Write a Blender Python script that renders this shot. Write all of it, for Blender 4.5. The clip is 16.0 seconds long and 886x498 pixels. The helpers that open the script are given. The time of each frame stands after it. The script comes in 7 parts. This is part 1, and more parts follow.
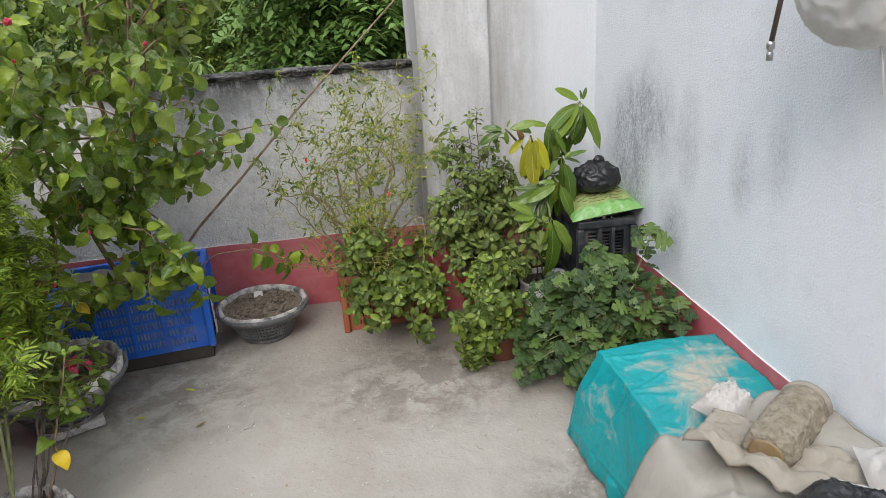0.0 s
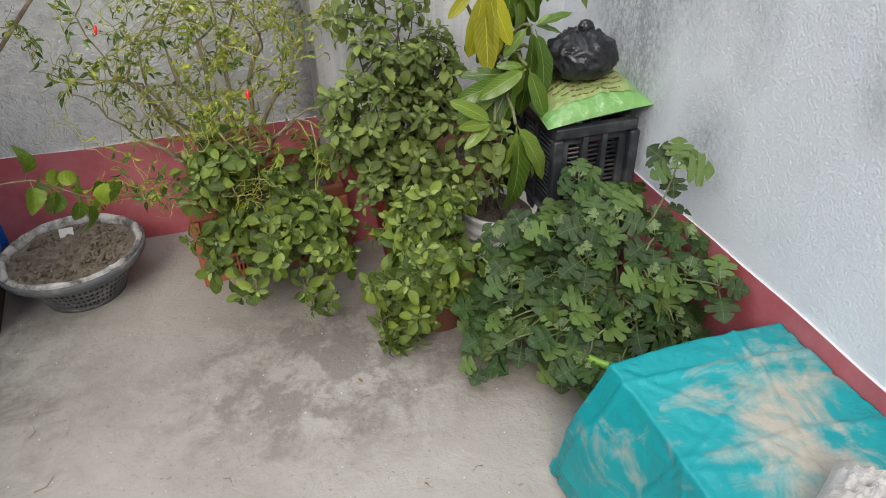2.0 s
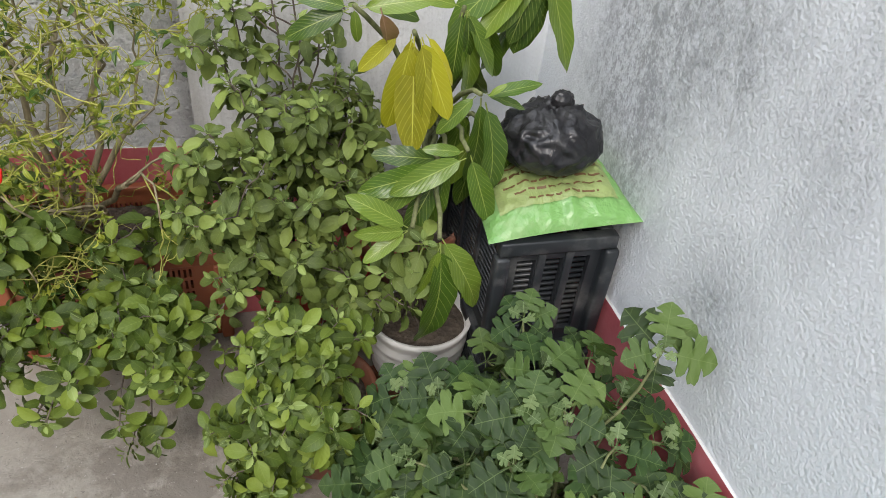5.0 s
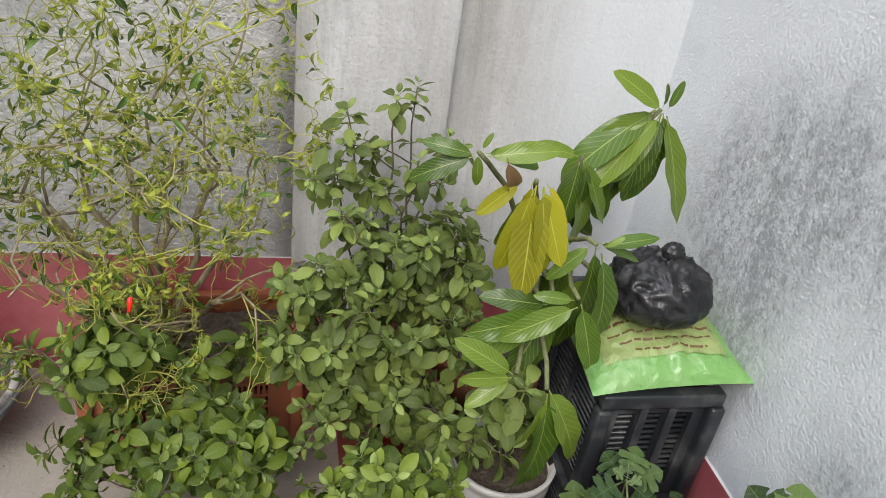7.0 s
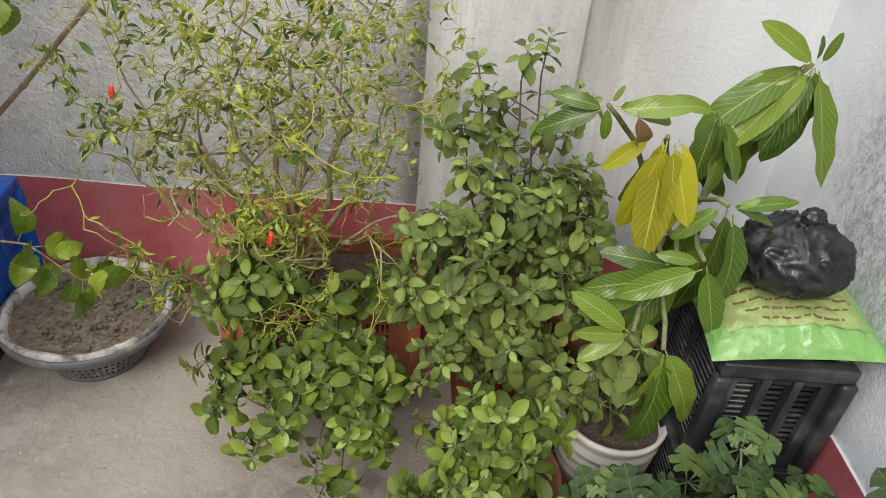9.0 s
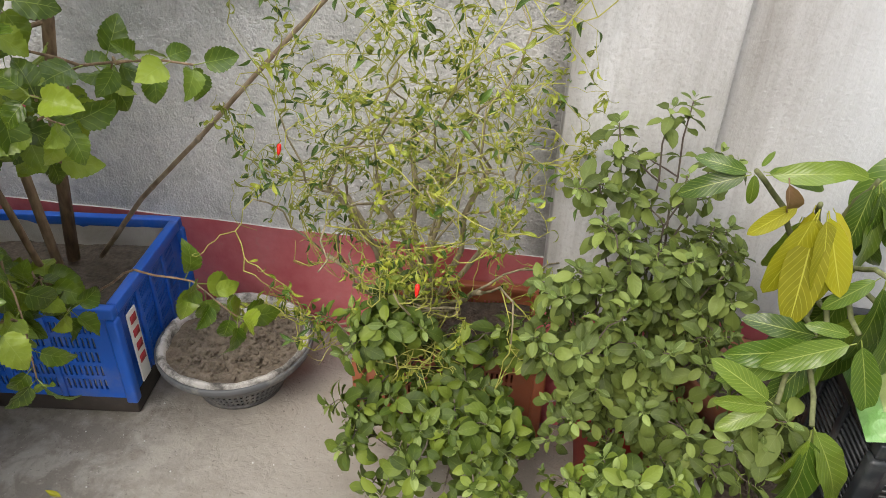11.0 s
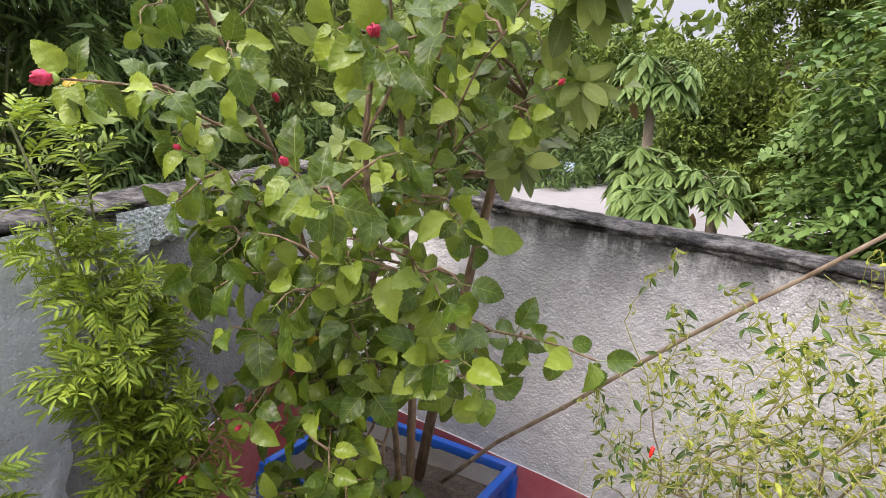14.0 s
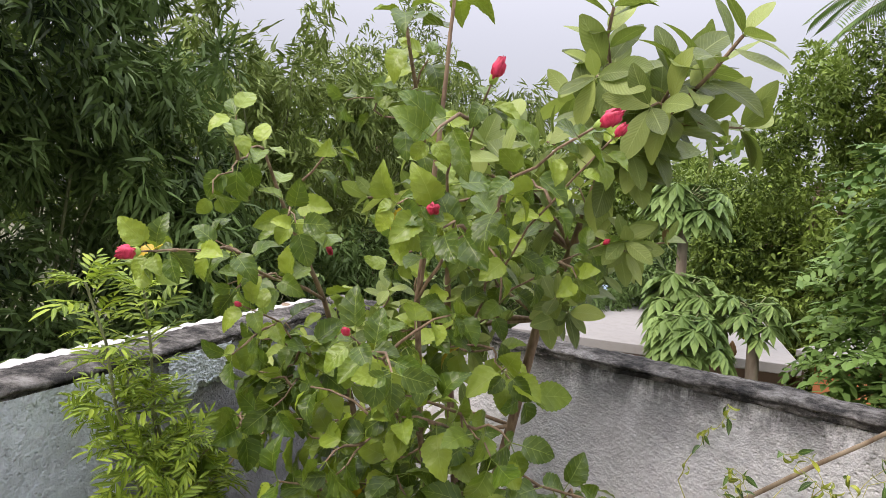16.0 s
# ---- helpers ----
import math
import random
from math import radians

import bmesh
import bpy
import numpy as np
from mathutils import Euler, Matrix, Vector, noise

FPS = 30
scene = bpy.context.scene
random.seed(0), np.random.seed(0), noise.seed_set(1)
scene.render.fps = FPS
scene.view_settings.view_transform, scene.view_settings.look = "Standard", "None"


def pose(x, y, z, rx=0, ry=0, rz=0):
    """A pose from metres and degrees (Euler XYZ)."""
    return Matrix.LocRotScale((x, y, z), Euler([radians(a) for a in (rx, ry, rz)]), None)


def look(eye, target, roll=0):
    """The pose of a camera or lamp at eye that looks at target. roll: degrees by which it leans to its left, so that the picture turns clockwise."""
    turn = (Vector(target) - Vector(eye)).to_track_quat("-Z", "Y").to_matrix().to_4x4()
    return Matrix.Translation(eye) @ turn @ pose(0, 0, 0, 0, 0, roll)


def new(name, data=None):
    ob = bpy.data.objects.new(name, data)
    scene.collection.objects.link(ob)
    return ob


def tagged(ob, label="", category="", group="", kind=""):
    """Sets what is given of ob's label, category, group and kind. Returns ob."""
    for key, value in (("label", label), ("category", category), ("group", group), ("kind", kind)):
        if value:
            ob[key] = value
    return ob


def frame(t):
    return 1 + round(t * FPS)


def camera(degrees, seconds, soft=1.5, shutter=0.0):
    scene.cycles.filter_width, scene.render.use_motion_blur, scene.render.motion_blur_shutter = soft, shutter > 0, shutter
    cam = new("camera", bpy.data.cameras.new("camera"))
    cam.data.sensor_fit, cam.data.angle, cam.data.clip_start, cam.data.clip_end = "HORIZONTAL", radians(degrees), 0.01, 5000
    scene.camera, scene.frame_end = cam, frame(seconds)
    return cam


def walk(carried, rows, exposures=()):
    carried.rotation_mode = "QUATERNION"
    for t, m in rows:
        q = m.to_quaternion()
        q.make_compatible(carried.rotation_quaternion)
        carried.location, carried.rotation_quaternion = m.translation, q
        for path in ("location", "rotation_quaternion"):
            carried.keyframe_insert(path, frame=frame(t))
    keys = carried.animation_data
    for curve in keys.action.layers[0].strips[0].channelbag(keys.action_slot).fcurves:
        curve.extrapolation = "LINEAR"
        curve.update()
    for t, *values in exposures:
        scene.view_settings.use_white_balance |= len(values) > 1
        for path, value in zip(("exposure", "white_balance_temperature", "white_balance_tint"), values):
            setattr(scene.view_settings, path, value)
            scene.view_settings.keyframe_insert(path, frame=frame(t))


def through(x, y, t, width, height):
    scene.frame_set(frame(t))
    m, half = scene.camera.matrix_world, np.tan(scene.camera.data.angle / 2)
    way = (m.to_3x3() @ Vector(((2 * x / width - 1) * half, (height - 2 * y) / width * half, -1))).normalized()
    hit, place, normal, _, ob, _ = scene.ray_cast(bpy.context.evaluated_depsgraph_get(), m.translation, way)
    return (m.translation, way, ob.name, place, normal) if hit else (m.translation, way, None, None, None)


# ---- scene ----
# camera and its way
cam = camera(66.4, 16.0, soft=0.6)
PATH = [
    (0, (-0.286, 0.811, 1.409), (-0.051, 2.667, 0.703), -3.9),
    (0.5, (-0.21, 1.077, 1.392), (0.073, 2.891, 0.597), -1.5),
    (1, (-0.189, 1.335, 1.361), (0.164, 3.083, 0.455), -0.8),
    (1.5, (-0.209, 1.586, 1.33), (0.205, 3.253, 0.307), -0.8),
    (2, (-0.151, 1.781, 1.258), (0.296, 3.373, 0.133), -1.6),
    (2.5, (-0.069, 1.953, 1.228), (0.456, 3.438, -0.005), 1.4),
    (3, (-0.06, 2.137, 1.198), (0.589, 3.509, -0.104), 1.1),
    (3.5, (-0.04, 2.248, 1.187), (0.577, 3.602, -0.149), 0.4),
    (4, (0.051, 2.309, 1.19), (0.676, 3.654, -0.152), 5.6),
    (4.5, (0.142, 2.311, 1.21), (0.7, 3.737, -0.076), 6.4),
    (5, (0.163, 2.336, 1.245), (0.659, 3.85, 0.036), 6.6),
    (5.2, (0.163, 2.349, 1.263), (0.626, 3.903, 0.092), 6.6),
    (7.3, (0.036, 2.427, 1.288), (0.44, 4.123, 0.307), 9.1),
    (7.5, (0.039, 2.425, 1.292), (0.398, 4.122, 0.295), 8.8),
    (8, (0.042, 2.413, 1.295), (0.281, 4.116, 0.273), 7.9),
    (8.2, (0.039, 2.41, 1.296), (0.223, 4.105, 0.25), 7.6),
    (10.3, (0.039, 2.403, 1.269), (-0.013, 4.005, 0.072), 2.7),
    (10.5, (0.035, 2.405, 1.274), (-0.08, 4.043, 0.132), 2.7),
    (11, (-0.008, 2.384, 1.322), (-0.262, 4.068, 0.274), 2.0),
    (11.5, (-0.037, 2.373, 1.325), (-0.513, 4.039, 0.327), 2.7),
    (12, (-0.068, 2.363, 1.335), (-0.752, 3.998, 0.408), 3.7),
    (12.5, (-0.083, 2.351, 1.359), (-0.93, 3.965, 0.537), 3.6),
    (13, (-0.099, 2.333, 1.381), (-1.097, 3.924, 0.694), 3.8),
    (13.5, (-0.109, 2.32, 1.412), (-1.205, 3.897, 0.855), 4.3),
    (14, (-0.116, 2.31, 1.433), (-1.293, 3.863, 0.982), 4.5),
    (14.5, (-0.122, 2.301, 1.45), (-1.367, 3.826, 1.098), 4.3),
    (15, (-0.134, 2.295, 1.477), (-1.411, 3.812, 1.214), 4.4),
    (15.5, (-0.138, 2.284, 1.494), (-1.432, 3.798, 1.305), 4.3),
    (16, (-0.135, 2.271, 1.504), (-1.433, 3.788, 1.388), 4.4),
]
walk(cam, [(t, look(eye, target, roll)) for t, eye, target, roll in PATH], [(0.0, 0.07, 6470, 14), (3.0, 0.06, 6520, 14), (5.0, 0.22, 6520, 14), (8.0, 0.17, 6670, 14), (10.5, 0.36, 6950, 13), (11.5, 0.30, 6720, 17), (12.0, 0.50, 6700, 18), (12.5, 0.57, 6670, 19), (13.0, 0.66, 6620, 22), (14.5, 0.64, 6670, 24), (16.0, 0.44, 6720, 21)])

# overcast daylight
SUN_UP, SUN_ROUND = radians(52), radians(159)
world = bpy.data.worlds.new("overcast_sky")
scene.world = world
world.use_nodes = True
wn, wl = world.node_tree.nodes, world.node_tree.links
wn.clear()
sky = wn.new("ShaderNodeTexSky")
sky.sky_type, sky.sun_disc, sky.sun_elevation, sky.sun_rotation = "NISHITA", False, SUN_UP, SUN_ROUND
sky.air_density, sky.dust_density = 1.2, 2.5
clear = wn.new("ShaderNodeBackground")
clear.inputs["Strength"].default_value = 0.10
wl.new(sky.outputs[0], clear.inputs["Color"])
cloud = wn.new("ShaderNodeBackground")
cloud.inputs["Color"].default_value = (0.885, 0.95, 1.03, 1)
# an overcast sky is far brighter overhead than at the horizon
wco = wn.new("ShaderNodeTexCoord")
wsep = wn.new("ShaderNodeSeparateXYZ")
wmap = wn.new("ShaderNodeMapRange")
wmap.inputs["From Min"].default_value, wmap.inputs["From Max"].default_value = 0.0, 1.0
wmap.inputs["To Min"].default_value, wmap.inputs["To Max"].default_value = 0.47, 3.7
wl.new(wco.outputs["Generated"], wsep.inputs[0])
wpow = wn.new("ShaderNodeMath")
wpow.operation, wpow.use_clamp, wpow.inputs[1].default_value = "POWER", True, 2.1
wl.new(wsep.outputs[2], wpow.inputs[0])
wl.new(wpow.outputs[0], wmap.inputs["Value"])
wl.new(wmap.outputs[0], cloud.inputs["Strength"])
blend = wn.new("ShaderNodeMixShader")
blend.inputs[0].default_value = 0.82
wout = wn.new("ShaderNodeOutputWorld")
wl.new(clear.outputs[0], blend.inputs[1])
wl.new(cloud.outputs[0], blend.inputs[2])
wl.new(blend.outputs[0], wout.inputs[0])
sun = new("sun", bpy.data.lights.new("sun", "SUN"))
sun.data.energy, sun.data.angle, sun.data.color = 1.9, radians(24), (1.0, 0.95, 0.86)
sun.matrix_world = look((-3.6, -6.7, 9), (0, 2.5, 0))

# ---------------------------------------------------------------- materials


class Mat:
    """A small builder for node materials."""

    def __init__(self, name, rough=0.7, metal=0.0, spec=0.5):
        self.m = bpy.data.materials.new(name)
        self.m.use_nodes = True
        self.t = self.m.node_tree
        self.bsdf = self.t.nodes["Principled BSDF"]
        self.out = self.t.nodes["Material Output"]
        self.bsdf.inputs["Roughness"].default_value = rough
        self.bsdf.inputs["Metallic"].default_value = metal
        self.bsdf.inputs["Specular IOR Level"].default_value = spec
        self.co = self.t.nodes.new("ShaderNodeTexCoord")

    def put(self, socket, value):
        if isinstance(value, bpy.types.NodeSocket):
            self.t.links.new(value, socket)
        else:
            socket.default_value = value

    def noise(self, scale, detail=4.0, rough=0.55, where="Object", stretch=None, twist=0.0):
        n = self.t.nodes.new("ShaderNodeTexNoise")
        n.inputs["Scale"].default_value, n.inputs["Detail"].default_value = scale, detail
        n.inputs["Roughness"].default_value, n.inputs["Distortion"].default_value = rough, twist
        src = self.co.outputs[where]
        if stretch:
            mp = self.t.nodes.new("ShaderNodeMapping")
            mp.inputs["Scale"].default_value = stretch
            self.t.links.new(src, mp.inputs["Vector"])
            src = mp.outputs[0]
        self.t.links.new(src, n.inputs["Vector"])
        return n.outputs["Fac"]

    def voronoi(self, scale, feature="F1", out="Distance"):
        n = self.t.nodes.new("ShaderNodeTexVoronoi")
        n.feature = feature
        n.inputs["Scale"].default_value = scale
        self.t.links.new(self.co.outputs["Object"], n.inputs["Vector"])
        return n.outputs[out]

    def ramp(self, fac, *stops):
        n = self.t.nodes.new("ShaderNodeValToRGB")
        e = n.color_ramp.elements
        for k, (p, c) in enumerate(stops):
            el = e[k] if k < 2 else e.new(p)
            el.position = p
            el.color = (*c, 1) if isinstance(c, tuple) else (c, c, c, 1)
        self.put(n.inputs["Fac"], fac)
        return n.outputs["Color"]

    def mix(self, fac, a, b, how="MIX"):
        n = self.t.nodes.new("ShaderNodeMix")
        n.data_type, n.blend_type = "RGBA", how
        self.put(n.inputs[0], fac)
        for s, v in ((n.inputs[6], a), (n.inputs[7], b)):
            self.put(s, (*v, 1) if isinstance(v, tuple) else v)
        return n.outputs[2]

    def math(self, op, a, b=0.0, c=0.0):
        n = self.t.nodes.new("ShaderNodeMath")
        n.operation = op
        for s, v in zip(n.inputs, (a, b, c)):
            self.put(s, v)
        return n.outputs[0]

    def axis(self, where, k):
        n = self.t.nodes.new("ShaderNodeSeparateXYZ")
        self.t.links.new(self.co.outputs[where], n.inputs[0])
        return n.outputs[k]

    def ball(self, centre, size):
        """1 inside an ellipsoid of the object's space, falling to 0 at its rim."""
        mp = self.t.nodes.new("ShaderNodeMapping")
        mp.vector_type = "TEXTURE"
        mp.inputs["Location"].default_value, mp.inputs["Scale"].default_value = centre, size
        self.t.links.new(self.co.outputs["Object"], mp.inputs["Vector"])
        ln = self.t.nodes.new("ShaderNodeVectorMath")
        ln.operation = "LENGTH"
        self.t.links.new(mp.outputs[0], ln.inputs[0])
        return self.math("SUBTRACT", 1.0, self.math("MINIMUM", ln.outputs["Value"], 1.0))

    def random(self):
        """One number for each piece: each object, and each island of a joined mesh."""
        a = self.t.nodes.new("ShaderNodeObjectInfo").outputs["Random"]
        b = self.t.nodes.new("ShaderNodeNewGeometry").outputs["Random Per Island"]
        return self.math("FRACT", self.math("ADD", a, b))

    def done(self, color, bump=None, strength=0.3, dist=0.01, rough=None):
        self.put(self.bsdf.inputs["Base Color"], (*color, 1) if isinstance(color, tuple) else color)
        if rough is not None:
            self.put(self.bsdf.inputs["Roughness"], rough)
        if bump is not None:
            b = self.t.nodes.new("ShaderNodeBump")
            b.inputs["Strength"].default_value, b.inputs["Distance"].default_value = strength, dist
            self.put(b.inputs["Height"], bump)
            self.t.links.new(b.outputs[0], self.bsdf.inputs["Normal"])
        return self.m


def leaf_material(name, dark, light, vein, rough=0.45, veins=9.0, rib=0.05, through=0.16, puffy=0.25, ribs=0.15, centre=0.75):
    """A leaf blade: midrib and side veins from the blade's own u, v; colour varies leaf by leaf; some light comes through."""
    dark, light, vein = (tuple(c * k for c, k in zip(q, (0.95, 1.0, 1.05))) for q in (dark, light, vein))
    a = Mat(name, rough - 0.06, 0.0, 0.42)
    u, v = a.axis("UV", 0), a.axis("UV", 1)
    off = a.math("ABSOLUTE", a.math("SUBTRACT", u, 0.5))
    rnd = a.random()
    base = a.ramp(rnd, (0.0, tuple(c * 0.5 for c in dark)), (0.42, dark), (1.0, light))
    mott = a.noise(45, 3)
    base = a.mix(a.math("MULTIPLY", a.ramp(mott, (0.35, 0.0), (0.7, 1.0)), 0.18), base, light)
    base = a.mix(a.math("MULTIPLY", a.ramp(a.noise(160, 3), (0.55, 0.0), (0.75, 1.0)), 0.08), base, tuple(c * 0.5 for c in dark))
    wave = a.math("SINE", a.math("MULTIPLY", a.math("SUBTRACT", v, a.math("MULTIPLY", off, 0.55)), veins * 6.283))
    side = a.math("MULTIPLY", a.math("GREATER_THAN", wave, 0.93), ribs)
    mid = a.math("LESS_THAN", off, rib)
    col = a.mix(a.math("MAXIMUM", side, a.math("MULTIPLY", mid, centre)), base, vein)
    m = a.done(col, a.math("ADD", a.math("MULTIPLY", wave, 0.22), a.math("MULTIPLY", mott, 4.0)), puffy, 0.0022, a.math("ADD", rough - 0.08, a.math("MULTIPLY", mott, 0.16)))
    tr = a.t.nodes.new("ShaderNodeBsdfTranslucent")
    a.put(tr.inputs["Color"], a.mix(0.5, col, (0.30, 0.42, 0.04)))
    mx = a.t.nodes.new("ShaderNodeMixShader")
    mx.inputs[0].default_value = through
    a.t.links.new(a.bsdf.outputs[0], mx.inputs[1])
    a.t.links.new(tr.outputs[0], mx.inputs[2])
    a.t.links.new(mx.outputs[0], a.out.inputs["Surface"])
    return m


def far_leaf_material(name, dark, light, rough=0.55):
    dark, light = (tuple(c * k for c, k in zip(q, (0.95, 1.0, 1.0))) for q in (dark, light))
    a = Mat(name, rough, 0.0, 0.25)
    n = a.noise(0.9, 3)
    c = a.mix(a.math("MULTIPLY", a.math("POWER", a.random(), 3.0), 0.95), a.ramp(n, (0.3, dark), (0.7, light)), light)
    m = a.done(c)
    tr = a.t.nodes.new("ShaderNodeBsdfTranslucent")
    a.put(tr.inputs["Color"], c)
    mx = a.t.nodes.new("ShaderNodeMixShader")
    mx.inputs[0].default_value = 0.2
    a.t.links.new(a.bsdf.outputs[0], mx.inputs[1])
    a.t.links.new(tr.outputs[0], mx.inputs[2])
    a.t.links.new(mx.outputs[0], a.out.inputs["Surface"])
    return m


def bark_material(name, dark, light, scale=60):
    a = Mat(name, 0.8)
    n = a.noise(scale, 5, stretch=(1, 1, 0.25))
    return a.done(a.ramp(n, (0.3, dark), (0.75, light)), n, 0.4, 0.004)


def plastic_material(name, col, dirt=(0.25, 0.22, 0.18), amount=0.35, rough=0.42):
    a = Mat(name, rough)
    n = a.noise(9, 6, 0.65)
    f = a.noise(70, 3)
    d = a.math("MULTIPLY", a.math("MULTIPLY", a.ramp(n, (0.5, 0.0), (0.75, 1.0)), f), amount * 2)
    return a.done(a.mix(d, a.mix(a.noise(4, 2), tuple(c * 0.85 for c in col), col), dirt), f, 0.08, 0.002, a.math("ADD", a.math("MULTIPLY", d, 0.4), rough))


def film_material(name, col, dirt, amount=0.4, rough=0.3, depth=0.012):
    """Thin crumpled plastic film: sharp facets, smudged dust."""
    a = Mat(name, rough)
    d = a.math("MULTIPLY", a.ramp(a.noise(13, 6, 0.7), (0.48, 0.0), (0.7, 1.0)), amount)
    facet = a.math("ADD", a.voronoi(26), a.math("MULTIPLY", a.voronoi(61), 0.45))
    facet = a.math("ADD", facet, a.math("MULTIPLY", a.noise(18, 3, twist=1.5), 1.2))
    return a.done(a.mix(d, a.mix(a.noise(6, 3), tuple(c * 0.75 for c in col), col), dirt), facet, 0.55, depth, a.math("ADD", rough, a.math("MULTIPLY", d, 0.5)))


def cloth_material(name, col, dirt, amount=0.6, rough=0.75, weave=500, crumple=0.0):
    a = Mat(name, rough)
    n = a.noise(8, 8, 0.72, twist=0.5)
    wv = a.noise(weave, 1)
    c = a.mix(a.math("MULTIPLY", a.ramp(n, (0.48, 0.0), (0.7, 1.0)), amount), a.mix(a.noise(14, 4), tuple(x * 0.8 for x in col), col), dirt)
    relief = a.math("ADD", wv, a.math("MULTIPLY", a.noise(22, 4), 3.0))
    if crumple:
        facet = a.math("ADD", a.voronoi(9), a.math("MULTIPLY", a.voronoi(23), 0.5))
        relief = a.math("ADD", relief, a.math("MULTIPLY", facet, crumple))
    return a.done(c, relief, 0.4, 0.005)


def tarp_material():
    """Thin teal plastic sheet with fine creases; earth has dried on the top in uneven smears."""
    a = Mat("teal_plastic_sheet", 0.38, 0.0, 0.4)
    tone = a.mix(a.noise(5, 4), (0.0, 0.21, 0.232), (0.004, 0.32, 0.33))
    smear = a.noise(7, 8, 0.68, twist=1.2)
    near = a.math("ADD", a.ball((0.60, 2.36, 0.33), (0.26, 0.30, 0.12)), a.math("MULTIPLY", a.ball((0.72, 2.50, 0.33), (0.16, 0.14, 0.12)), 0.6))
    dust = a.ramp(a.math("ADD", a.math("MULTIPLY", near, 0.24), smear), (0.58, 0.0), (0.80, 1.0))
    col = a.mix(a.math("MULTIPLY", dust, 0.85), tone, (0.44, 0.36, 0.28))
    grime = a.ramp(a.noise(24, 6, 0.7), (0.58, 0.0), (0.72, 1.0))
    col = a.mix(a.math("MULTIPLY", grime, 0.35), col, (0.02, 0.16, 0.165))
    relief = a.math("ADD", a.math("MULTIPLY", a.noise(16, 6, 0.6, twist=2.0), 2.0), a.noise(120, 3))
    return a.done(col, relief, 0.3, 0.004, a.math("ADD", 0.36, a.math("MULTIPLY", dust, 0.45)))


def white_wall_material():
    """Lime-washed roughcast, bluish white, with black mould streaks and grey smudges."""
    a = Mat("white_roughcast", 0.9)
    big, mid, fine = a.noise(1.3, 5), a.noise(7, 5, 0.6), a.noise(92, 6, 0.74)
    grit = a.voronoi(160)
    col = a.mix(big, (0.79, 0.82, 0.85), (0.87, 0.895, 0.92))
    col = a.mix(a.math("MULTIPLY", a.ramp(mid, (0.52, 0.0), (0.75, 1.0)), 0.35), col, (0.60, 0.63, 0.66))
    streak = a.math("ADD", a.math("MULTIPLY", a.noise(75, 8, 0.85, stretch=(1, 1, 0.6)), 0.6), a.math("MULTIPLY", a.noise(10, 6, 0.75, stretch=(1, 1, 0.4)), 0.4))
    spot = a.ramp(a.math("ADD", a.math("MULTIPLY", streak, 0.75), a.math("MULTIPLY", fine, 0.35)), (0.50, 0.0), (0.66, 1.0))
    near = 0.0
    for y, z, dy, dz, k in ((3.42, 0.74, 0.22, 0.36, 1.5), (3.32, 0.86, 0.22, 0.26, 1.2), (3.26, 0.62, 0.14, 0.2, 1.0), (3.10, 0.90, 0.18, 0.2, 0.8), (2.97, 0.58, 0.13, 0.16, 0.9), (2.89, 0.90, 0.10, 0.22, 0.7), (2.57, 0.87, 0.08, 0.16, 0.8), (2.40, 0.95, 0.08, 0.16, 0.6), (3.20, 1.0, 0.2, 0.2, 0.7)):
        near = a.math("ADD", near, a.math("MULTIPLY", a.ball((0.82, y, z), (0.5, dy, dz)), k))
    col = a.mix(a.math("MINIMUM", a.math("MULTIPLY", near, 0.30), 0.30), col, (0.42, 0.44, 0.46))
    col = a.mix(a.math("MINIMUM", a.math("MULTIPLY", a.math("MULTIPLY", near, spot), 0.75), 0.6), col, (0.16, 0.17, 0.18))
    return a.done(col, a.math("ADD", a.math("MULTIPLY", fine, 1.0), a.math("MULTIPLY", grit, 0.35)), 0.8, 0.005)


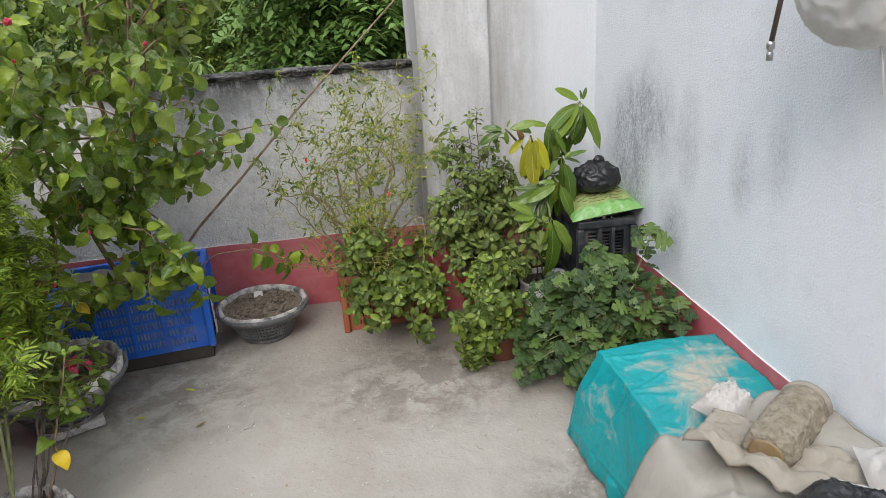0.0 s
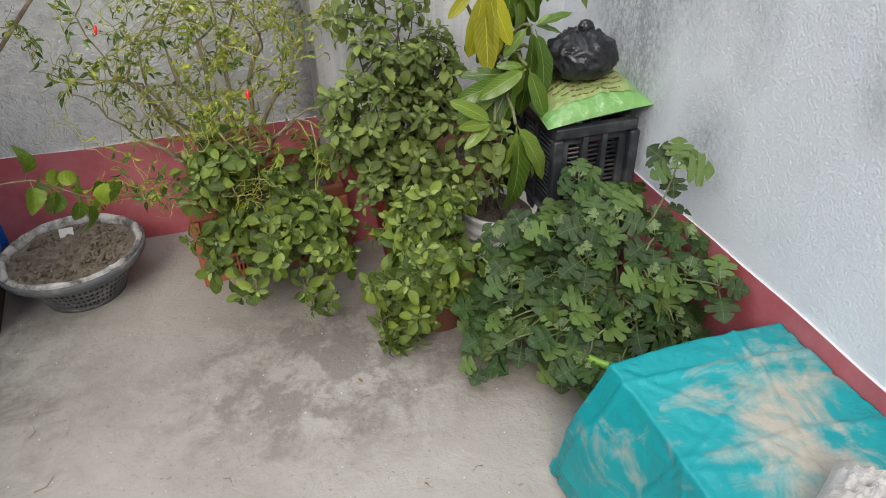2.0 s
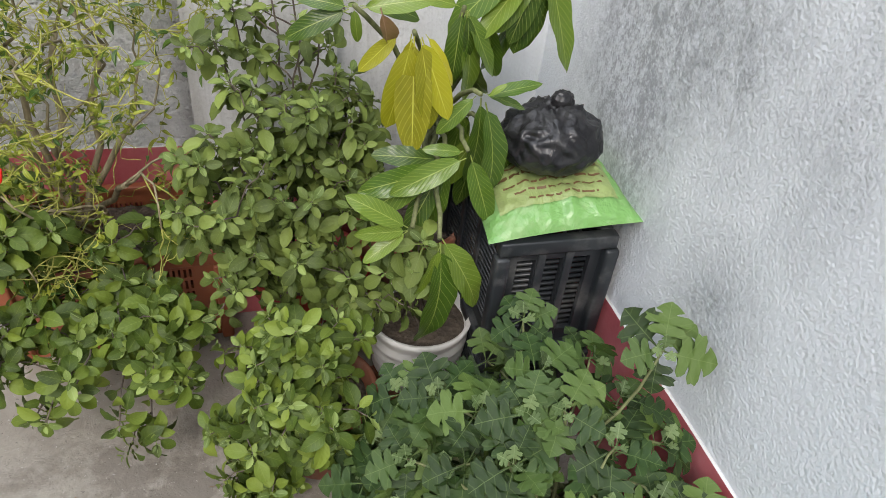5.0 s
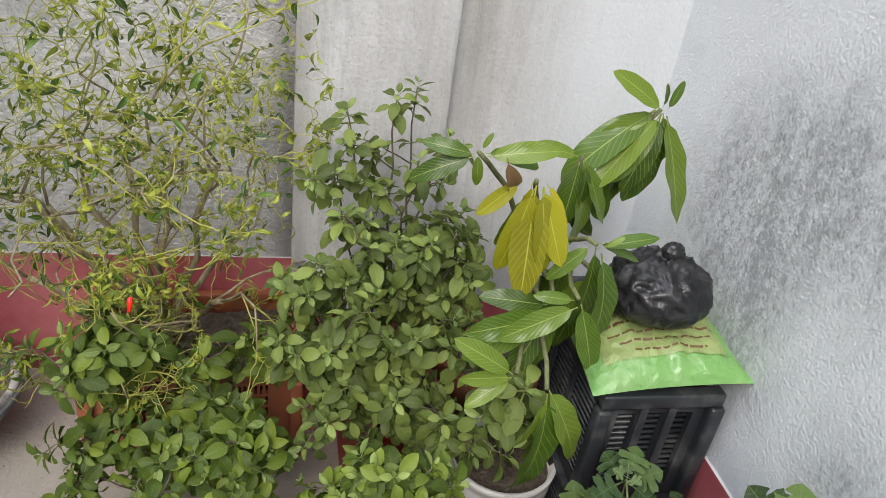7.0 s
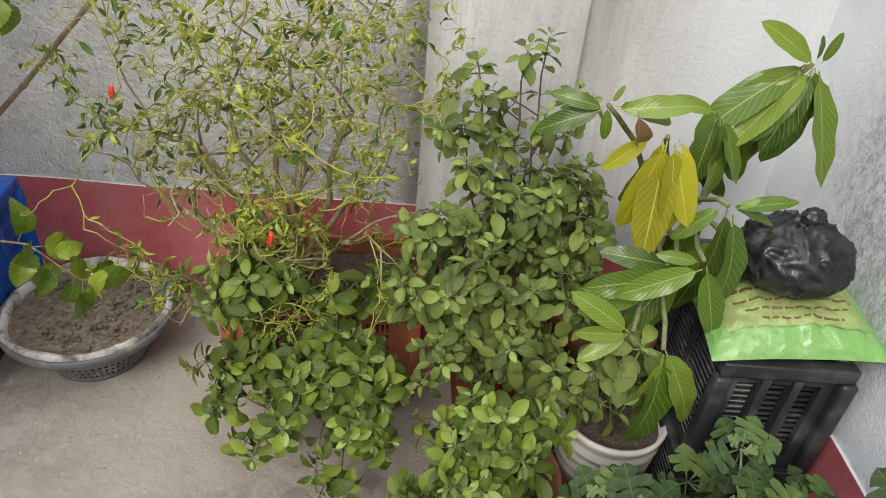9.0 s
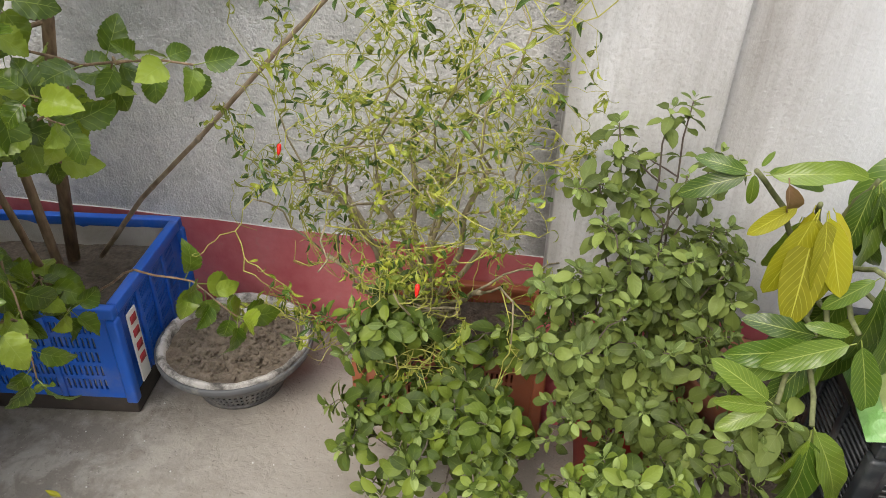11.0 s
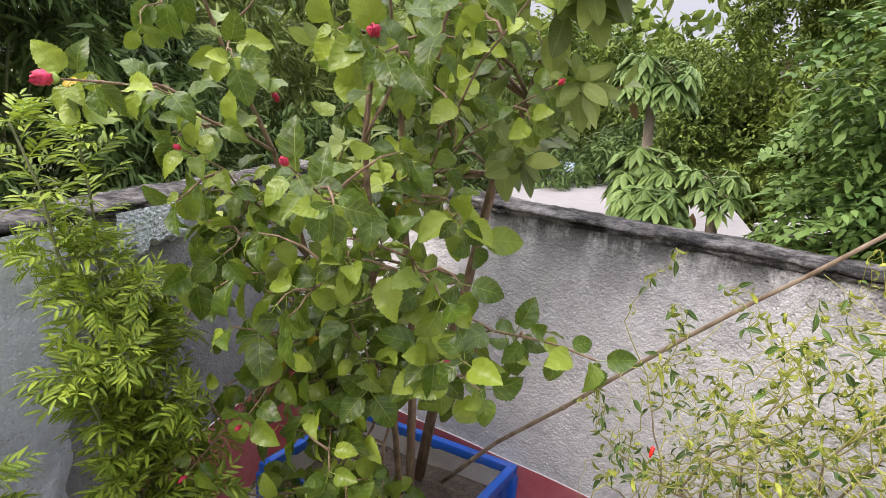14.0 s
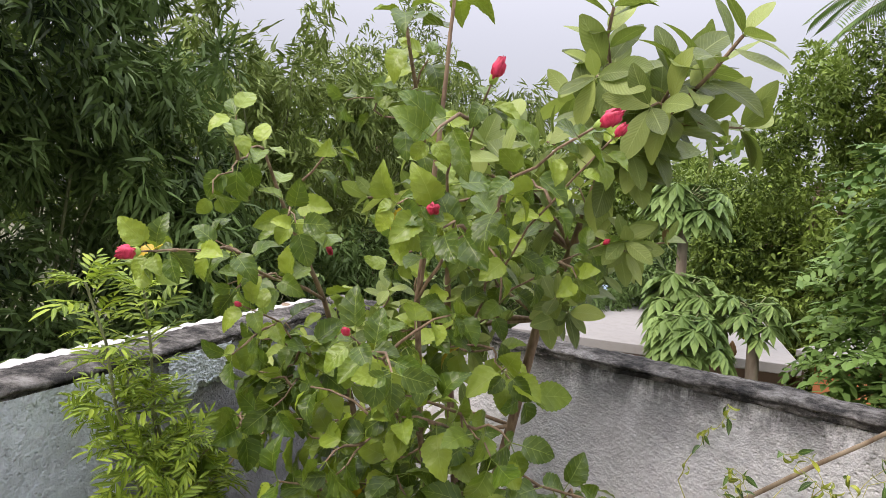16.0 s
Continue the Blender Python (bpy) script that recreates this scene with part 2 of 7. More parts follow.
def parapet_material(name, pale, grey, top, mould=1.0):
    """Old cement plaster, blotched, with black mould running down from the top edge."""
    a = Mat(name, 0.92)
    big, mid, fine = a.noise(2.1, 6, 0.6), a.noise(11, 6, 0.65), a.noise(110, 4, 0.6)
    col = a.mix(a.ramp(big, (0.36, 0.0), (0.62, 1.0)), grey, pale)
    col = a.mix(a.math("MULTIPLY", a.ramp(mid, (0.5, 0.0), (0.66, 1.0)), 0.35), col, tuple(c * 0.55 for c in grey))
    run = a.noise(13, 7, 0.75, stretch=(1, 1, 0.4))
    h = a.ramp(a.axis("Object", 2), (0.0, 0.0), (1.0, 1.0))
    high = a.math("POWER", a.math("MAXIMUM", a.math("DIVIDE", a.axis("Object", 2), top), 0.0), 12.0)
    dark = a.math("MULTIPLY", a.math("MULTIPLY", a.ramp(a.math("ADD", run, a.math("MULTIPLY", mid, 0.3)), (0.50, 0.0), (0.70, 1.0)), high), mould * 1.5)
    col = a.mix(a.math("MINIMUM", dark, 0.9), col, (0.055, 0.055, 0.05))
    col = a.mix(a.math("MULTIPLY", a.ramp(run, (0.55, 0.0), (0.75, 1.0)), 0.25), col, tuple(c * 0.55 for c in grey))
    scar = a.ramp(a.noise(44, 6, 0.75), (0.55, 0.0), (0.68, 1.0))
    col = a.mix(a.math("MULTIPLY", scar, 0.3), col, tuple(c * 0.45 for c in grey))
    if top < 1.17:
        # shade in the corner beside the pillar, mixed into the plaster as a dark streak
        damp = a.math("MULTIPLY", a.ball((0.03, 3.96, 0.6), (0.075, 0.3, 1.1)), a.math("ADD", run, 0.4))
        col = a.mix(a.math("MINIMUM", damp, 0.7), col, (0.13, 0.125, 0.115))
    pits = a.ramp(a.voronoi(55), (0.0, 0.0), (0.22, 1.0))
    return a.done(col, a.math("ADD", a.math("ADD", a.math("MULTIPLY", fine, 1.2), a.math("MULTIPLY", a.noise(36, 5, 0.7), 2.0)), pits), 0.8, 0.010)


def pillar_material():
    """Limewashed pillar with broad upright weather streaks."""
    a = Mat("streaked_limewash", 0.9)
    wide = a.noise(6.5, 6, 0.7, stretch=(1, 1, 0.28))
    thin = a.noise(40, 5, 0.7, stretch=(1, 1, 0.06))
    fine = a.noise(120, 3)
    col = a.ramp(wide, (0.28, (0.41, 0.40, 0.385)), (0.44, (0.52, 0.515, 0.51)), (0.62, (0.64, 0.64, 0.64)))
    col = a.mix(a.math("MULTIPLY", a.ramp(thin, (0.52, 0.0), (0.72, 1.0)), 0.3), col, (0.30, 0.29, 0.27))
    col = a.mix(a.math("MULTIPLY", a.ramp(a.noise(26, 7, 0.75), (0.5, 0.0), (0.7, 1.0)), 0.35), col, (0.36, 0.35, 0.33))
    col = a.mix(a.math("MULTIPLY", a.ramp(a.noise(130, 4, 0.7), (0.52, 0.0), (0.66, 1.0)), 0.3), col, (0.30, 0.29, 0.27))
    east = a.ramp(a.axis("Object", 0), (0.46, 0.0), (0.62, 1.0))
    col = a.mix(a.math("MULTIPLY", east, 0.8), col, a.mix(fine, (0.63, 0.655, 0.68), (0.70, 0.725, 0.75)))
    # corner shade on the parapet side painted dark, then the return wall's brown stain
    stain_and_shade = a.math("ADD", a.ball((0.03, 3.80, 0.7), (0.035, 0.3, 1.2)), a.math("MULTIPLY", a.ball((0.385, 3.76, 1.05), (0.075, 0.2, 0.45)), 0.8))
    col = a.mix(a.math("MULTIPLY", a.math("MINIMUM", a.math("MULTIPLY", stain_and_shade, a.math("ADD", wide, thin)), 1.0), 0.7), col, (0.22, 0.20, 0.17))
    return a.done(col, a.math("ADD", fine, thin), 0.45, 0.005)


def red_material():
    """Red oxide dado paint, dusty and scuffed."""
    a = Mat("red_oxide_paint", 0.62)
    n, f = a.noise(6, 6, 0.65), a.noise(60, 4)
    col = a.mix(a.ramp(n, (0.35, 0.0), (0.7, 1.0)), (0.50, 0.10, 0.115), (0.62, 0.20, 0.215))
    scuff = a.ramp(a.math("ADD", a.math("MULTIPLY", n, 0.4), a.math("MULTIPLY", f, 0.6)), (0.56, 0.0), (0.72, 1.0))
    return a.done(a.mix(a.math("MULTIPLY", scuff, 0.4), col, (0.45, 0.24, 0.23)), f, 0.3, 0.004)


def floor_material():
    """Trowelled concrete: warm grey, with damp black blotches and pale scuffs."""
    a = Mat("worn_concrete", 0.75)
    big, mid, fine = a.noise(1.1, 6, 0.6, twist=0.4), a.noise(5, 7, 0.68, twist=0.6), a.noise(60, 5, 0.6)
    col = a.mix(a.ramp(big, (0.32, 0.0), (0.68, 1.0)), (0.27, 0.243, 0.205), (0.385, 0.358, 0.31))
    col = a.mix(a.math("MULTIPLY", a.ramp(mid, (0.48, 0.0), (0.66, 1.0)), 0.22), col, (0.47, 0.44, 0.40))
    wet = a.math("ADD", a.math("MULTIPLY", a.ball((-0.08, 3.12, 0.0), (0.6, 0.4, 1.0)), 1.6), a.math("MULTIPLY", a.ball((0.3, 2.35, 0.0), (0.3, 0.3, 1.0)), 1.2))
    wet = a.math("ADD", wet, a.math("MULTIPLY", a.ball((-1.1, 3.3, 0.0), (0.6, 0.6, 1.0)), 1.2))
    blot = a.ramp(a.math("ADD", a.math("MULTIPLY", a.noise(10, 6, 0.6, twist=0.5), 0.8), a.math("MULTIPLY", fine, 0.25)), (0.44, 0.0), (0.66, 1.0))
    col = a.mix(a.math("MINIMUM", a.math("MULTIPLY", wet, blot), 0.6), col, (0.125, 0.105, 0.085))
    speck = a.math("GREATER_THAN", a.noise(170, 2), 0.70)
    col = a.mix(a.math("MULTIPLY", speck, 0.5), col, (0.50, 0.48, 0.45))
    dot = a.math("GREATER_THAN", a.noise(95, 3, 0.7), 0.66)
    col = a.mix(a.math("MULTIPLY", dot, 0.55), col, (0.10, 0.085, 0.07))
    return a.done(col, a.math("ADD", a.math("ADD", fine, a.math("MULTIPLY", a.noise(19, 4, 0.6, twist=0.6), 2.5)), a.math("MULTIPLY", mid, 2.0)), 0.4, 0.006, a.ramp(mid, (0.3, 0.6), (0.7, 0.85)))


def soil_material(name="dry_soil", dark=(0.10, 0.078, 0.055), light=(0.25, 0.205, 0.155)):
    a = Mat(name, 0.95)
    n, g = a.noise(38, 7, 0.7), a.voronoi(90)
    return a.done(a.ramp(n, (0.3, dark), (0.72, light)), a.math("ADD", n, g), 0.8, 0.006)


def cement_material():
    a = Mat("crusted_cement", 0.9)
    n, f = a.noise(18, 6, 0.7), a.noise(120, 4)
    return a.done(a.ramp(n, (0.38, (0.11, 0.105, 0.095)), (0.47, (0.30, 0.285, 0.26)), (0.58, (0.56, 0.54, 0.51))), a.math("ADD", n, f), 0.6, 0.006)


def coping_material():
    """Weathered cement coping: pale worn patches, black mould and lichen in uneven blots."""
    a = Mat("mouldy_coping", 0.95)
    n, s, f = a.noise(9, 8, 0.75), a.noise(30, 7, 0.75, stretch=(0.4, 0.4, 1)), a.noise(110, 5, 0.7)
    col = a.ramp(a.math("ADD", a.math("MULTIPLY", n, 0.55), a.math("MULTIPLY", s, 0.45)), (0.44, (0.022, 0.021, 0.018)), (0.485, (0.085, 0.078, 0.068)), (0.52, (0.17, 0.158, 0.14)), (0.60, (0.40, 0.38, 0.35)))
    return a.done(col, a.math("ADD", a.math("MULTIPLY", s, 2.0), f), 1.0, 0.02)


MW, MR, MF, MC = white_wall_material(), red_material(), floor_material(), coping_material()
MP = parapet_material("weathered_plaster", (0.84, 0.83, 0.82), (0.69, 0.685, 0.68), 1.15, 1.1)
# west parapet: the same plaster in darker grey, its shade put into the colour
MLW = parapet_material("patched_plaster_shade", (0.32, 0.33, 0.34), (0.17, 0.175, 0.18), 1.2, 0.9)
MPATCH = parapet_material("fresh_patch", (0.62, 0.67, 0.72), (0.46, 0.50, 0.54), 4.0, 0.2)
MPIL, MSOIL, MCEM = pillar_material(), soil_material(), cement_material()
MDARK = soil_material("damp_soil", (0.045, 0.034, 0.025), (0.14, 0.11, 0.082))
MBLUE = plastic_material("blue_plastic", (0.012, 0.13, 0.62), (0.30, 0.30, 0.32), 0.3)
MBLACK = plastic_material("black_plastic", (0.026, 0.030, 0.034), (0.20, 0.20, 0.19), 0.6, 0.36)
MORANGE = plastic_material("orange_plastic", (0.36, 0.11, 0.05), (0.28, 0.17, 0.11), 0.5, 0.5)
MGREY = plastic_material("grey_plastic", (0.115, 0.12, 0.125), (0.36, 0.34, 0.30), 0.9, 0.55)
MWHITE = plastic_material("white_plastic", (0.72, 0.71, 0.68), (0.34, 0.30, 0.24), 0.4, 0.4)
MGREEN = plastic_material("lime_plastic", (0.24, 0.44, 0.06), (0.25, 0.2, 0.12), 0.3, 0.4)
MREDP = plastic_material("red_plastic", (0.42, 0.035, 0.025), (0.3, 0.15, 0.1), 0.4, 0.45)
MBRICK = plastic_material("fired_clay", (0.30, 0.11, 0.06), (0.35, 0.28, 0.22), 0.6, 0.85)
MBAG = film_material("black_film", (0.014, 0.014, 0.016), (0.07, 0.07, 0.07), 0.4, 0.30, 0.007)
MLIME = film_material("lime_film", (0.20, 0.42, 0.12), (0.38, 0.50, 0.27), 0.5, 0.28, 0.008)
MCREAM = film_material("printed_panel", (0.33, 0.42, 0.15), (0.22, 0.24, 0.10), 0.6, 0.34, 0.008)
MINK = plastic_material("brown_ink", (0.16, 0.09, 0.035), (0.2, 0.12, 0.06), 0.2, 0.5)
MTEAL = tarp_material()
MBEIGE = cloth_material("dusty_beige_cloth", (0.37, 0.35, 0.30), (0.25, 0.215, 0.165), 0.6, 0.7, 400, 1.5)
MGREYC = cloth_material("dusty_grey_cloth", (0.34, 0.305, 0.245), (0.20, 0.165, 0.125), 0.7, 0.7, 400, 1.5)
MSACK = cloth_material("white_woven_sack", (0.56, 0.54, 0.51), (0.36, 0.31, 0.25), 0.7, 0.6, 300, 4.0)
MCLAY = soil_material("dusty_tape", (0.15, 0.122, 0.08), (0.36, 0.32, 0.245))
MAMBER = plastic_material("amber_plastic", (0.24, 0.165, 0.08), (0.38, 0.33, 0.25), 0.9, 0.45)
MPAPER = plastic_material("white_label", (0.70, 0.69, 0.66), (0.4, 0.36, 0.3), 0.4, 0.7)
MREDINK = plastic_material("red_ink", (0.42, 0.04, 0.05), (0.3, 0.1, 0.1), 0.2, 0.6)
MWOOD = bark_material("dry_bamboo", (0.14, 0.09, 0.055), (0.40, 0.32, 0.22), 30)
MSTEM = bark_material("brown_stem", (0.12, 0.075, 0.045), (0.33, 0.23, 0.14), 80)
MGSTEM = bark_material("green_stem", (0.10, 0.11, 0.045), (0.22, 0.24, 0.10), 80)
MPURPLE = bark_material("purple_stem", (0.07, 0.045, 0.045), (0.20, 0.17, 0.12), 90)
MTWIG = bark_material("pale_twig", (0.17, 0.14, 0.08), (0.42, 0.36, 0.22), 90)
MYTWIG = bark_material("yellow_green_twig", (0.29, 0.30, 0.05), (0.48, 0.46, 0.12), 90)
MTRUNK = bark_material("papaya_bark", (0.16, 0.12, 0.085), (0.34, 0.29, 0.22), 14)
MSLAB = plastic_material("blackened_slab", (0.055, 0.045, 0.038), (0.13, 0.11, 0.09), 0.6, 0.85)
MSTEEL = Mat("worn_steel", 0.35, 1.0).done((0.5, 0.5, 0.5))
MHOSE = plastic_material("brown_hose", (0.10, 0.065, 0.05), (0.2, 0.17, 0.14), 0.4, 0.5)

L_HIB = leaf_material("hibiscus_leaf", (0.058, 0.112, 0.009), (0.275, 0.345, 0.032), (0.30, 0.37, 0.07), 0.36, 5, 0.012, 0.18, 0.34, 0.28, 0.6)
L_HIY = leaf_material("yellow_hibiscus_leaf", (0.60, 0.38, 0.01), (0.78, 0.52, 0.015), (0.7, 0.5, 0.05), 0.45, 4, 0.03)
L_GUA = leaf_material("guava_leaf", (0.15, 0.20, 0.045), (0.37, 0.42, 0.10), (0.40, 0.45, 0.15), 0.5, 13, 0.022, 0.3, 0.35, 0.25, 0.5)
L_MAN = leaf_material("mango_leaf", (0.060, 0.125, 0.014), (0.165, 0.235, 0.024), (0.38, 0.43, 0.10), 0.32, 11, 0.018, 0.16, 0.15, 0.4)
L_MANY = leaf_material("yellowing_mango_leaf", (0.36, 0.34, 0.012), (0.50, 0.43, 0.018), (0.58, 0.55, 0.08), 0.35, 11, 0.018, 0.14, 0.06, 0.35)
L_DRY = leaf_material("dry_leaf", (0.22, 0.11, 0.05), (0.36, 0.20, 0.10), (0.30, 0.18, 0.1), 0.7, 8, 0.03)
L_CHR = leaf_material("chrysanthemum_leaf", (0.020, 0.052, 0.008), (0.105, 0.160, 0.030), (0.16, 0.215, 0.06), 0.64, 4, 0.008, 0.10, 0.3, 0.2, 0.5)
L_TUL = leaf_material("basil_leaf", (0.060, 0.100, 0.010), (0.205, 0.258, 0.029), (0.25, 0.30, 0.06), 0.60, 6, 0.015, 0.14, 0.2, 0.12, 0.35)
L_TUG = leaf_material("grey_basil_leaf", (0.088, 0.120, 0.022), (0.225, 0.275, 0.055), (0.24, 0.29, 0.07), 0.64, 6, 0.015, 0.14, 0.2, 0.12, 0.35)
L_NEW = leaf_material("young_basil_leaf", (0.13, 0.185, 0.04), (0.28, 0.345, 0.085), (0.30, 0.36, 0.12), 0.6, 6, 0.03)
L_CHN = leaf_material("young_chrysanthemum_leaf", (0.10, 0.15, 0.05), (0.20, 0.26, 0.10), (0.22, 0.28, 0.12), 0.6, 5, 0.02)
L_CHI = leaf_material("curled_chilli_leaf", (0.19, 0.23, 0.018), (0.44, 0.45, 0.05), (0.48, 0.47, 0.09), 0.45, 5, 0.05)
L_CHD = leaf_material("green_chilli_leaf", (0.035, 0.085, 0.014), (0.11, 0.19, 0.025), (0.22, 0.31, 0.07), 0.4, 5, 0.04)
L_MAR = leaf_material("marigold_leaflet", (0.14, 0.22, 0.018), (0.41, 0.50, 0.045), (0.38, 0.47, 0.07), 0.5, 3, 0.06, 0.28)


def petal_material():
    a = Mat("red_petal", 0.5)
    n = a.noise(140, 4, 0.6, stretch=(1, 1, 0.3))
    return a.done(a.ramp(n, (0.35, (0.40, 0.008, 0.03)), (0.65, (0.68, 0.05, 0.12))), n, 0.3, 0.002)


M_PETAL = petal_material()
M_SEPAL = Mat("bud_sepal", 0.5).done((0.30, 0.42, 0.08))
M_CHILLI = Mat("ripe_chilli", 0.25).done((0.70, 0.02, 0.01))
# bamboo: the near-black end puts the shade of the clumps' hollows into the leaf colour
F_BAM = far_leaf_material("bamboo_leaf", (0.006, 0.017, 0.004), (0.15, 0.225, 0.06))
F_DARK = far_leaf_material("dark_tree_leaf", (0.020, 0.046, 0.008), (0.25, 0.33, 0.06))
F_MID = far_leaf_material("tree_leaf", (0.06, 0.095, 0.02), (0.27, 0.33, 0.085))
F_PAP = far_leaf_material("papaya_leaf", (0.06, 0.12, 0.03), (0.24, 0.33, 0.09))
F_FEED = far_leaf_material("feathery_leaf", (0.045, 0.10, 0.02), (0.19, 0.29, 0.07))
MGROUND = soil_material("far_earth", (0.06, 0.07, 0.03), (0.16, 0.15, 0.09))
MROOF = plastic_material("roof_concrete", (0.31, 0.295, 0.275), (0.25, 0.23, 0.21), 0.6, 0.9)
MSHEET = plastic_material("white_sheeting", (0.50, 0.49, 0.47), (0.35, 0.33, 0.30), 0.6, 0.6)
MBSHEET = plastic_material("blue_sheeting", (0.40, 0.50, 0.62), (0.35, 0.36, 0.36), 0.4, 0.5)
MHOUSE = plastic_material("house_brick", (0.26, 0.17, 0.13), (0.16, 0.12, 0.1), 0.6, 0.9)
MORWALL = plastic_material("orange_wall", (0.55, 0.20, 0.08), (0.4, 0.2, 0.1), 0.4, 0.9)

# ---------------------------------------------------------------- mesh helpers


def finish(bm, name, material, smooth=True):
    me = bpy.data.meshes.new(name)
    bm.to_mesh(me)
    bm.free()
    me.materials.append(material)
    if smooth:
        me.polygons.foreach_set("use_smooth", [True] * len(me.polygons))
    return me


def part(name, bm, material, parent=None, label="", smooth=True):
    """Links a bmesh or a mesh as one object, under a thing if one is given."""
    me = bm if isinstance(bm, bpy.types.Mesh) else finish(bm, name, material, smooth)
    ob = new(name, me)
    if parent:
        ob.parent = parent
        ob.matrix_parent_inverse = parent.matrix_basis.inverted()
    return tagged(ob, label) if label else ob


def empty(name, at, label, category, group="", turn=0):
    ob = new(name)
    ob.matrix_basis = pose(*at, 0, 0, turn)
    ob.empty_display_size = 0.05
    return tagged(ob, label, category, group)


def box(bm, a, b, bevel=0.0, m=None):
    """A box from corner a to corner b, its edges rounded."""
    a, b = Vector(a), Vector(b)
    r = bmesh.ops.create_cube(bm, size=1)
    vs = r["verts"]
    for v in vs:
        v.co = Vector((a[i] + (v.co[i] + 0.5) * (b[i] - a[i]) for i in range(3)))
    if bevel:
        es = list({e for v in vs for e in v.link_edges})
        vs = bmesh.ops.bevel(bm, geom=es, offset=bevel, segments=2, affect="EDGES", profile=0.6)["verts"]
        vs = list({v for f in {f for v in vs for f in v.link_faces} for v in f.verts})
    if m is not None:
        bmesh.ops.transform(bm, matrix=m, verts=vs)
    return vs


def lathe(profile, n=48, wobble=0.0, seed=0, lobes=0, lobe=0.0, cap=True):
    """Turns a profile of (radius, height) about z."""
    bm = bmesh.new()
    rings = []
    for k, (r, z) in enumerate(profile):
        ring = []
        for i in range(n):
            a = 2 * math.pi * i / n
            w = 1 + wobble * noise.noise(Vector((math.cos(a) * 2 + seed, math.sin(a) * 2, z * 9))) + lobe * math.cos(lobes * a)
            ring.append(bm.verts.new((r * w * math.cos(a), r * w * math.sin(a), z + wobble * 0.06 * noise.noise(Vector((math.cos(a) * 3, math.sin(a) * 3, k + seed))))))
        rings.append(ring)
    for p, q in zip(rings, rings[1:]):
        for i in range(n):
            bm.faces.new((p[i], p[(i + 1) % n], q[(i + 1) % n], q[i]))
    for ring, flip in ((rings[0], True), (rings[-1], False)):
        if cap and profile[0] != profile[-1] and profile[0 if flip else -1][0] > 1e-4:
            bm.faces.new(ring[::-1] if flip else ring)
    bmesh.ops.recalc_face_normals(bm, faces=bm.faces)
    return bm


def tube_into(bm, pts, r0, r1, n=6):
    """A tapered tube along points."""
    pts = [Vector(p) for p in pts]
    rings = []
    side = Vector((0.31, 0.77, 0.55)).normalized()
    for k, p in enumerate(pts):
        d = (pts[min(k + 1, len(pts) - 1)] - pts[max(k - 1, 0)]).normalized()
        u = d.cross(side)
        u = u.normalized() if u.length > 0.05 else d.orthogonal().normalized()
        v = d.cross(u)
        r = r0 + (r1 - r0) * k / max(len(pts) - 1, 1)
        rings.append([bm.verts.new(p + (u * math.cos(2 * math.pi * i / n) + v * math.sin(2 * math.pi * i / n)) * r) for i in range(n)])
    for p, q in zip(rings, rings[1:]):
        for i in range(n):
            bm.faces.new((p[i], p[(i + 1) % n], q[(i + 1) % n], q[i]))
    bm.faces.new(rings[0][::-1])
    bm.faces.new(rings[-1])


def tubes(runs, n=6):
    bm = bmesh.new()
    for pts, r0, r1 in runs:
        tube_into(bm, pts, r0, r1, n)
    return bm


def grid_mesh(nu, nv, fn):
    """A sheet of nu x nv cells, its points from fn(u, v) with u, v in 0..1."""
    bm = bmesh.new()
    vs = [[bm.verts.new(fn(i / nu, j / nv)) for j in range(nv + 1)] for i in range(nu + 1)]
    for i in range(nu):
        for j in range(nv):
            bm.faces.new((vs[i][j], vs[i + 1][j], vs[i + 1][j + 1], vs[i][j + 1]))
    return bm


def wob(x, y, z=0.0, s=1.0):
    return noise.noise(Vector((x * s, y * s, z * s)))


# ---------------------------------------------------------------- the terrace
XR, YB = 0.82, 3.96            # faces of the white wall and of the back parapet
CORNER, BEND = (-2.06, 3.96), (-1.45, 2.5)
TOP, DADO = 1.115, 0.355


def structure(name, bm, material, label, category, smooth=False):
    return tagged(part(name, bm, material, smooth=smooth), label, category, kind="structure")


def flat_floor():
    def f(u, v):
        y = -1.4 + 5.48 * v
        west = BEND[0] - 0.1 - max(0.0, y - BEND[1]) * (BEND[0] - CORNER[0]) / (CORNER[1] - BEND[1])
        x = west + (0.95 - west) * u
        return x, y, 0.004 * wob(x, y, 0, 1.7) - 0.003
    bm = grid_mesh(60, 80, f)
    low = bmesh.ops.extrude_face_region(bm, geom=bm.faces[:])["geom"]
    for v in low:
        if isinstance(v, bmesh.types.BMVert):
            v.co.z = -0.15
    bmesh.ops.recalc_face_normals(bm, faces=bm.faces)
    return structure("floor", bm, MF, "worn grey concrete terrace floor with damp dark blotches", "floor", True)


flat_floor()


def wall_slab(a, b, z0, z1, thick):
    """An upright slab whose inner face runs from a to b; the slab lies to the left of that way."""
    a, b = Vector((*a, 0)), Vector((*b, 0))
    d = (b - a).normalized()
    n = Vector((-d.y, d.x, 0)) * thick
    bm = bmesh.new()
    c = [bm.verts.new(p + Vector((0, 0, z))) for p in (a, b, b + n, a + n) for z in (z0, z1)]
    for f in ((0, 2, 3, 1), (2, 4, 5, 3), (4, 6, 7, 5), (6, 0, 1, 7), (1, 3, 5, 7), (0, 6, 4, 2)):
        bm.faces.new([c[i] for i in f])
    bmesh.ops.recalc_face_normals(bm, faces=bm.faces)
    return bm


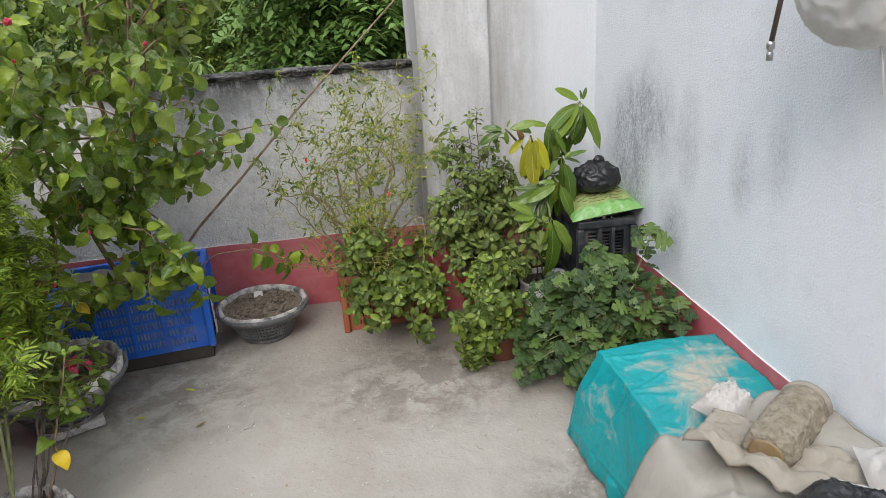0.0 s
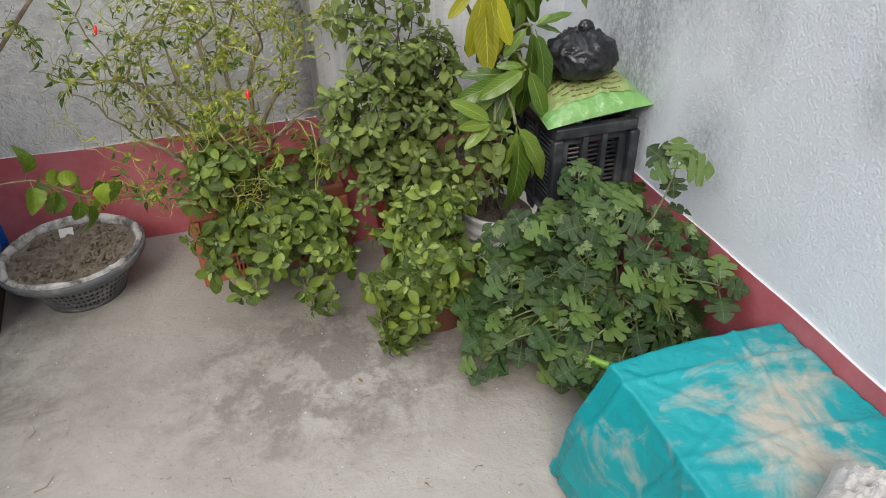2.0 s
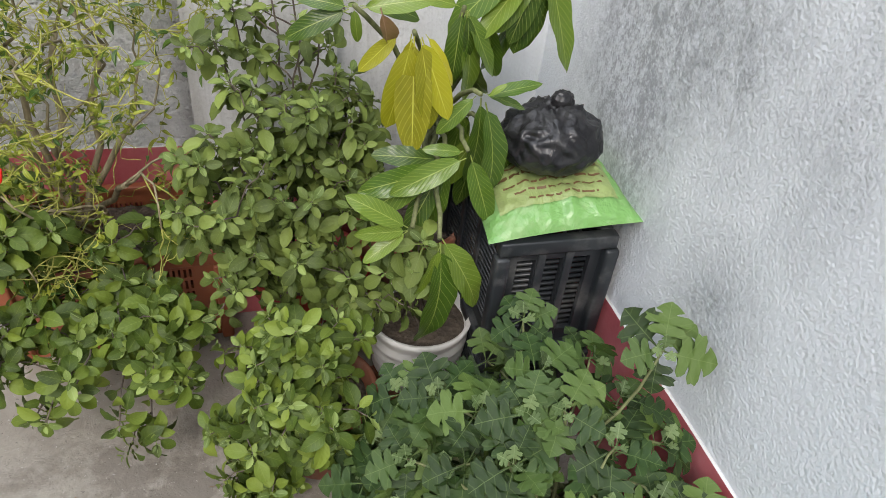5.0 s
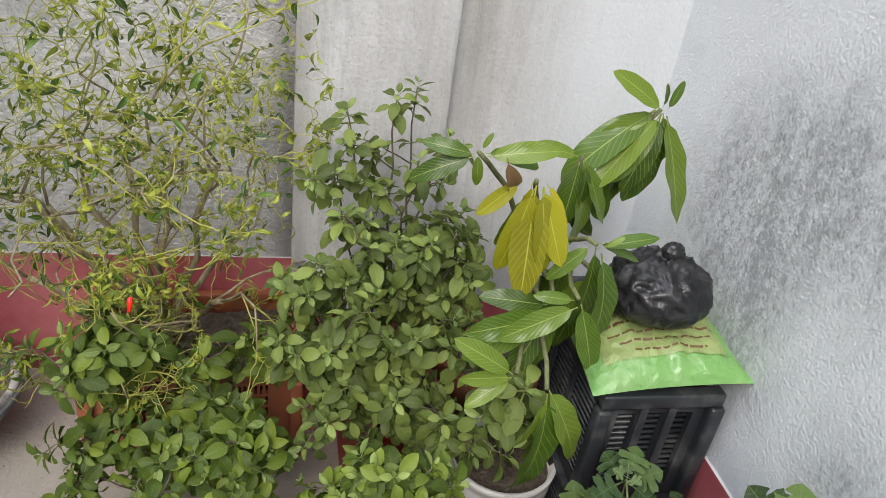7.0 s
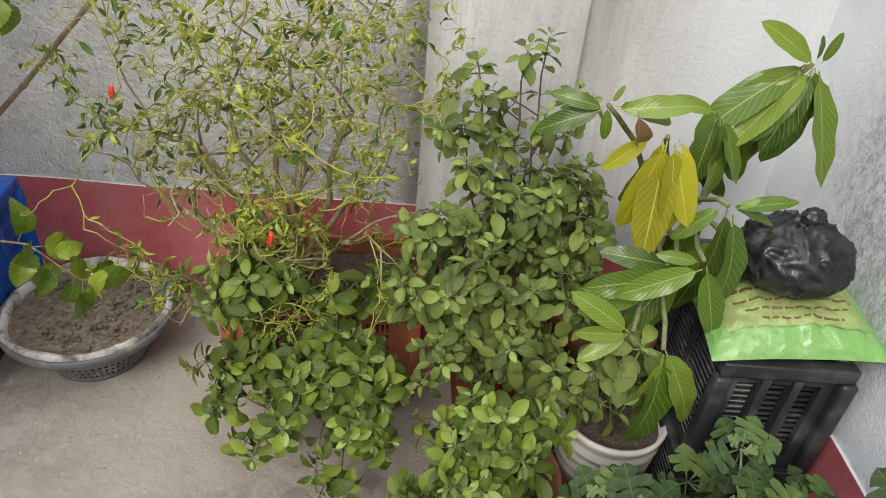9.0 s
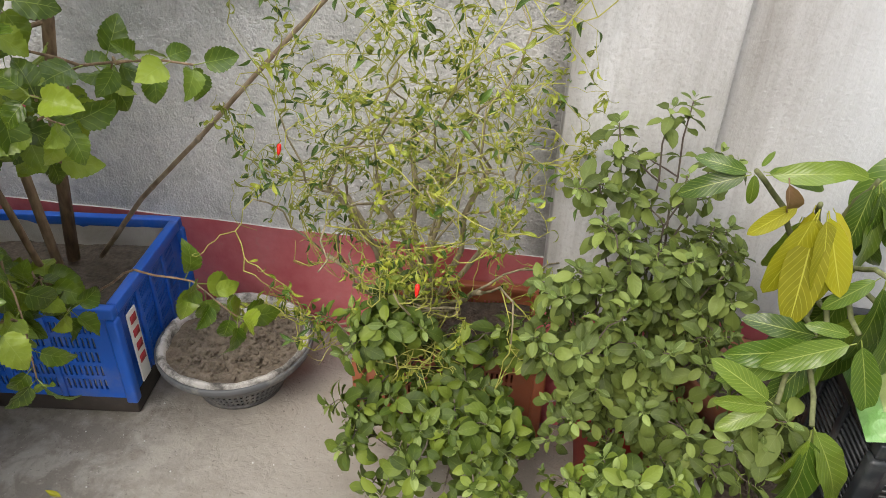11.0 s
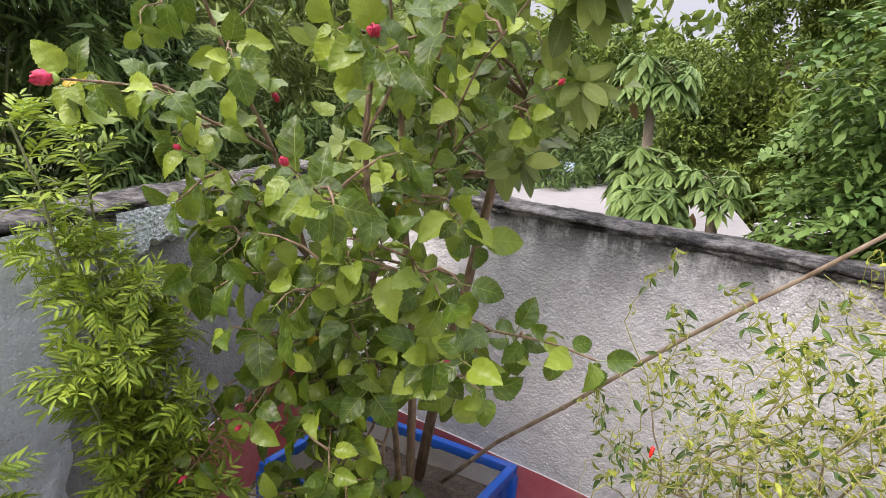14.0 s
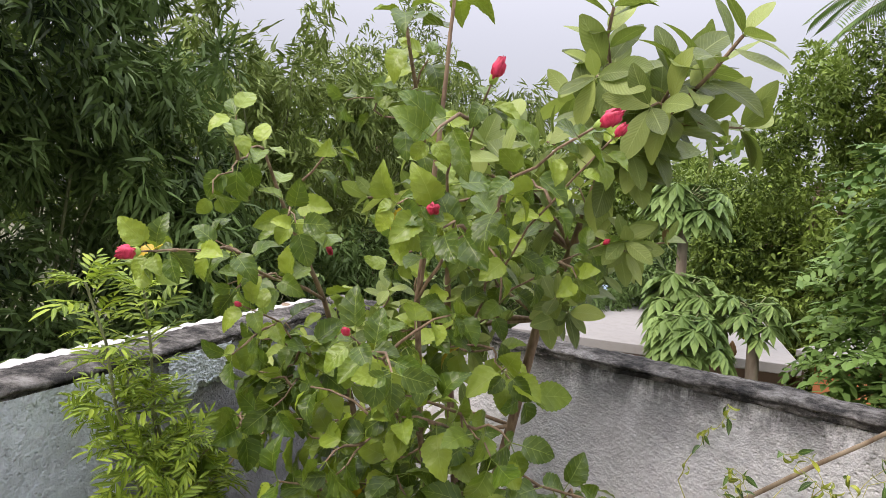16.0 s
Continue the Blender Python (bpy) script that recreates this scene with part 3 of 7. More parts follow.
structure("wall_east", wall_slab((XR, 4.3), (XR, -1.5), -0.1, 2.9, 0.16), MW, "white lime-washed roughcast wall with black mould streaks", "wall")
structure("wall_north", wall_slab(CORNER, (0.035, YB), -0.1, TOP, 0.13), MP, "weathered grey-white plaster parapet wall, mouldy at the top", "parapet")
structure("wall_west", wall_slab(BEND, (CORNER[0] - 0.06, CORNER[1] + 0.1), -0.1, TOP - 0.02, 0.13), MLW, "grey cement parapet wall, its colour darkened for shade, with a rough pale patch", "parapet")
structure("wall_west_near", wall_slab((BEND[0], -1.5), BEND, -0.1, TOP - 0.02, 0.13), MLW, "grey cement parapet wall, blotched and weathered, its colour darkened for shade", "parapet")
structure("wall_south", wall_slab((XR + 0.1, -1.4), (BEND[0] - 0.1, -1.4), -0.1, TOP, 0.13), MP, "plain plastered parapet closing the terrace", "parapet")
# the taller return between parapet and white wall
structure("wall_return", wall_slab((0.325, 3.76), (XR + 0.02, 3.76), -0.1, 2.9, 0.4), MPIL, "limewashed wall with brownish upright stains", "wall")


def pillar():
    bm = bmesh.new()
    box(bm, (0.03, 3.71, -0.1), (0.333, 4.2, 2.9), 0.008)
    return structure("pillar", bm, MPIL, "square limewashed pillar with grey weather streaks", "pillar")


pillar()


def plaster_patch(name, s0, s1, z0, z1, seed, label):
    """A rough hand-laid patch of paler plaster on the west parapet: from s0 to s1 along it from the corner, ragged all round."""
    a, b = Vector((*CORNER, 0)), Vector((*BEND, 0))
    d = (b - a).normalized()
    n = Vector((d.y, -d.x, 0))
    if n.x < 0:
        n = -n

    def f(u, v):
        rag = 0.05 * wob(v * 4, seed) + 0.025 * wob(v * 13, seed + 5) + 0.012 * wob(v * 37, seed + 2)
        s = s0 + rag + (s1 - s0 - rag) * u
        low = z0 + 0.04 * wob(u * 5, seed + 9) + 0.02 * wob(u * 17, seed + 4)
        z = low + (z1 - low) * v
        t = 0.011 * min(1, 9 * v, 12 * u) + 0.004 * wob(u * 22, v * 16, seed)
        p = a + d * s + n * (t + 0.002)
        return p.x, p.y, z
    return structure(name, grid_mesh(80, 60, f), MPATCH, label, "plaster", True)


plaster_patch("plaster_patch", 1.10, 1.57, 0.12, 1.094, 2.0, "rough patch of pale bluish plaster on the parapet")
plaster_patch("plaster_patch_small", 0.68, 0.95, 0.985, 1.094, 6.0, "small pale plaster patch under the coping")


def coping(name, a, b, z, width, label):
    """A worn, flaking coping, uneven along both edges."""
    a, b = Vector((*a, 0)), Vector((*b, 0))
    d = (b - a)
    L = d.length
    d.normalize()
    n = Vector((-d.y, d.x, 0))
    prof = [(-0.003, -0.006), (-0.009, -0.003), (-0.011, 0.004), (-0.004, 0.008), (-0.012, 0.012), (-0.010, 0.018), (0.004, 0.022), (width * 0.3, 0.025), (width * 0.6, 0.027), (width, 0.022), (width + 0.02, 0.010), (width + 0.02, -0.01)]
    bm = bmesh.new()
    N = int(L / 0.007)
    rows = []
    for i in range(N + 1):
        s = L * i / N
        row = []
        for k, (o, h) in enumerate(prof):
            w1 = 0.008 * wob(s * 6, k * 0.3, 3) + 0.006 * wob(s * 23, k * 0.9, 7) + 0.005 * wob(s * 61, k * 1.7, 1)
            w2 = 0.005 * wob(s * 7, k * 0.4, 11) + 0.003 * wob(s * 25, k * 0.7, 5) + 0.003 * wob(s * 67, k * 1.9, 2)
            p = a + d * s + n * (o + w1)
            row.append(bm.verts.new((p.x, p.y, z + h + w2)))
        rows.append(row)
    for p, q in zip(rows, rows[1:]):
        for k in range(len(prof) - 1):
            bm.faces.new((p[k], q[k], q[k + 1], p[k + 1]))
        bm.faces.new((p[-1], q[-1], q[0], p[0]))
    bm.faces.new(rows[0])
    bm.faces.new(rows[-1][::-1])
    bmesh.ops.recalc_face_normals(bm, faces=bm.faces)
    return structure(name, bm, MC, label, "coping", True)


coping("coping_north", (CORNER[0] - 0.1, YB), (0.029, YB), TOP - 0.005, 0.13, "flaking slate-grey parapet coping blackened with mould")
coping("coping_west", BEND, (CORNER[0] - 0.05, CORNER[1] + 0.08), TOP - 0.025, 0.13, "uneven grey parapet coping with cracks and lichen")
coping("coping_west_near", (BEND[0], -1.5), BEND, TOP - 0.025, 0.13, "uneven grey parapet coping with cracks")


def dado(name, a, b, z1=DADO):
    """Red skirting coat with a slightly wavering top and a thin white line over it."""
    a, b = Vector((*a, 0)), Vector((*b, 0))
    d = (b - a)
    L = d.length
    d.normalize()
    n = Vector((d.y, -d.x, 0))
    N = max(4, int(L / 0.05))

    def f(u, v):
        p = a + d * (L * u) + n * 0.006
        return p.x, p.y, -0.01 + (z1 + 0.006 * wob(u * L * 4, 3.0) + 0.01) * v

    def g(u, v):
        p = a + d * (L * u) + n * (0.006 * (1 - v))
        return p.x, p.y, z1 + 0.006 * wob(u * L * 4, 3.0)

    structure(name, grid_mesh(N, 1, f), MR, "dusty red oxide painted dado along the wall foot", "dado", True)
    structure(name + "_edge", grid_mesh(N, 1, g), MPAPER, "thin pale top edge of the red dado", "trim", True)


dado("dado_east", (XR, 3.76), (XR, -1.4), 0.366)
dado("dado_north", CORNER, (0.03, YB), 0.353)
dado("dado_west", BEND, CORNER, 0.353)
dado("dado_west_near", (BEND[0], -1.4), BEND, 0.353)
dado("dado_pillar", (0.03, 3.71), (0.333, 3.71), 0.36)
dado("dado_return", (0.335, 3.76), (XR, 3.76), 0.364)

# ---------------------------------------------------------------- containers


def crate(at, turn, size, material, label, slots=(5, 3), thick=0.012, group="", band=0.16, bars=9, edge=0.045):
    """An open plastic crate: four slotted sides, corner posts, a rim and a base. Size is length, depth, height."""
    L, D, Hh = size
    e = empty("crate", at, label, "crate", group, turn)
    m = e.matrix_basis

    def side(w, name, mm, label=""):
        """One moulded sheet with rows of upright slots, panel by panel."""
        nx, nz = slots
        low, high = Hh * band * 0.45, Hh * (1 - band)
        xs, zs = [-w / 2, -w / 2 + edge], [0.0, low]
        for i in range(nx):
            x0, step = -w / 2 + edge + (w - 2 * edge) * i / nx, (w - 2 * edge) / nx
            rib, pitch = 0.009, (step - 0.018) / bars
            for k in range(bars):
                gap = pitch * (0.26 if bars > 1 else 0.0)
                xs += [x0 + rib + pitch * k + gap, x0 + rib + pitch * (k + 1) - gap]
        xs += [w / 2 - edge, w / 2]
        for k in range(nz):
            z0, pitch, lip = low, (high - low) / nz, 0.14 if nz > 1 else 0.03
            zs += [z0 + pitch * k + pitch * lip, z0 + pitch * (k + 1) - pitch * lip]
        zs += [high, Hh - 0.012]
        bm = bmesh.new()
        vs = [[bm.verts.new((x, 0, z)) for z in zs] for x in xs]
        for i in range(len(xs) - 1):
            for k in range(len(zs) - 1):
                slot = 2 <= i < len(xs) - 3 and i % 2 == 0 and 2 <= k < len(zs) - 3 and k % 2 == 0
                if not slot:
                    bm.faces.new((vs[i][k], vs[i + 1][k], vs[i + 1][k + 1], vs[i][k + 1]))
        deep = bmesh.ops.extrude_face_region(bm, geom=bm.faces[:])["geom"]
        bmesh.ops.translate(bm, vec=(0, thick, 0), verts=[v for v in deep if isinstance(v, bmesh.types.BMVert)])
        bmesh.ops.recalc_face_normals(bm, faces=bm.faces)
        bmesh.ops.transform(bm, matrix=m @ mm, verts=bm.verts)
        panel = part(name, bm, material, e, label, smooth=False)
        for i in range(1, nx):
            x = -w / 2 + edge + (w - 2 * edge) * i / nx
            bm = bmesh.new()
            box(bm, (x - 0.008, -0.007, 0.004), (x + 0.008, -0.0005, Hh - 0.032), 0.002, m @ mm)
            part("rib", bm, material, panel)
        return panel

    side(L, "side_panel", pose(0, -D / 2, 0))
    side(L, "side_panel", pose(0, D / 2, 0, 0, 0, 180))
    side(D - 0.002, "end_panel", pose(L / 2, 0, 0, 0, 0, 90))
    side(D - 0.002, "end_panel", pose(-L / 2, 0, 0, 0, 0, -90))
    bm = bmesh.new()
    for a, b in (((-L / 2 - 0.014, -D / 2 - 0.014, Hh - 0.03), (L / 2 + 0.014, -D / 2 + 0.012, Hh)), ((-L / 2 - 0.014, D / 2 - 0.012, Hh - 0.03), (L / 2 + 0.014, D / 2 + 0.014, Hh)),
                 ((-L / 2 - 0.014, -D / 2 + 0.0125, Hh - 0.03), (-L / 2 + 0.012, D / 2 - 0.0125, Hh)), ((L / 2 - 0.012, -D / 2 + 0.0125, Hh - 0.03), (L / 2 + 0.014, D / 2 - 0.0125, Hh))):
        box(bm, a, b, 0.004)
    bmesh.ops.transform(bm, matrix=m, verts=bm.verts)
    part("rim", bm, material, e)
    for sx in (-1, 1):
        for sy in (-1, 1):
            bm = bmesh.new()
            box(bm, (sx * (L / 2 + 0.006) - 0.014, sy * (D / 2 + 0.006) - 0.014, 0), (sx * (L / 2 + 0.006) + 0.014, sy * (D / 2 + 0.006) + 0.014, Hh - 0.031), 0.006)
            bmesh.ops.transform(bm, matrix=m, verts=bm.verts)
            part("corner_post", bm, material, e)
    bm = bmesh.new()
    box(bm, (-L / 2 + 0.013, -D / 2 + 0.013, 0.002), (L / 2 - 0.013, D / 2 - 0.013, 0.02))
    bmesh.ops.transform(bm, matrix=m, verts=bm.verts)
    part("base", bm, material, e)
    return e


def fill(name, e, L, D, z0, z1, material, label, liner=None):
    """Soil standing in a crate, in a sagging sack if a liner is given."""
    m = e.matrix_basis

    def f(u, v):
        x, y = (u - 0.5) * L, (v - 0.5) * D
        return x, y, z1 + 0.016 * wob(x * 9, y * 9, 1) + 0.008 * wob(x * 30, y * 30, 4)
    t = empty(name, tuple(m.translation), label, "soil")
    t.matrix_basis = m.copy()
    bm = grid_mesh(24, 18, f)
    bmesh.ops.transform(bm, matrix=m, verts=bm.verts)
    part("soil", bm, material, t)
    if liner:
        def g(u, v):
            a = 2 * math.pi * u
            c, s = math.cos(a), math.sin(a)
            k = 1 / max(abs(c), abs(s)) ** 0.9
            z = z0 + (z1 + 0.07 - z0) * v
            b = 1 + 0.02 * wob(c * 4, s * 4, z * 8)
            return c * k * b * L * 0.49, s * k * b * D * 0.49, z + v * (0.020 * wob(c * 5, s * 5, 2) + 0.014 * wob(c * 17, s * 17, 6))
        bm = grid_mesh(72, 6, g)
        bmesh.ops.transform(bm, matrix=m, verts=bm.verts)
        part("sack", bm, liner, t)
    return t


def basket_pot(at, r, h, label, cement=True, soil=MSOIL, raise_rim=0.0):
    """A round lattice basket, wide at the top, holding a crusted cement bowl of soil."""
    e = empty("basket_pot", at, label, "plant pot")
    T = pose(*at)
    rb = r * 0.55
    bm = bmesh.new()
    nu, nv = 64, 5
    zs = [h * 0.10, h * 0.78]
    for i in range(nu):
        for j in range(nv):
            def p(u, v):
                z = zs[0] + (zs[1] - zs[0]) * v
                rr = rb + (r * 0.93 - rb) * (z / h)
                a = 2 * math.pi * u
                return rr * math.cos(a), rr * math.sin(a), z
            u0, u1, v0, v1 = i / nu, (i + 1) / nu, j / nv, (j + 1) / nv
            du, dv = (u1 - u0) * 0.24, (v1 - v0) * 0.22
            o = [bm.verts.new(p(*q)) for q in ((u0, v0), (u1, v0), (u1, v1), (u0, v1))]
            k = [bm.verts.new(p(*q)) for q in ((u0 + du, v0 + dv), (u1 - du, v0 + dv), (u1 - du, v1 - dv), (u0 + du, v1 - dv))]
            for a in range(4):
                b = (a + 1) % 4
                bm.faces.new((o[a], o[b], k[b], k[a]))
    bmesh.ops.remove_doubles(bm, verts=bm.verts, dist=0.0004)
    bmesh.ops.transform(bm, matrix=T, verts=bm.verts)
    ob = part("lattice", bm, MGREY, e)
    sol = ob.modifiers.new("thickness", "SOLIDIFY")
    sol.thickness = 0.004
    for name, prof in (("rim", [(r * 0.90, h * 0.78), (r * 0.945, h * 0.78), (r, h * 0.88), (r * 1.01, h * 0.97), (r * 0.985, h), (r * 0.95, h * 0.96), (r * 0.90, h * 0.9)]),
                       ("foot", [(rb * 0.9, 0.0), (rb * 1.03, 0.0), (rb * 1.05, h * 0.11), (rb * 0.9, h * 0.11)])):
        bm = lathe(prof + [prof[0]], 64)
        bmesh.ops.transform(bm, matrix=T, verts=bm.verts)
        part(name, bm, MGREY, e)
    bm = lathe([(0.001, 0.006), (rb * 0.88, 0.006), (r * 0.86, h * 0.8), (r * 0.84, h * 0.8), (0.001, h * 0.6)], 48)
    bmesh.ops.transform(bm, matrix=T, verts=bm.verts)
    part("inner_bowl", bm, MSLAB, e)
    if cement:
        q = raise_rim
        prof = [(r * 0.95, h * 0.90), (r * 0.96, h * 1.03 + q), (r * 0.93, h * 1.06 + q), (r * 0.88, h * 1.03 + q), (r * 0.86, h * 0.93 + q * 0.5), (r * 0.86, h * 0.82), (r * 0.88, h * 0.82)]
        bm = lathe(prof + [prof[0]], 96, 0.045, at[0])
        for v in bm.verts:
            v.co += Vector((wob(v.co.x * 40, v.co.y * 40, 1), wob(v.co.x * 40, v.co.y * 40, 5), wob(v.co.x * 33, v.co.y * 33, 9))) * 0.004
        bmesh.ops.transform(bm, matrix=T, verts=bm.verts)
        part("cement_lip", bm, MCEM, e, "white-crusted cement lip")
    s = empty("pot_soil", at, "dry crumbly brown soil filling a basket pot", "soil")
    bm = lathe([(0.001, h * 0.91)] + [(r * 0.88 * k / 14, h * 0.90 + 0.0) for k in range(1, 15)], 56, cap=False)
    for v in bm.verts:
        v.co.z += 0.012 * wob(v.co.x * 22, v.co.y * 22, at[0]) + 0.007 * wob(v.co.x * 60, v.co.y * 60, 2)
    bmesh.ops.transform(bm, matrix=T, verts=bm.verts)
    part("soil", bm, soil, s)
    rng = random.Random(int(at[0] * 100))
    bm = bmesh.new()
    for _ in range(260):
        a, q = rng.uniform(0, 6.283), r * 0.74 * math.sqrt(rng.random())
        sz = rng.uniform(0.003, 0.010)
        M = T @ pose(q * math.cos(a), q * math.sin(a), h * 0.91 + 0.002, rng.uniform(0, 360), rng.uniform(0, 360), 0) @ Matrix.Diagonal((sz, sz * 0.8, sz * 0.6, 1))
        bmesh.ops.create_icosphere(bm, subdivisions=1, radius=1, matrix=M)
    tagged(part("gravel", bm, soil, s), kind="stuff")
    return e


def turned_pot(name, at, prof, material, label, soil_r, soil_z, wobble=0.0, lobes=0, lobe=0.0, soil=MDARK):
    e = empty(name, at, label, "plant pot")
    bm = lathe(prof, 56, wobble, at[0], lobes, lobe)
    bmesh.ops.transform(bm, matrix=pose(*at), verts=bm.verts)
    part("pot_body", bm, material, e)
    bm = lathe([(0.001, soil_z)] + [(soil_r * k / 8, soil_z) for k in range(1, 9)], 32, cap=False)
    for v in bm.verts:
        v.co.z += 0.008 * wob(v.co.x * 30, v.co.y * 30, at[1])
    bmesh.ops.transform(bm, matrix=pose(*at), verts=bm.verts)
    part("soil", bm, soil, e, "damp dark soil")
    return e


# blue crate on its blackened slab
CRATE = (-1.29, 3.69, 0.062)
CT = 8


def slab(name, at, turn, size, material, label, category):
    e = empty(name, at, label, category, turn=turn)
    bm = bmesh.new()
    box(bm, (-size[0] / 2, -size[1] / 2, 0), (size[0] / 2, size[1] / 2, size[2]), 0.006, e.matrix_basis)
    for v in bm.verts:
        v.co.x += 0.004 * wob(v.co.x * 9, v.co.y * 9, 1)
    part("slab_body", bm, material, e)
    return e


slab("base_slab", (-1.29, 3.695, 0), CT, (0.59, 0.42, 0.061), MSLAB, "blackened damp slab under a blue crate", "slab")
blue = crate(CRATE, CT, (0.59, 0.43, 0.29), MBLUE, "bright blue slotted plastic crate filled with soil, on a slab", (4, 5), 0.005, bars=8)
fill("crate_soil", blue, 0.584, 0.420, 0.025, 0.195, MDARK, "damp soil in a pale woven sack inside a blue crate", MSACK)


def crate_label():
    m = blue.matrix_basis
    bm = bmesh.new()
    box(bm, (0.322, -0.20, 0.045), (0.326, -0.155, 0.255), 0.001, m)
    lab = part("sticker", bm, MPAPER, blue, "worn white vertical sticker")
    for k in range(4):
        bm = bmesh.new()
        z = 0.10 + 0.04 * k
        box(bm, (0.3262, -0.192, z), (0.3275, -0.163, z + 0.022), 0, m)
        part("print_bar", bm, MREDINK, lab)
    return lab


crate_label()
basket_pot((-0.76, 3.70, 0), 0.205, 0.15, "grey lattice basket pot with a cement lip and bare dry soil")


def plant_tag():
    e = empty("paper_tag", (-0.79, 3.80, 0.14), "small white paper tag stuck in dry soil", "tag")
    bm = bmesh.new()
    box(bm, (-0.02, -0.002, 0), (0.02, 0.002, 0.028), 0.0008, pose(-0.79, 3.80, 0.137, -35, 5, 12))
    part("tag_card", bm, MPAPER, e)


plant_tag()
basket_pot((-1.445, 3.17, 0.03), 0.24, 0.16, "large grey lattice basket pot with a raised crusted cement lip", True, MDARK, 0.02)
slab("pot_stone", (-1.43, 3.13, 0), 25, (0.22, 0.18, 0.032), MCEM, "chipped pale stone slab under a basket pot", "stone")
basket_pot((-1.27, 2.37, 0), 0.160, 0.17, "weathered basket pot with a crusted white cement lip", True, MDARK, 0.01)

orange = crate((-0.18, 3.775, 0), 3, (0.43, 0.31, 0.26), MORANGE, "faded terracotta-orange plastic crate with small vents, used as a planter", (3, 6), bars=8)
fill("planter_soil", orange, 0.39, 0.27, 0.022, 0.21, MDARK, "dark soil filling an orange crate", None)
black_low = crate((0.678, 3.415, 0), 0, (0.206, 0.36, 0.267), MBLACK, "black slotted plastic crate at the bottom of a stack", (3, 1), group="stacked black crates", bars=1, band=0.17, edge=0.020)
black_top = crate((0.678, 3.415, 0.268), 0, (0.206, 0.36, 0.267), MBLACK, "black slotted plastic crate stacked on another, against the wall", (3, 1), group="stacked black crates", bars=1, band=0.17, edge=0.020)


def louvres(e):
    """Fine upright slats behind the crate's openings."""
    m = e.matrix_basis
    for k in range(15):
        bm = bmesh.new()
        z = 0.03 + 0.0135 * k
        box(bm, (-0.1, -0.168, z), (0.1, -0.160, z + 0.006), 0, m)
        part("slat", bm, MBLACK, e)
        bm = bmesh.new()
        box(bm, (-0.1045, -0.15, z), (-0.0975, 0.15, z + 0.006), 0, m)
        part("slat", bm, MBLACK, e)


louvres(black_low)
louvres(black_top)

# ribbed white pot on a brick, other pots
WP = (0.463, 3.36, 0.072)
slab("brick", (0.463, 3.36, 0), 10, (0.20, 0.11, 0.071), MBRICK, "single red brick under a white pot", "brick")
prof = [(0.055, 0.0), (0.075, 0.004), (0.088, 0.03)]
for k in range(4):
    z = 0.045 + 0.028 * k
    prof += [(0.092 + 0.003 * k, z), (0.098 + 0.003 * k, z + 0.010), (0.098 + 0.003 * k, z + 0.018), (0.093 + 0.003 * k, z + 0.026)]
prof += [(0.104, 0.165), (0.110, 0.178), (0.112, 0.19), (0.104, 0.192), (0.099, 0.16)]
turned_pot("white_pot", WP, prof, MWHITE, "ribbed off-white plastic pot with dark soil", 0.098, 0.168)
bowl = [(0.075, 0), (0.09, 0.004), (0.105, 0.10), (0.118, 0.19), (0.128, 0.195), (0.130, 0.215), (0.118, 0.217), (0.112, 0.18)]
turned_pot("green_pot", (0.575, 2.84, 0), [(r, z * 0.86) for r, z in bowl], MGREEN, "lime green plastic pot under a leafy chrysanthemum", 0.11, 0.158)
tall = [(0.085, 0), (0.095, 0.004), (0.12, 0.22), (0.135, 0.225), (0.138, 0.27), (0.124, 0.272), (0.116, 0.23)]
turned_pot("red_pot", (0.25, 3.555, 0), tall, MREDP, "red plastic pot half hidden under basil", 0.115, 0.24)
turned_pot("clay_pot", (0.24, 3.24, 0), [(r * 0.8, z * 0.75) for r, z in tall], MBRICK, "small fired clay pot under trailing basil", 0.09, 0.178)
turned_pot("maroon_pot", (0.48, 3.60, 0), [(r * 0.95, z * 1.25) for r, z in tall], MBRICK, "dull maroon clay pot with a young mango tree", 0.108, 0.30)

# ---------------------------------------------------------------- leaves and plants


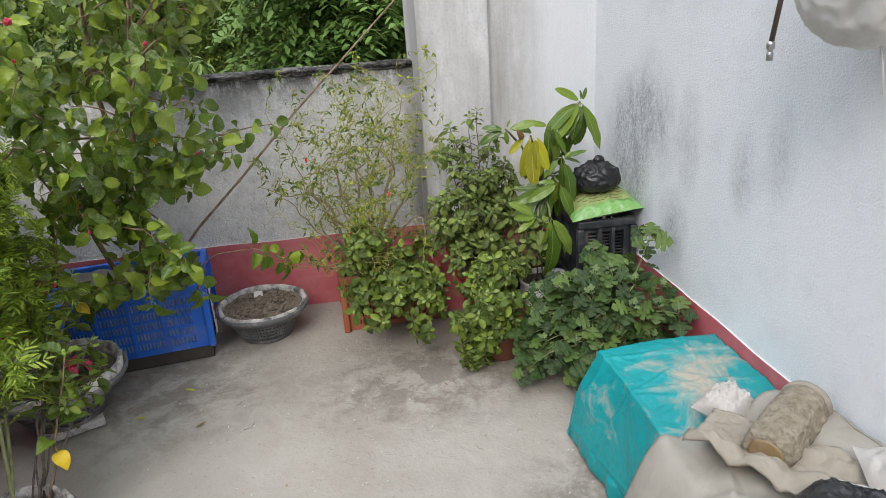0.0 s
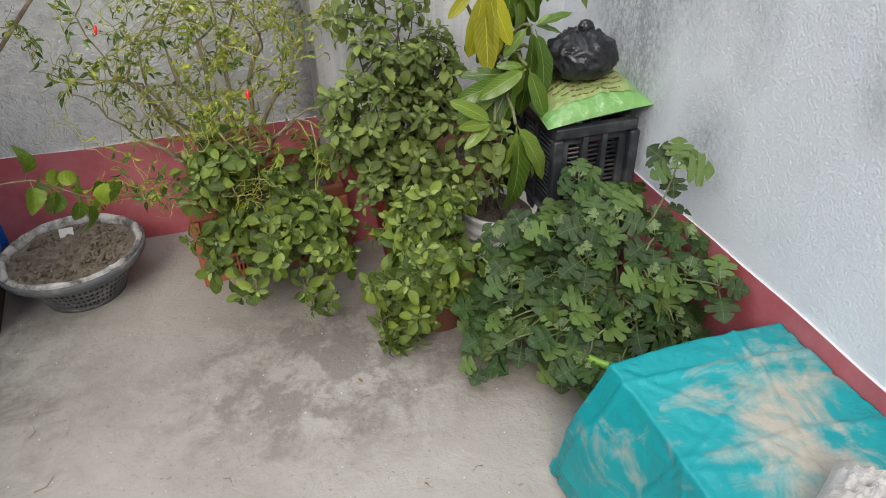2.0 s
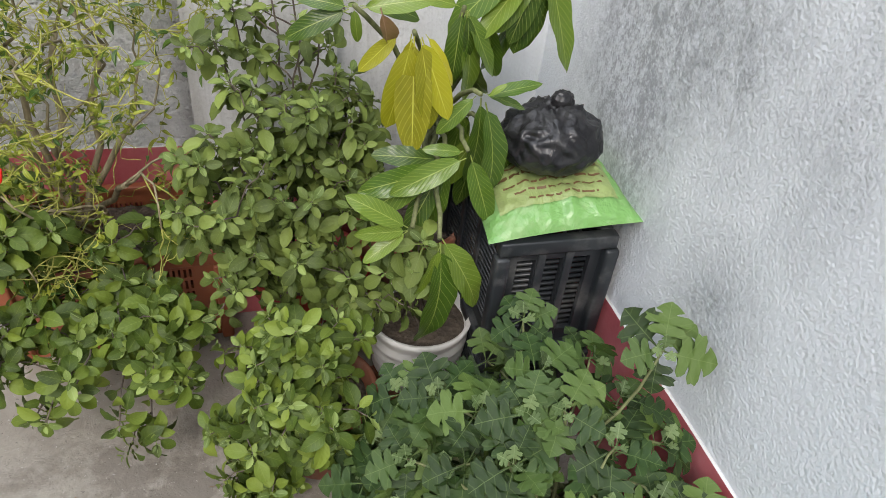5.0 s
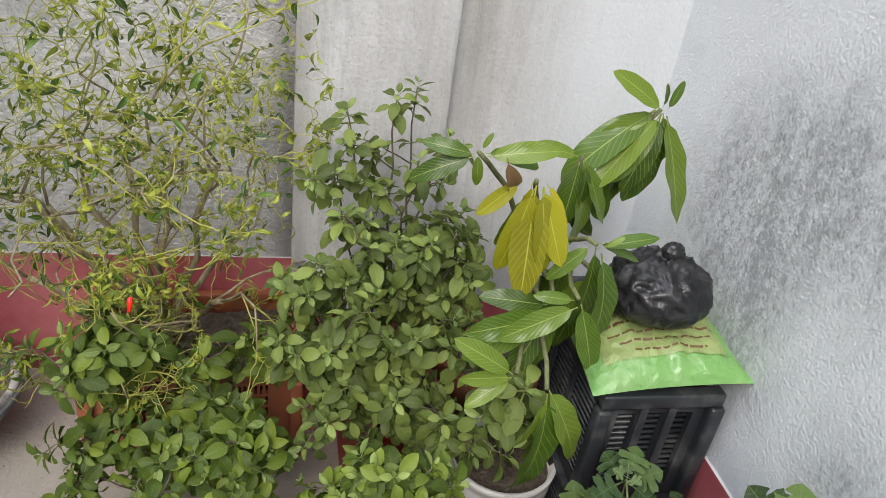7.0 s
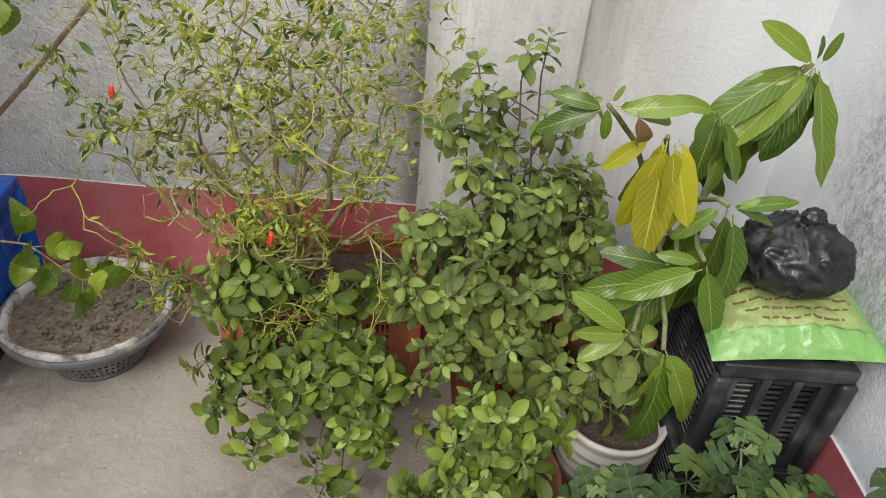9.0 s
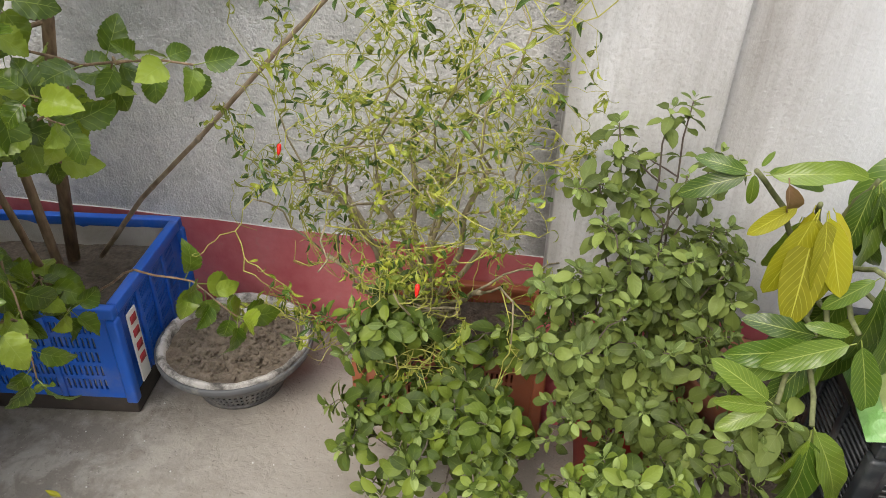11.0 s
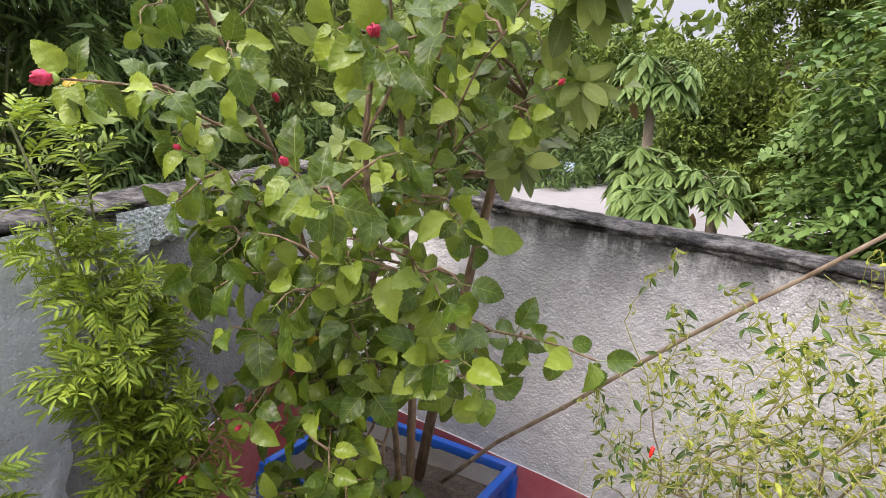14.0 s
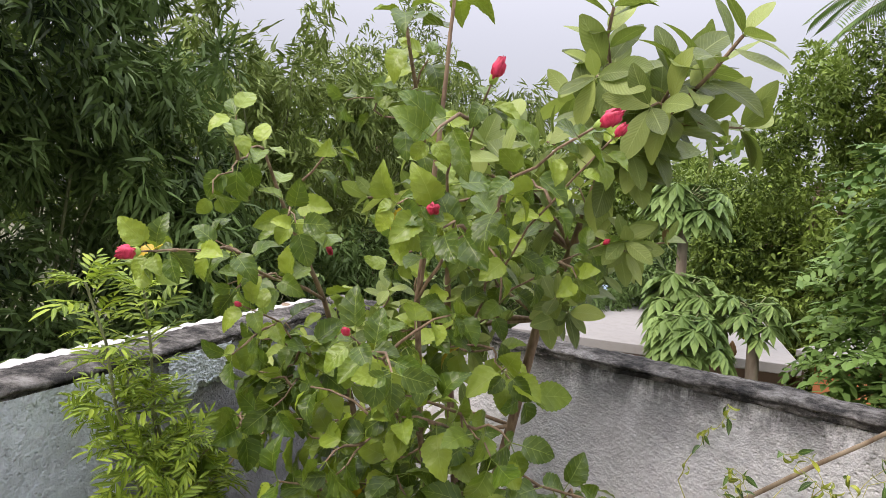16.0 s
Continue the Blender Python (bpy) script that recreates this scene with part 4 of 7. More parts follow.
def leaf_mesh(name, L, W, outline, material, n=7, fold=0.25, droop=0.35, ruffle=0.0, twist=0.0, curl=0.0, stalk=0.0, seed=0, arc=0.0):
    """One leaf blade along +y from its stalk, its upper side +z. outline(v) gives the half width along it, 0..1."""
    bm = bmesh.new()
    uv = bm.loops.layers.uv.new("uv")
    rows = []
    for i in range(n + 1):
        v = i / n
        w = max(outline(v) * W * 0.5, 0.0004)
        bend = droop * v * v
        y = L * (v - 0.22 * bend * v)
        z = -L * bend * 0.55
        if arc:
            y, z = L * math.sin(arc * v) / arc, -L * (1 - math.cos(arc * v)) / arc
        row = []
        for s in (-1, -0.5, 0, 0.5, 1):
            a = twist * v
            x = s * w
            up = abs(s) * w * fold + ruffle * L * math.sin(v * 17 + seed + (2 if s > 0 else 0)) * abs(s) - curl * w * abs(s) ** 2
            row.append((bm.verts.new((x * math.cos(a) - up * math.sin(a), y + stalk, z + x * math.sin(a) + up * math.cos(a))), 0.5 + s * 0.5, v))
        rows.append(row)
    for p, q in zip(rows, rows[1:]):
        for k in range(4):
            f = bm.faces.new((p[k][0], p[k + 1][0], q[k + 1][0], q[k][0]))
            for lp, c in zip(f.loops, (p[k], p[k + 1], q[k + 1], q[k])):
                lp[uv].uv = (c[1], c[2])
    if stalk > 0:
        r = 0.0013 if L < 0.2 else 0.002
        ends = [[bm.verts.new((r * math.cos(a), y, z + r * math.sin(a))) for a in (0.5, 2.6, 4.7)] for y, z in ((0.0, 0.0), (stalk * 1.1, 0.0))]
        for k in range(3):
            f = bm.faces.new((ends[0][k], ends[0][(k + 1) % 3], ends[1][(k + 1) % 3], ends[1][k]))
            for lp in f.loops:
                lp[uv].uv = (0.5, 0.3)
    return finish(bm, name, material)


def oval(v):
    return math.sin(math.pi * min(1, v * 0.96 + 0.02)) ** 0.75


def lance(v):
    return (math.sin(math.pi * v ** 0.85) ** 0.9) if 0 < v < 1 else 0.0


def oblong(v):
    return math.sin(math.pi * v ** 0.92) ** 0.55 if 0 < v < 1 else 0.0


def ellip(v):
    return math.sin(math.pi * v ** 0.9) ** 0.66 if 0 < v < 1 else 0.0


def toothed(v):
    k = int(round(v * 18))
    return math.sin(math.pi * (0.05 + 0.95 * v) ** 0.74) ** 0.80 * (1.0 if k % 2 else 0.91 - 0.05 * v) if v < 1 else 0.0


def leaf_pose(p, d, up=Vector((0, 0, 1)), scale=1.0, roll=0.0):
    """The pose of a leaf at p that grows along d with its upper side towards up."""
    d = Vector(d).normalized()
    x = d.cross(up)
    x = x.normalized() if x.length > 0.05 else d.orthogonal().normalized()
    z = x.cross(d)
    m = Matrix((x, d, z)).transposed().to_4x4()
    return Matrix.Translation(p) @ m @ pose(0, 0, 0, 0, roll, 0) @ Matrix.Scale(scale, 4)


class Plant:
    """A plant: tapered stems in one mesh, leaves as pieces that share a few meshes, past a limit joined."""

    def __init__(self, name, at, label, leaves, stem, seed, limit=280, category="plant", leaf_name="leaf"):
        self.e = empty(name, at, label, category)
        self.leaves, self.stem, self.rng, self.limit = leaves, stem, random.Random(seed), limit
        self.leaf_name, self.runs, self.count, self.rest = leaf_name, [], 0, []

    def r(self, a, b):
        return self.rng.uniform(a, b)

    def twig(self, pts, r0, r1):
        self.runs.append((pts, r0, r1))

    def curve(self, a, b, sag=0.0, wig=0.01, n=7, rise=None):
        """Points from a to b, bowed up or down and a little crooked."""
        a, b = Vector(a), Vector(b)
        out = []
        ph = self.r(0, 50)
        for k in range(n + 1):
            t = k / n
            p = a.lerp(b, t)
            if rise is not None:
                p = Vector((a.x + (b.x - a.x) * t ** rise, a.y + (b.y - a.y) * t ** rise, p.z))
            p.z -= sag * 4 * t * (1 - t)
            w = wig * math.sin(math.pi * t) * 2
            out.append(p + Vector((wob(t * 5, ph), wob(t * 5, ph + 9), wob(t * 5, ph + 20))) * w)
        return out

    def leaf(self, p, d, scale=1.0, up=None, which=None, roll=None):
        u = up or (Vector((0, 0, 1)) + Vector((self.r(-.5, .5), self.r(-.5, .5), 0)))
        me = which or self.leaves[self.rng.randrange(len(self.leaves))]
        m = leaf_pose(p, d, u, scale, self.r(-25, 25) if roll is None else roll)
        if self.count < self.limit:
            ob = new(self.leaf_name, me)
            ob.parent = self.e
            ob.matrix_basis = Matrix.Translation(-self.e.matrix_basis.translation) @ m
            self.count += 1
        else:
            self.rest.append((me, m))

    def spray(self, pts, start, gap, size, tilt=0.5, pairs=False, taper=0.5, tip=0, droop=0.0):
        """Leaves along a run of points from the share `start` on: alternate, or in crossed pairs."""
        cum = [0.0]
        for a, b in zip(pts, pts[1:]):
            cum.append(cum[-1] + (b - a).length)
        L = cum[-1]
        s, k, turn = start * L, 0, self.r(0, 6.28)
        while s <= L:
            i = min(max(j for j in range(len(pts)) if cum[j] <= s + 1e-9), len(pts) - 2)
            p = pts[i].lerp(pts[i + 1], (s - cum[i]) / max(cum[i + 1] - cum[i], 1e-6))
            d = (pts[i + 1] - pts[i]).normalized()
            o = d.orthogonal().normalized()
            for j in range(2 if pairs else 1):
                a = turn + math.pi * j
                q = o * math.cos(a) + d.cross(o) * math.sin(a)
                g = q + d * tilt + Vector((0, 0, -droop + self.r(-.2, .2)))
                sc = size * self.r(0.75, 1.15) * (1 - (1 - taper) * (s / L) ** 2)
                self.leaf(p, g, sc, d + Vector((0, 0, 0.9)))
            turn += math.pi / 2 + self.r(-.3, .3) if pairs else 2.4
            s += gap * self.r(0.8, 1.2)
        d = (pts[-1] - pts[-2]).normalized()
        for j in range(tip):
            a = 6.283 * j / max(tip, 1) + self.r(-.4, .4)
            o = d.orthogonal().normalized()
            q = o * math.cos(a) + d.cross(o) * math.sin(a)
            self.leaf(pts[-1], q + d * self.r(0.2, 1.0) - Vector((0, 0, droop)), size * self.r(0.5, 0.95), d + Vector((0, 0, .5)))

    def close(self, sides=6):
        for run in [r for r in self.runs if r[1] >= 0.0055]:
            part("stem", tubes([run], 8), self.stem, self.e)
        thin = [r for r in self.runs if r[1] < 0.0055]
        if thin:
            tagged(part("twig", tubes(thin, sides), self.stem, self.e), kind="stuff")
        if self.rest:
            by = {}
            for me, m in self.rest:
                by.setdefault(me.materials[0].name, []).append((me, m))
            for mat, items in by.items():
                tagged(part("foliage", join(items, "foliage"), None, self.e), kind="stuff")
        return self.e


CACHE = {}


def arrays(me):
    if me.name not in CACHE:
        co = np.empty(len(me.vertices) * 3, np.float32)
        me.vertices.foreach_get("co", co)
        ls = np.empty(len(me.loops), np.int32)
        me.loops.foreach_get("vertex_index", ls)
        tot = np.empty(len(me.polygons), np.int32)
        me.polygons.foreach_get("loop_total", tot)
        uv = np.zeros(len(me.loops) * 2, np.float32)
        if me.uv_layers:
            me.uv_layers[0].data.foreach_get("uv", uv)
        CACHE[me.name] = (co.reshape(-1, 3), ls, tot, uv)
    return CACHE[me.name]


def join(items, name):
    """One mesh out of many posed leaves, with one material."""
    cs, ls, ts, us, off = [], [], [], [], 0
    for me, m in items:
        co, lo, tot, uv = arrays(me)
        a = np.array(m, np.float32)
        cs.append(co @ a[:3, :3].T + a[:3, 3])
        ls.append(lo + off)
        ts.append(tot)
        us.append(uv)
        off += len(co)
    return raw_mesh(name, np.concatenate(cs), np.concatenate(ls), np.concatenate(ts), np.concatenate(us), items[0][0].materials[0])


def raw_mesh(name, co, loops, totals, uv, material):
    me = bpy.data.meshes.new(name)
    me.vertices.add(len(co))
    me.vertices.foreach_set("co", np.ascontiguousarray(co, np.float32).ravel())
    me.loops.add(len(loops))
    me.loops.foreach_set("vertex_index", np.ascontiguousarray(loops, np.int32))
    me.polygons.add(len(totals))
    starts = np.concatenate(([0], np.cumsum(totals)[:-1])).astype(np.int32)
    me.polygons.foreach_set("loop_start", starts)
    me.polygons.foreach_set("loop_total", np.ascontiguousarray(totals, np.int32))
    if uv is not None:
        me.uv_layers.new(name="uv").data.foreach_set("uv", np.ascontiguousarray(uv, np.float32).ravel())
    me.polygons.foreach_set("use_smooth", np.ones(len(totals), bool))
    me.materials.append(material)
    me.update(calc_edges=True)
    me.validate()
    return me


def lobed_blade(name, L, W, material, fold=0.25, droop=0.3, twist=0.0, seed=0, stalk=0.012):
    """A chrysanthemum leaf: three deep, toothed lobes on each side of the midrib."""
    half = [(0.02, 0.0), (0.03, 0.12), (0.06, 0.18), (0.17, 0.18), (0.30, 0.155), (0.39, 0.22), (0.36, 0.30), (0.30, 0.36), (0.155, 0.395), (0.22, 0.42), (0.36, 0.40), (0.48, 0.455), (0.44, 0.53), (0.48, 0.61),
            (0.37, 0.665), (0.26, 0.665), (0.135, 0.67), (0.19, 0.71), (0.29, 0.745), (0.23, 0.82), (0.19, 0.87), (0.12, 0.93), (0.06, 0.965), (0.0, 1.0)]
    bm = bmesh.new()
    uv = bm.loops.layers.uv.new("uv")

    def place(x, y):
        w = abs(x)
        z = w * W * fold * (1 - 0.5 * y) - L * droop * 0.5 * y * y - L * 0.30 * max(0.0, w - 0.25) + 0.012 * L * math.sin(y * 19 + seed + 3 * x)
        a = twist * y
        return x * W * math.cos(a) - z * math.sin(a), y * L * (1 - 0.15 * droop * y) + stalk, z * math.cos(a) + x * W * math.sin(a)

    for side in (-1, 1):
        rows = []
        for k, (x, y) in enumerate(half):
            m = k / (len(half) - 1)
            cells = [(0.0, m), (side * x * 0.5, (m + y) / 2), (side * x, y)]
            rows.append([(bm.verts.new(place(*c)), 0.5 + c[0], c[1]) for c in cells])
        for p, q in zip(rows, rows[1:]):
            for k in range(2):
                c = (p[k], p[k + 1], q[k + 1], q[k])
                f = bm.faces.new([v[0] for v in (c if side > 0 else c[::-1])])
                for lp, v in zip(f.loops, c if side > 0 else c[::-1]):
                    lp[uv].uv = (v[1], v[2])
    bmesh.ops.remove_doubles(bm, verts=bm.verts, dist=0.00005)
    ends = [[bm.verts.new((0.0014 * math.cos(a), y, 0.0014 * math.sin(a))) for a in (0.5, 2.6, 4.7)] for y in (0.0, stalk * 1.1)]
    for k in range(3):
        f = bm.faces.new((ends[0][k], ends[0][(k + 1) % 3], ends[1][(k + 1) % 3], ends[1][k]))
        for lp in f.loops:
            lp[uv].uv = (0.5, 0.3)
    return finish(bm, name, material)


HIB = [leaf_mesh("hibiscus_blade", 0.084, 0.061, toothed, L_HIB, 18, f, d, 0.022, t, 0, 0.026, s) for f, d, t, s in ((0.45, 0.4, 0.25, 0), (0.2, 0.8, -0.35, 1), (0.6, 0.2, 0.4, 2), (0.3, 1.2, 0.5, 3), (0.15, 0.6, -0.2, 4), (0.5, 1.0, -0.5, 5))]
HIY = leaf_mesh("hibiscus_blade", 0.05, 0.038, toothed, L_HIY, 18, 0.3, 0.8, 0.014, 0.4, 0, 0.02, 5)
GUA = [leaf_mesh("guava_blade", 0.100, 0.046, oval, L_GUA, 8, f, d, 0.004, t, 0, 0.008, s) for f, d, t, s in ((0.15, 0.3, 0.1, 0), (0.25, 0.5, -0.1, 1), (0.1, 0.1, 0.2, 2))]
MAN = [leaf_mesh("mango_blade", 0.15, 0.047, oblong, L_MAN, 14, 0.2, d, 0.012, t, 0, 0.012, s) for d, t, s in ((0.3, 0.2, 0), (0.55, -0.3, 1), (0.15, 0.3, 2), (0.4, 0.1, 3))]
MANY = [leaf_mesh("mango_blade", 0.15, 0.050, oblong, L_MANY, 12, 0.15, d, 0.006, t, 0, 0.012, s) for d, t, s in ((0.25, 0.1, 0), (0.12, -0.2, 1))]
CHR = [lobed_blade("chrysanthemum_blade", 0.068, 0.074, L_CHR, f, d, t, s) for f, d, t, s in ((0.3, 0.3, 0.1, 0), (0.15, 0.6, -0.2, 1), (0.4, 0.15, 0.2, 2), (0.25, 0.45, 0.0, 3))]
CHN = lobed_blade("chrysanthemum_blade", 0.062, 0.058, L_CHN, 0.5, 0.1, 0.1, 4)
TUN = leaf_mesh("basil_blade", 0.042, 0.022, ellip, L_NEW, 6, 0.35, 0.2, 0.012, 0.1, 0, 0.008, 2)
BAS = ((0.35, 0.1, 0), (0.8, -0.2, 1), (0.15, 0.25, 2), (1.1, 0.1, 3), (0.5, -0.1, 4))
TUL = [leaf_mesh("basil_blade", 0.041, 0.023, ellip, L_TUL, 7, 0.3, d, 0.022, t, 0, 0.010, s) for d, t, s in BAS]
TUG = [leaf_mesh("basil_blade", 0.037, 0.020, ellip, L_TUG, 7, 0.3, d, 0.022, t, 0, 0.010, s) for d, t, s in BAS]
CURL = ((2.6, 1.2, 0), (-2.2, -1.0, 1), (3.6, 0.5, 2), (1.6, 2.0, 3), (4.4, 0.3, 4))
CHI = [leaf_mesh("chilli_blade", 0.040, 0.0105, lance, L_CHI, 8, 0.9, 0, 0.0, t, 0.6, 0.004, s, a) for a, t, s in CURL]
CHD = [leaf_mesh("chilli_blade", 0.036, 0.0115, lance, L_CHD, 8, 0.7, 0, 0.0, t, 0.2, 0.006, s, a) for a, t, s in ((0.6, 0.4, 0), (1.2, -0.6, 1), (0.9, 0.9, 2))]


def feather_mesh(seed):
    """A marigold leaf: narrow pointed leaflets in uneven pairs along a rib."""
    rng = random.Random(seed)
    one = leaf_mesh("marigold_leaflet", 0.046, 0.0098, lance, L_MAR, 5, 0.3, 0.4, 0.0, 0.1, 0, 0.0)
    posed = []
    for k in range(5):
        for side in (-1, 1):
            y = 0.020 + 0.017 * k + rng.uniform(-.004, .004)
            size = (0.65, 0.95, 1.1, 1.0, 0.85)[k] * rng.uniform(0.85, 1.15)
            posed.append((one, leaf_pose((0, y, 0), (side, 0.75 + rng.uniform(-.15, .3), rng.uniform(-.25, .35)), Vector((rng.uniform(-.3, .3), 0, 1)), size, 0)))
    posed.append((one, leaf_pose((0, 0.098, 0), (rng.uniform(-.2, .2), 1, 0), Vector((0, 0, 1)), 0.9, 0)))
    posed.append((one, leaf_pose((0, 0.0, 0), (0, 1, 0), Vector((0, 0, 1)), 2.8, 0) @ Matrix.Diagonal((0.12, 1, 1, 1))))
    me = join(posed, "marigold_leaf")
    co = np.empty(len(me.vertices) * 3, np.float32)
    me.vertices.foreach_get("co", co)
    co = co.reshape(-1, 3)
    co[:, 2] -= (0.5 + 0.6 * seed) * co[:, 1] ** 2
    me.vertices.foreach_set("co", co.ravel())
    return me


MAR = [feather_mesh(k) for k in range(4)]


def bud(plant, p, d, size=1.0, open_=False):
    """A rolled red flower bud in a green cup."""
    d = Vector(d).normalized()
    M = leaf_pose(p, d, Vector((0.1, 0, 1)), size, 0) @ pose(0, 0, 0, -90, 0, 0)
    bm = lathe([(0.001, 0.0), (0.006, 0.002), (0.008, 0.008), (0.0075, 0.016), (0.003, 0.02)], 10, 0.2)
    bmesh.ops.transform(bm, matrix=M, verts=bm.verts)
    b = part("bud_cup", bm, M_SEPAL, plant.e, "pale green bud cup")
    bm = lathe([(0.004, 0.012), (0.0085, 0.018), (0.0105, 0.028), (0.009, 0.038), (0.005, 0.045), (0.001, 0.047)], 14, 0.25, size, 5, 0.12)
    bmesh.ops.transform(bm, matrix=M, verts=bm.verts)
    part("bud", bm, M_PETAL, b, "rolled crimson petals")


def hibiscus():
    P = Plant("hibiscus", (-1.22, 3.64, 0.31), "tall bushy hibiscus with toothed green leaves and red buds", HIB, MSTEM, 5, 300, "shrub")
    base = Vector((-1.20, 3.63, 0.27))
    west = [base + Vector((-0.06, -0.04, 0)), Vector((-1.34, 3.48, 0.70)), Vector((-1.38, 3.42, 1.0)), Vector((-1.37, 3.30, 1.27)), Vector((-1.36, 3.18, 1.45)), Vector((-1.33, 3.08, 1.60))]
    main = [base + Vector((0.02, 0.02, 0)), Vector((-1.18, 3.62, 0.76)), Vector((-1.21, 3.58, 1.13)), Vector((-1.17, 3.50, 1.38)), Vector((-1.10, 3.32, 1.62)), Vector((-0.99, 3.12, 1.84))]
    south = [base + Vector((0.06, -0.05, 0)), Vector((-1.10, 3.45, 0.72)), Vector((-1.02, 3.28, 1.05)), Vector((-0.93, 3.14, 1.34)), Vector((-0.87, 3.10, 1.62)), Vector((-0.86, 3.10, 1.84))]

    def shoot(start, tip, r, first, flower=0.0, side=2, sag=-0.04, size=1.0, gap=0.038):
        """A shoot with alternate leaves, short leafy side twigs, and a bud at its tip if it flowers."""
        pts = P.curve(start, tip, sag, 0.018, 10)
        P.twig(pts, r * 0.72, r * 0.3)
        P.spray(pts, first, gap, size, 0.35, False, 0.6, 3, 0.35)
        for k in range(side):
            p = pts[4 + (k * 3 + P.rng.randrange(3)) % 6]
            out = Vector((P.r(-1, 1), P.r(-1.1, 0.4), P.r(-0.35, 0.6))).normalized()
            q = P.curve(p, p + out * P.r(0.07, 0.16), -0.01, 0.008, 4)
            P.twig(q, 0.0034, 0.0016)
            P.spray(q, 0.35, 0.032, size * 0.95, 0.4, False, 0.65, 3, 0.4)
            if P.r(0, 1) < 0.16:
                P.leaf(q[2], Vector((P.r(-1, 1), P.r(-1, 0), -0.6)), P.r(0.8, 1.2), None, HIY)
        if flower:
            d = (pts[-1] - pts[-2]).normalized()
            P.twig([pts[-1], pts[-1] + d * 0.03], 0.0016, 0.0015)
            bud(P, pts[-1] + d * 0.03, d, flower)

    for pts, r in ((west, 0.011), (main, 0.013), (south, 0.009)):
        fine = []
        for a, b in zip(pts, pts[1:]):
            fine += [a.lerp(b, k / 4) + Vector((wob(k + a.z * 7, 1), wob(k + a.z * 7, 5), 0)) * 0.008 for k in range(4)]
        fine.append(pts[-1])
        P.twig(fine, r, 0.003)
        P.spray(fine, 0.52, 0.05, 0.95, 0.3, False, 0.75, 4, 0.2)
    # start, tip, thickness, first leaf, bud size, side twigs
    high = [(west[3], (-1.11, 2.75, 1.41), 0.006, 0.30, 0.95, 2), (west[4], (-1.30, 3.22, 1.44), 0.004, 0.3, 0.6, 0), (west[2], (-1.22, 3.00, 1.29), 0.005, 0.35, 0.5, 2), (main[3], (-0.80, 3.02, 1.50), 0.006, 0.3, 0.85, 2),
            (south[3], (-0.73, 3.03, 1.66), 0.005, 0.35, 0.85, 2), (south[3], (-0.54, 2.97, 1.60), 0.005, 0.35, 0.85, 1), (main[2], (-0.62, 3.18, 1.61), 0.005, 0.5, 0.7, 2), (main[2], (-0.77, 3.45, 1.45), 0.005, 0.4, 0.5, 2),
            (south[2], (-0.84, 2.92, 1.31), 0.005, 0.4, 0.55, 2), (west[3], (-1.45, 3.08, 1.30), 0.005, 0.4, 0.0, 2), (main[4], (-1.15, 3.14, 1.70), 0.004, 0.3, 0.0, 1), (west[5], (-1.24, 2.92, 1.50), 0.004, 0.3, 0.0, 1),
            (main[3], (-0.98, 3.20, 1.52), 0.004, 0.3, 0.0, 2), (west[4], (-1.10, 3.00, 1.46), 0.004, 0.4, 0.0, 1)]
    low = [(south[1], (-0.87, 3.30, 0.92), 0.005, 0.4, 0.6, 2), (main[1], (-0.56, 3.36, 1.00), 0.006, 0.45, 0.0, 3), (south[1], (-0.70, 3.22, 0.94), 0.005, 0.5, 0.0, 2), (south[1], (-0.88, 3.19, 0.44), 0.005, 0.45, 0.0, 2),
           (west[1], (-1.00, 3.16, 0.68), 0.005, 0.4, 0.0, 3), (west[1], (-1.18, 3.10, 0.76), 0.005, 0.4, 0.5, 3), (west[1], (-1.30, 3.06, 0.62), 0.005, 0.4, 0.6, 2), (west[2], (-1.36, 3.00, 0.97), 0.005, 0.4, 0.0, 2),
           (west[2], (-1.48, 3.06, 0.82), 0.005, 0.45, 0.0, 2), (west[0], (-1.40, 3.16, 0.44), 0.005, 0.4, 0.0, 3), (west[0], (-1.20, 3.20, 0.50), 0.005, 0.4, 0.0, 3), (south[0], (-1.00, 3.36, 0.52), 0.005, 0.4, 0.0, 3), (west[1], (-1.42, 3.40, 0.62), 0.005, 0.3, 0.0, 3), (south[1], (-1.20, 3.36, 0.72), 0.005, 0.3, 0.0, 3), (main[1], (-0.92, 3.42, 0.78), 0.005, 0.4, 0.0, 3), (south[2], (-1.02, 3.06, 1.02), 0.005, 0.4, 0.0, 3), (west[2], (-1.20, 3.05, 1.10), 0.005, 0.4, 0.0, 2),
           (main[2], (-0.84, 3.36, 1.16), 0.005, 0.4, 0.0, 2), (south[1], (-1.06, 3.20, 0.62), 0.005, 0.3, 0.0, 3), (west[1], (-1.12, 3.14, 0.90), 0.005, 0.3, 0.0, 3), (main[1], (-0.98, 3.34, 1.02), 0.005, 0.3, 0.0, 3), (south[2], (-0.80, 3.22, 1.08), 0.005, 0.3, 0.0, 3), (main[1], (-1.16, 3.30, 0.94), 0.005, 0.3, 0.0, 3), (west[2], (-1.30, 3.12, 1.14), 0.005, 0.3, 0.0, 2), (south[0], (-1.10, 3.28, 0.46), 0.005, 0.35, 0.0, 3), (main[2], (-1.06, 3.26, 1.22), 0.005, 0.3, 0.0, 3),
           (west[1], (-1.52, 3.30, 0.98), 0.005, 0.4, 0.0, 2), (south[1], (-1.04, 3.12, 0.46), 0.005, 0.5, 0.0, 2), (south[1], (-0.98, 3.24, 0.84), 0.005, 0.4, 0.0, 2)]
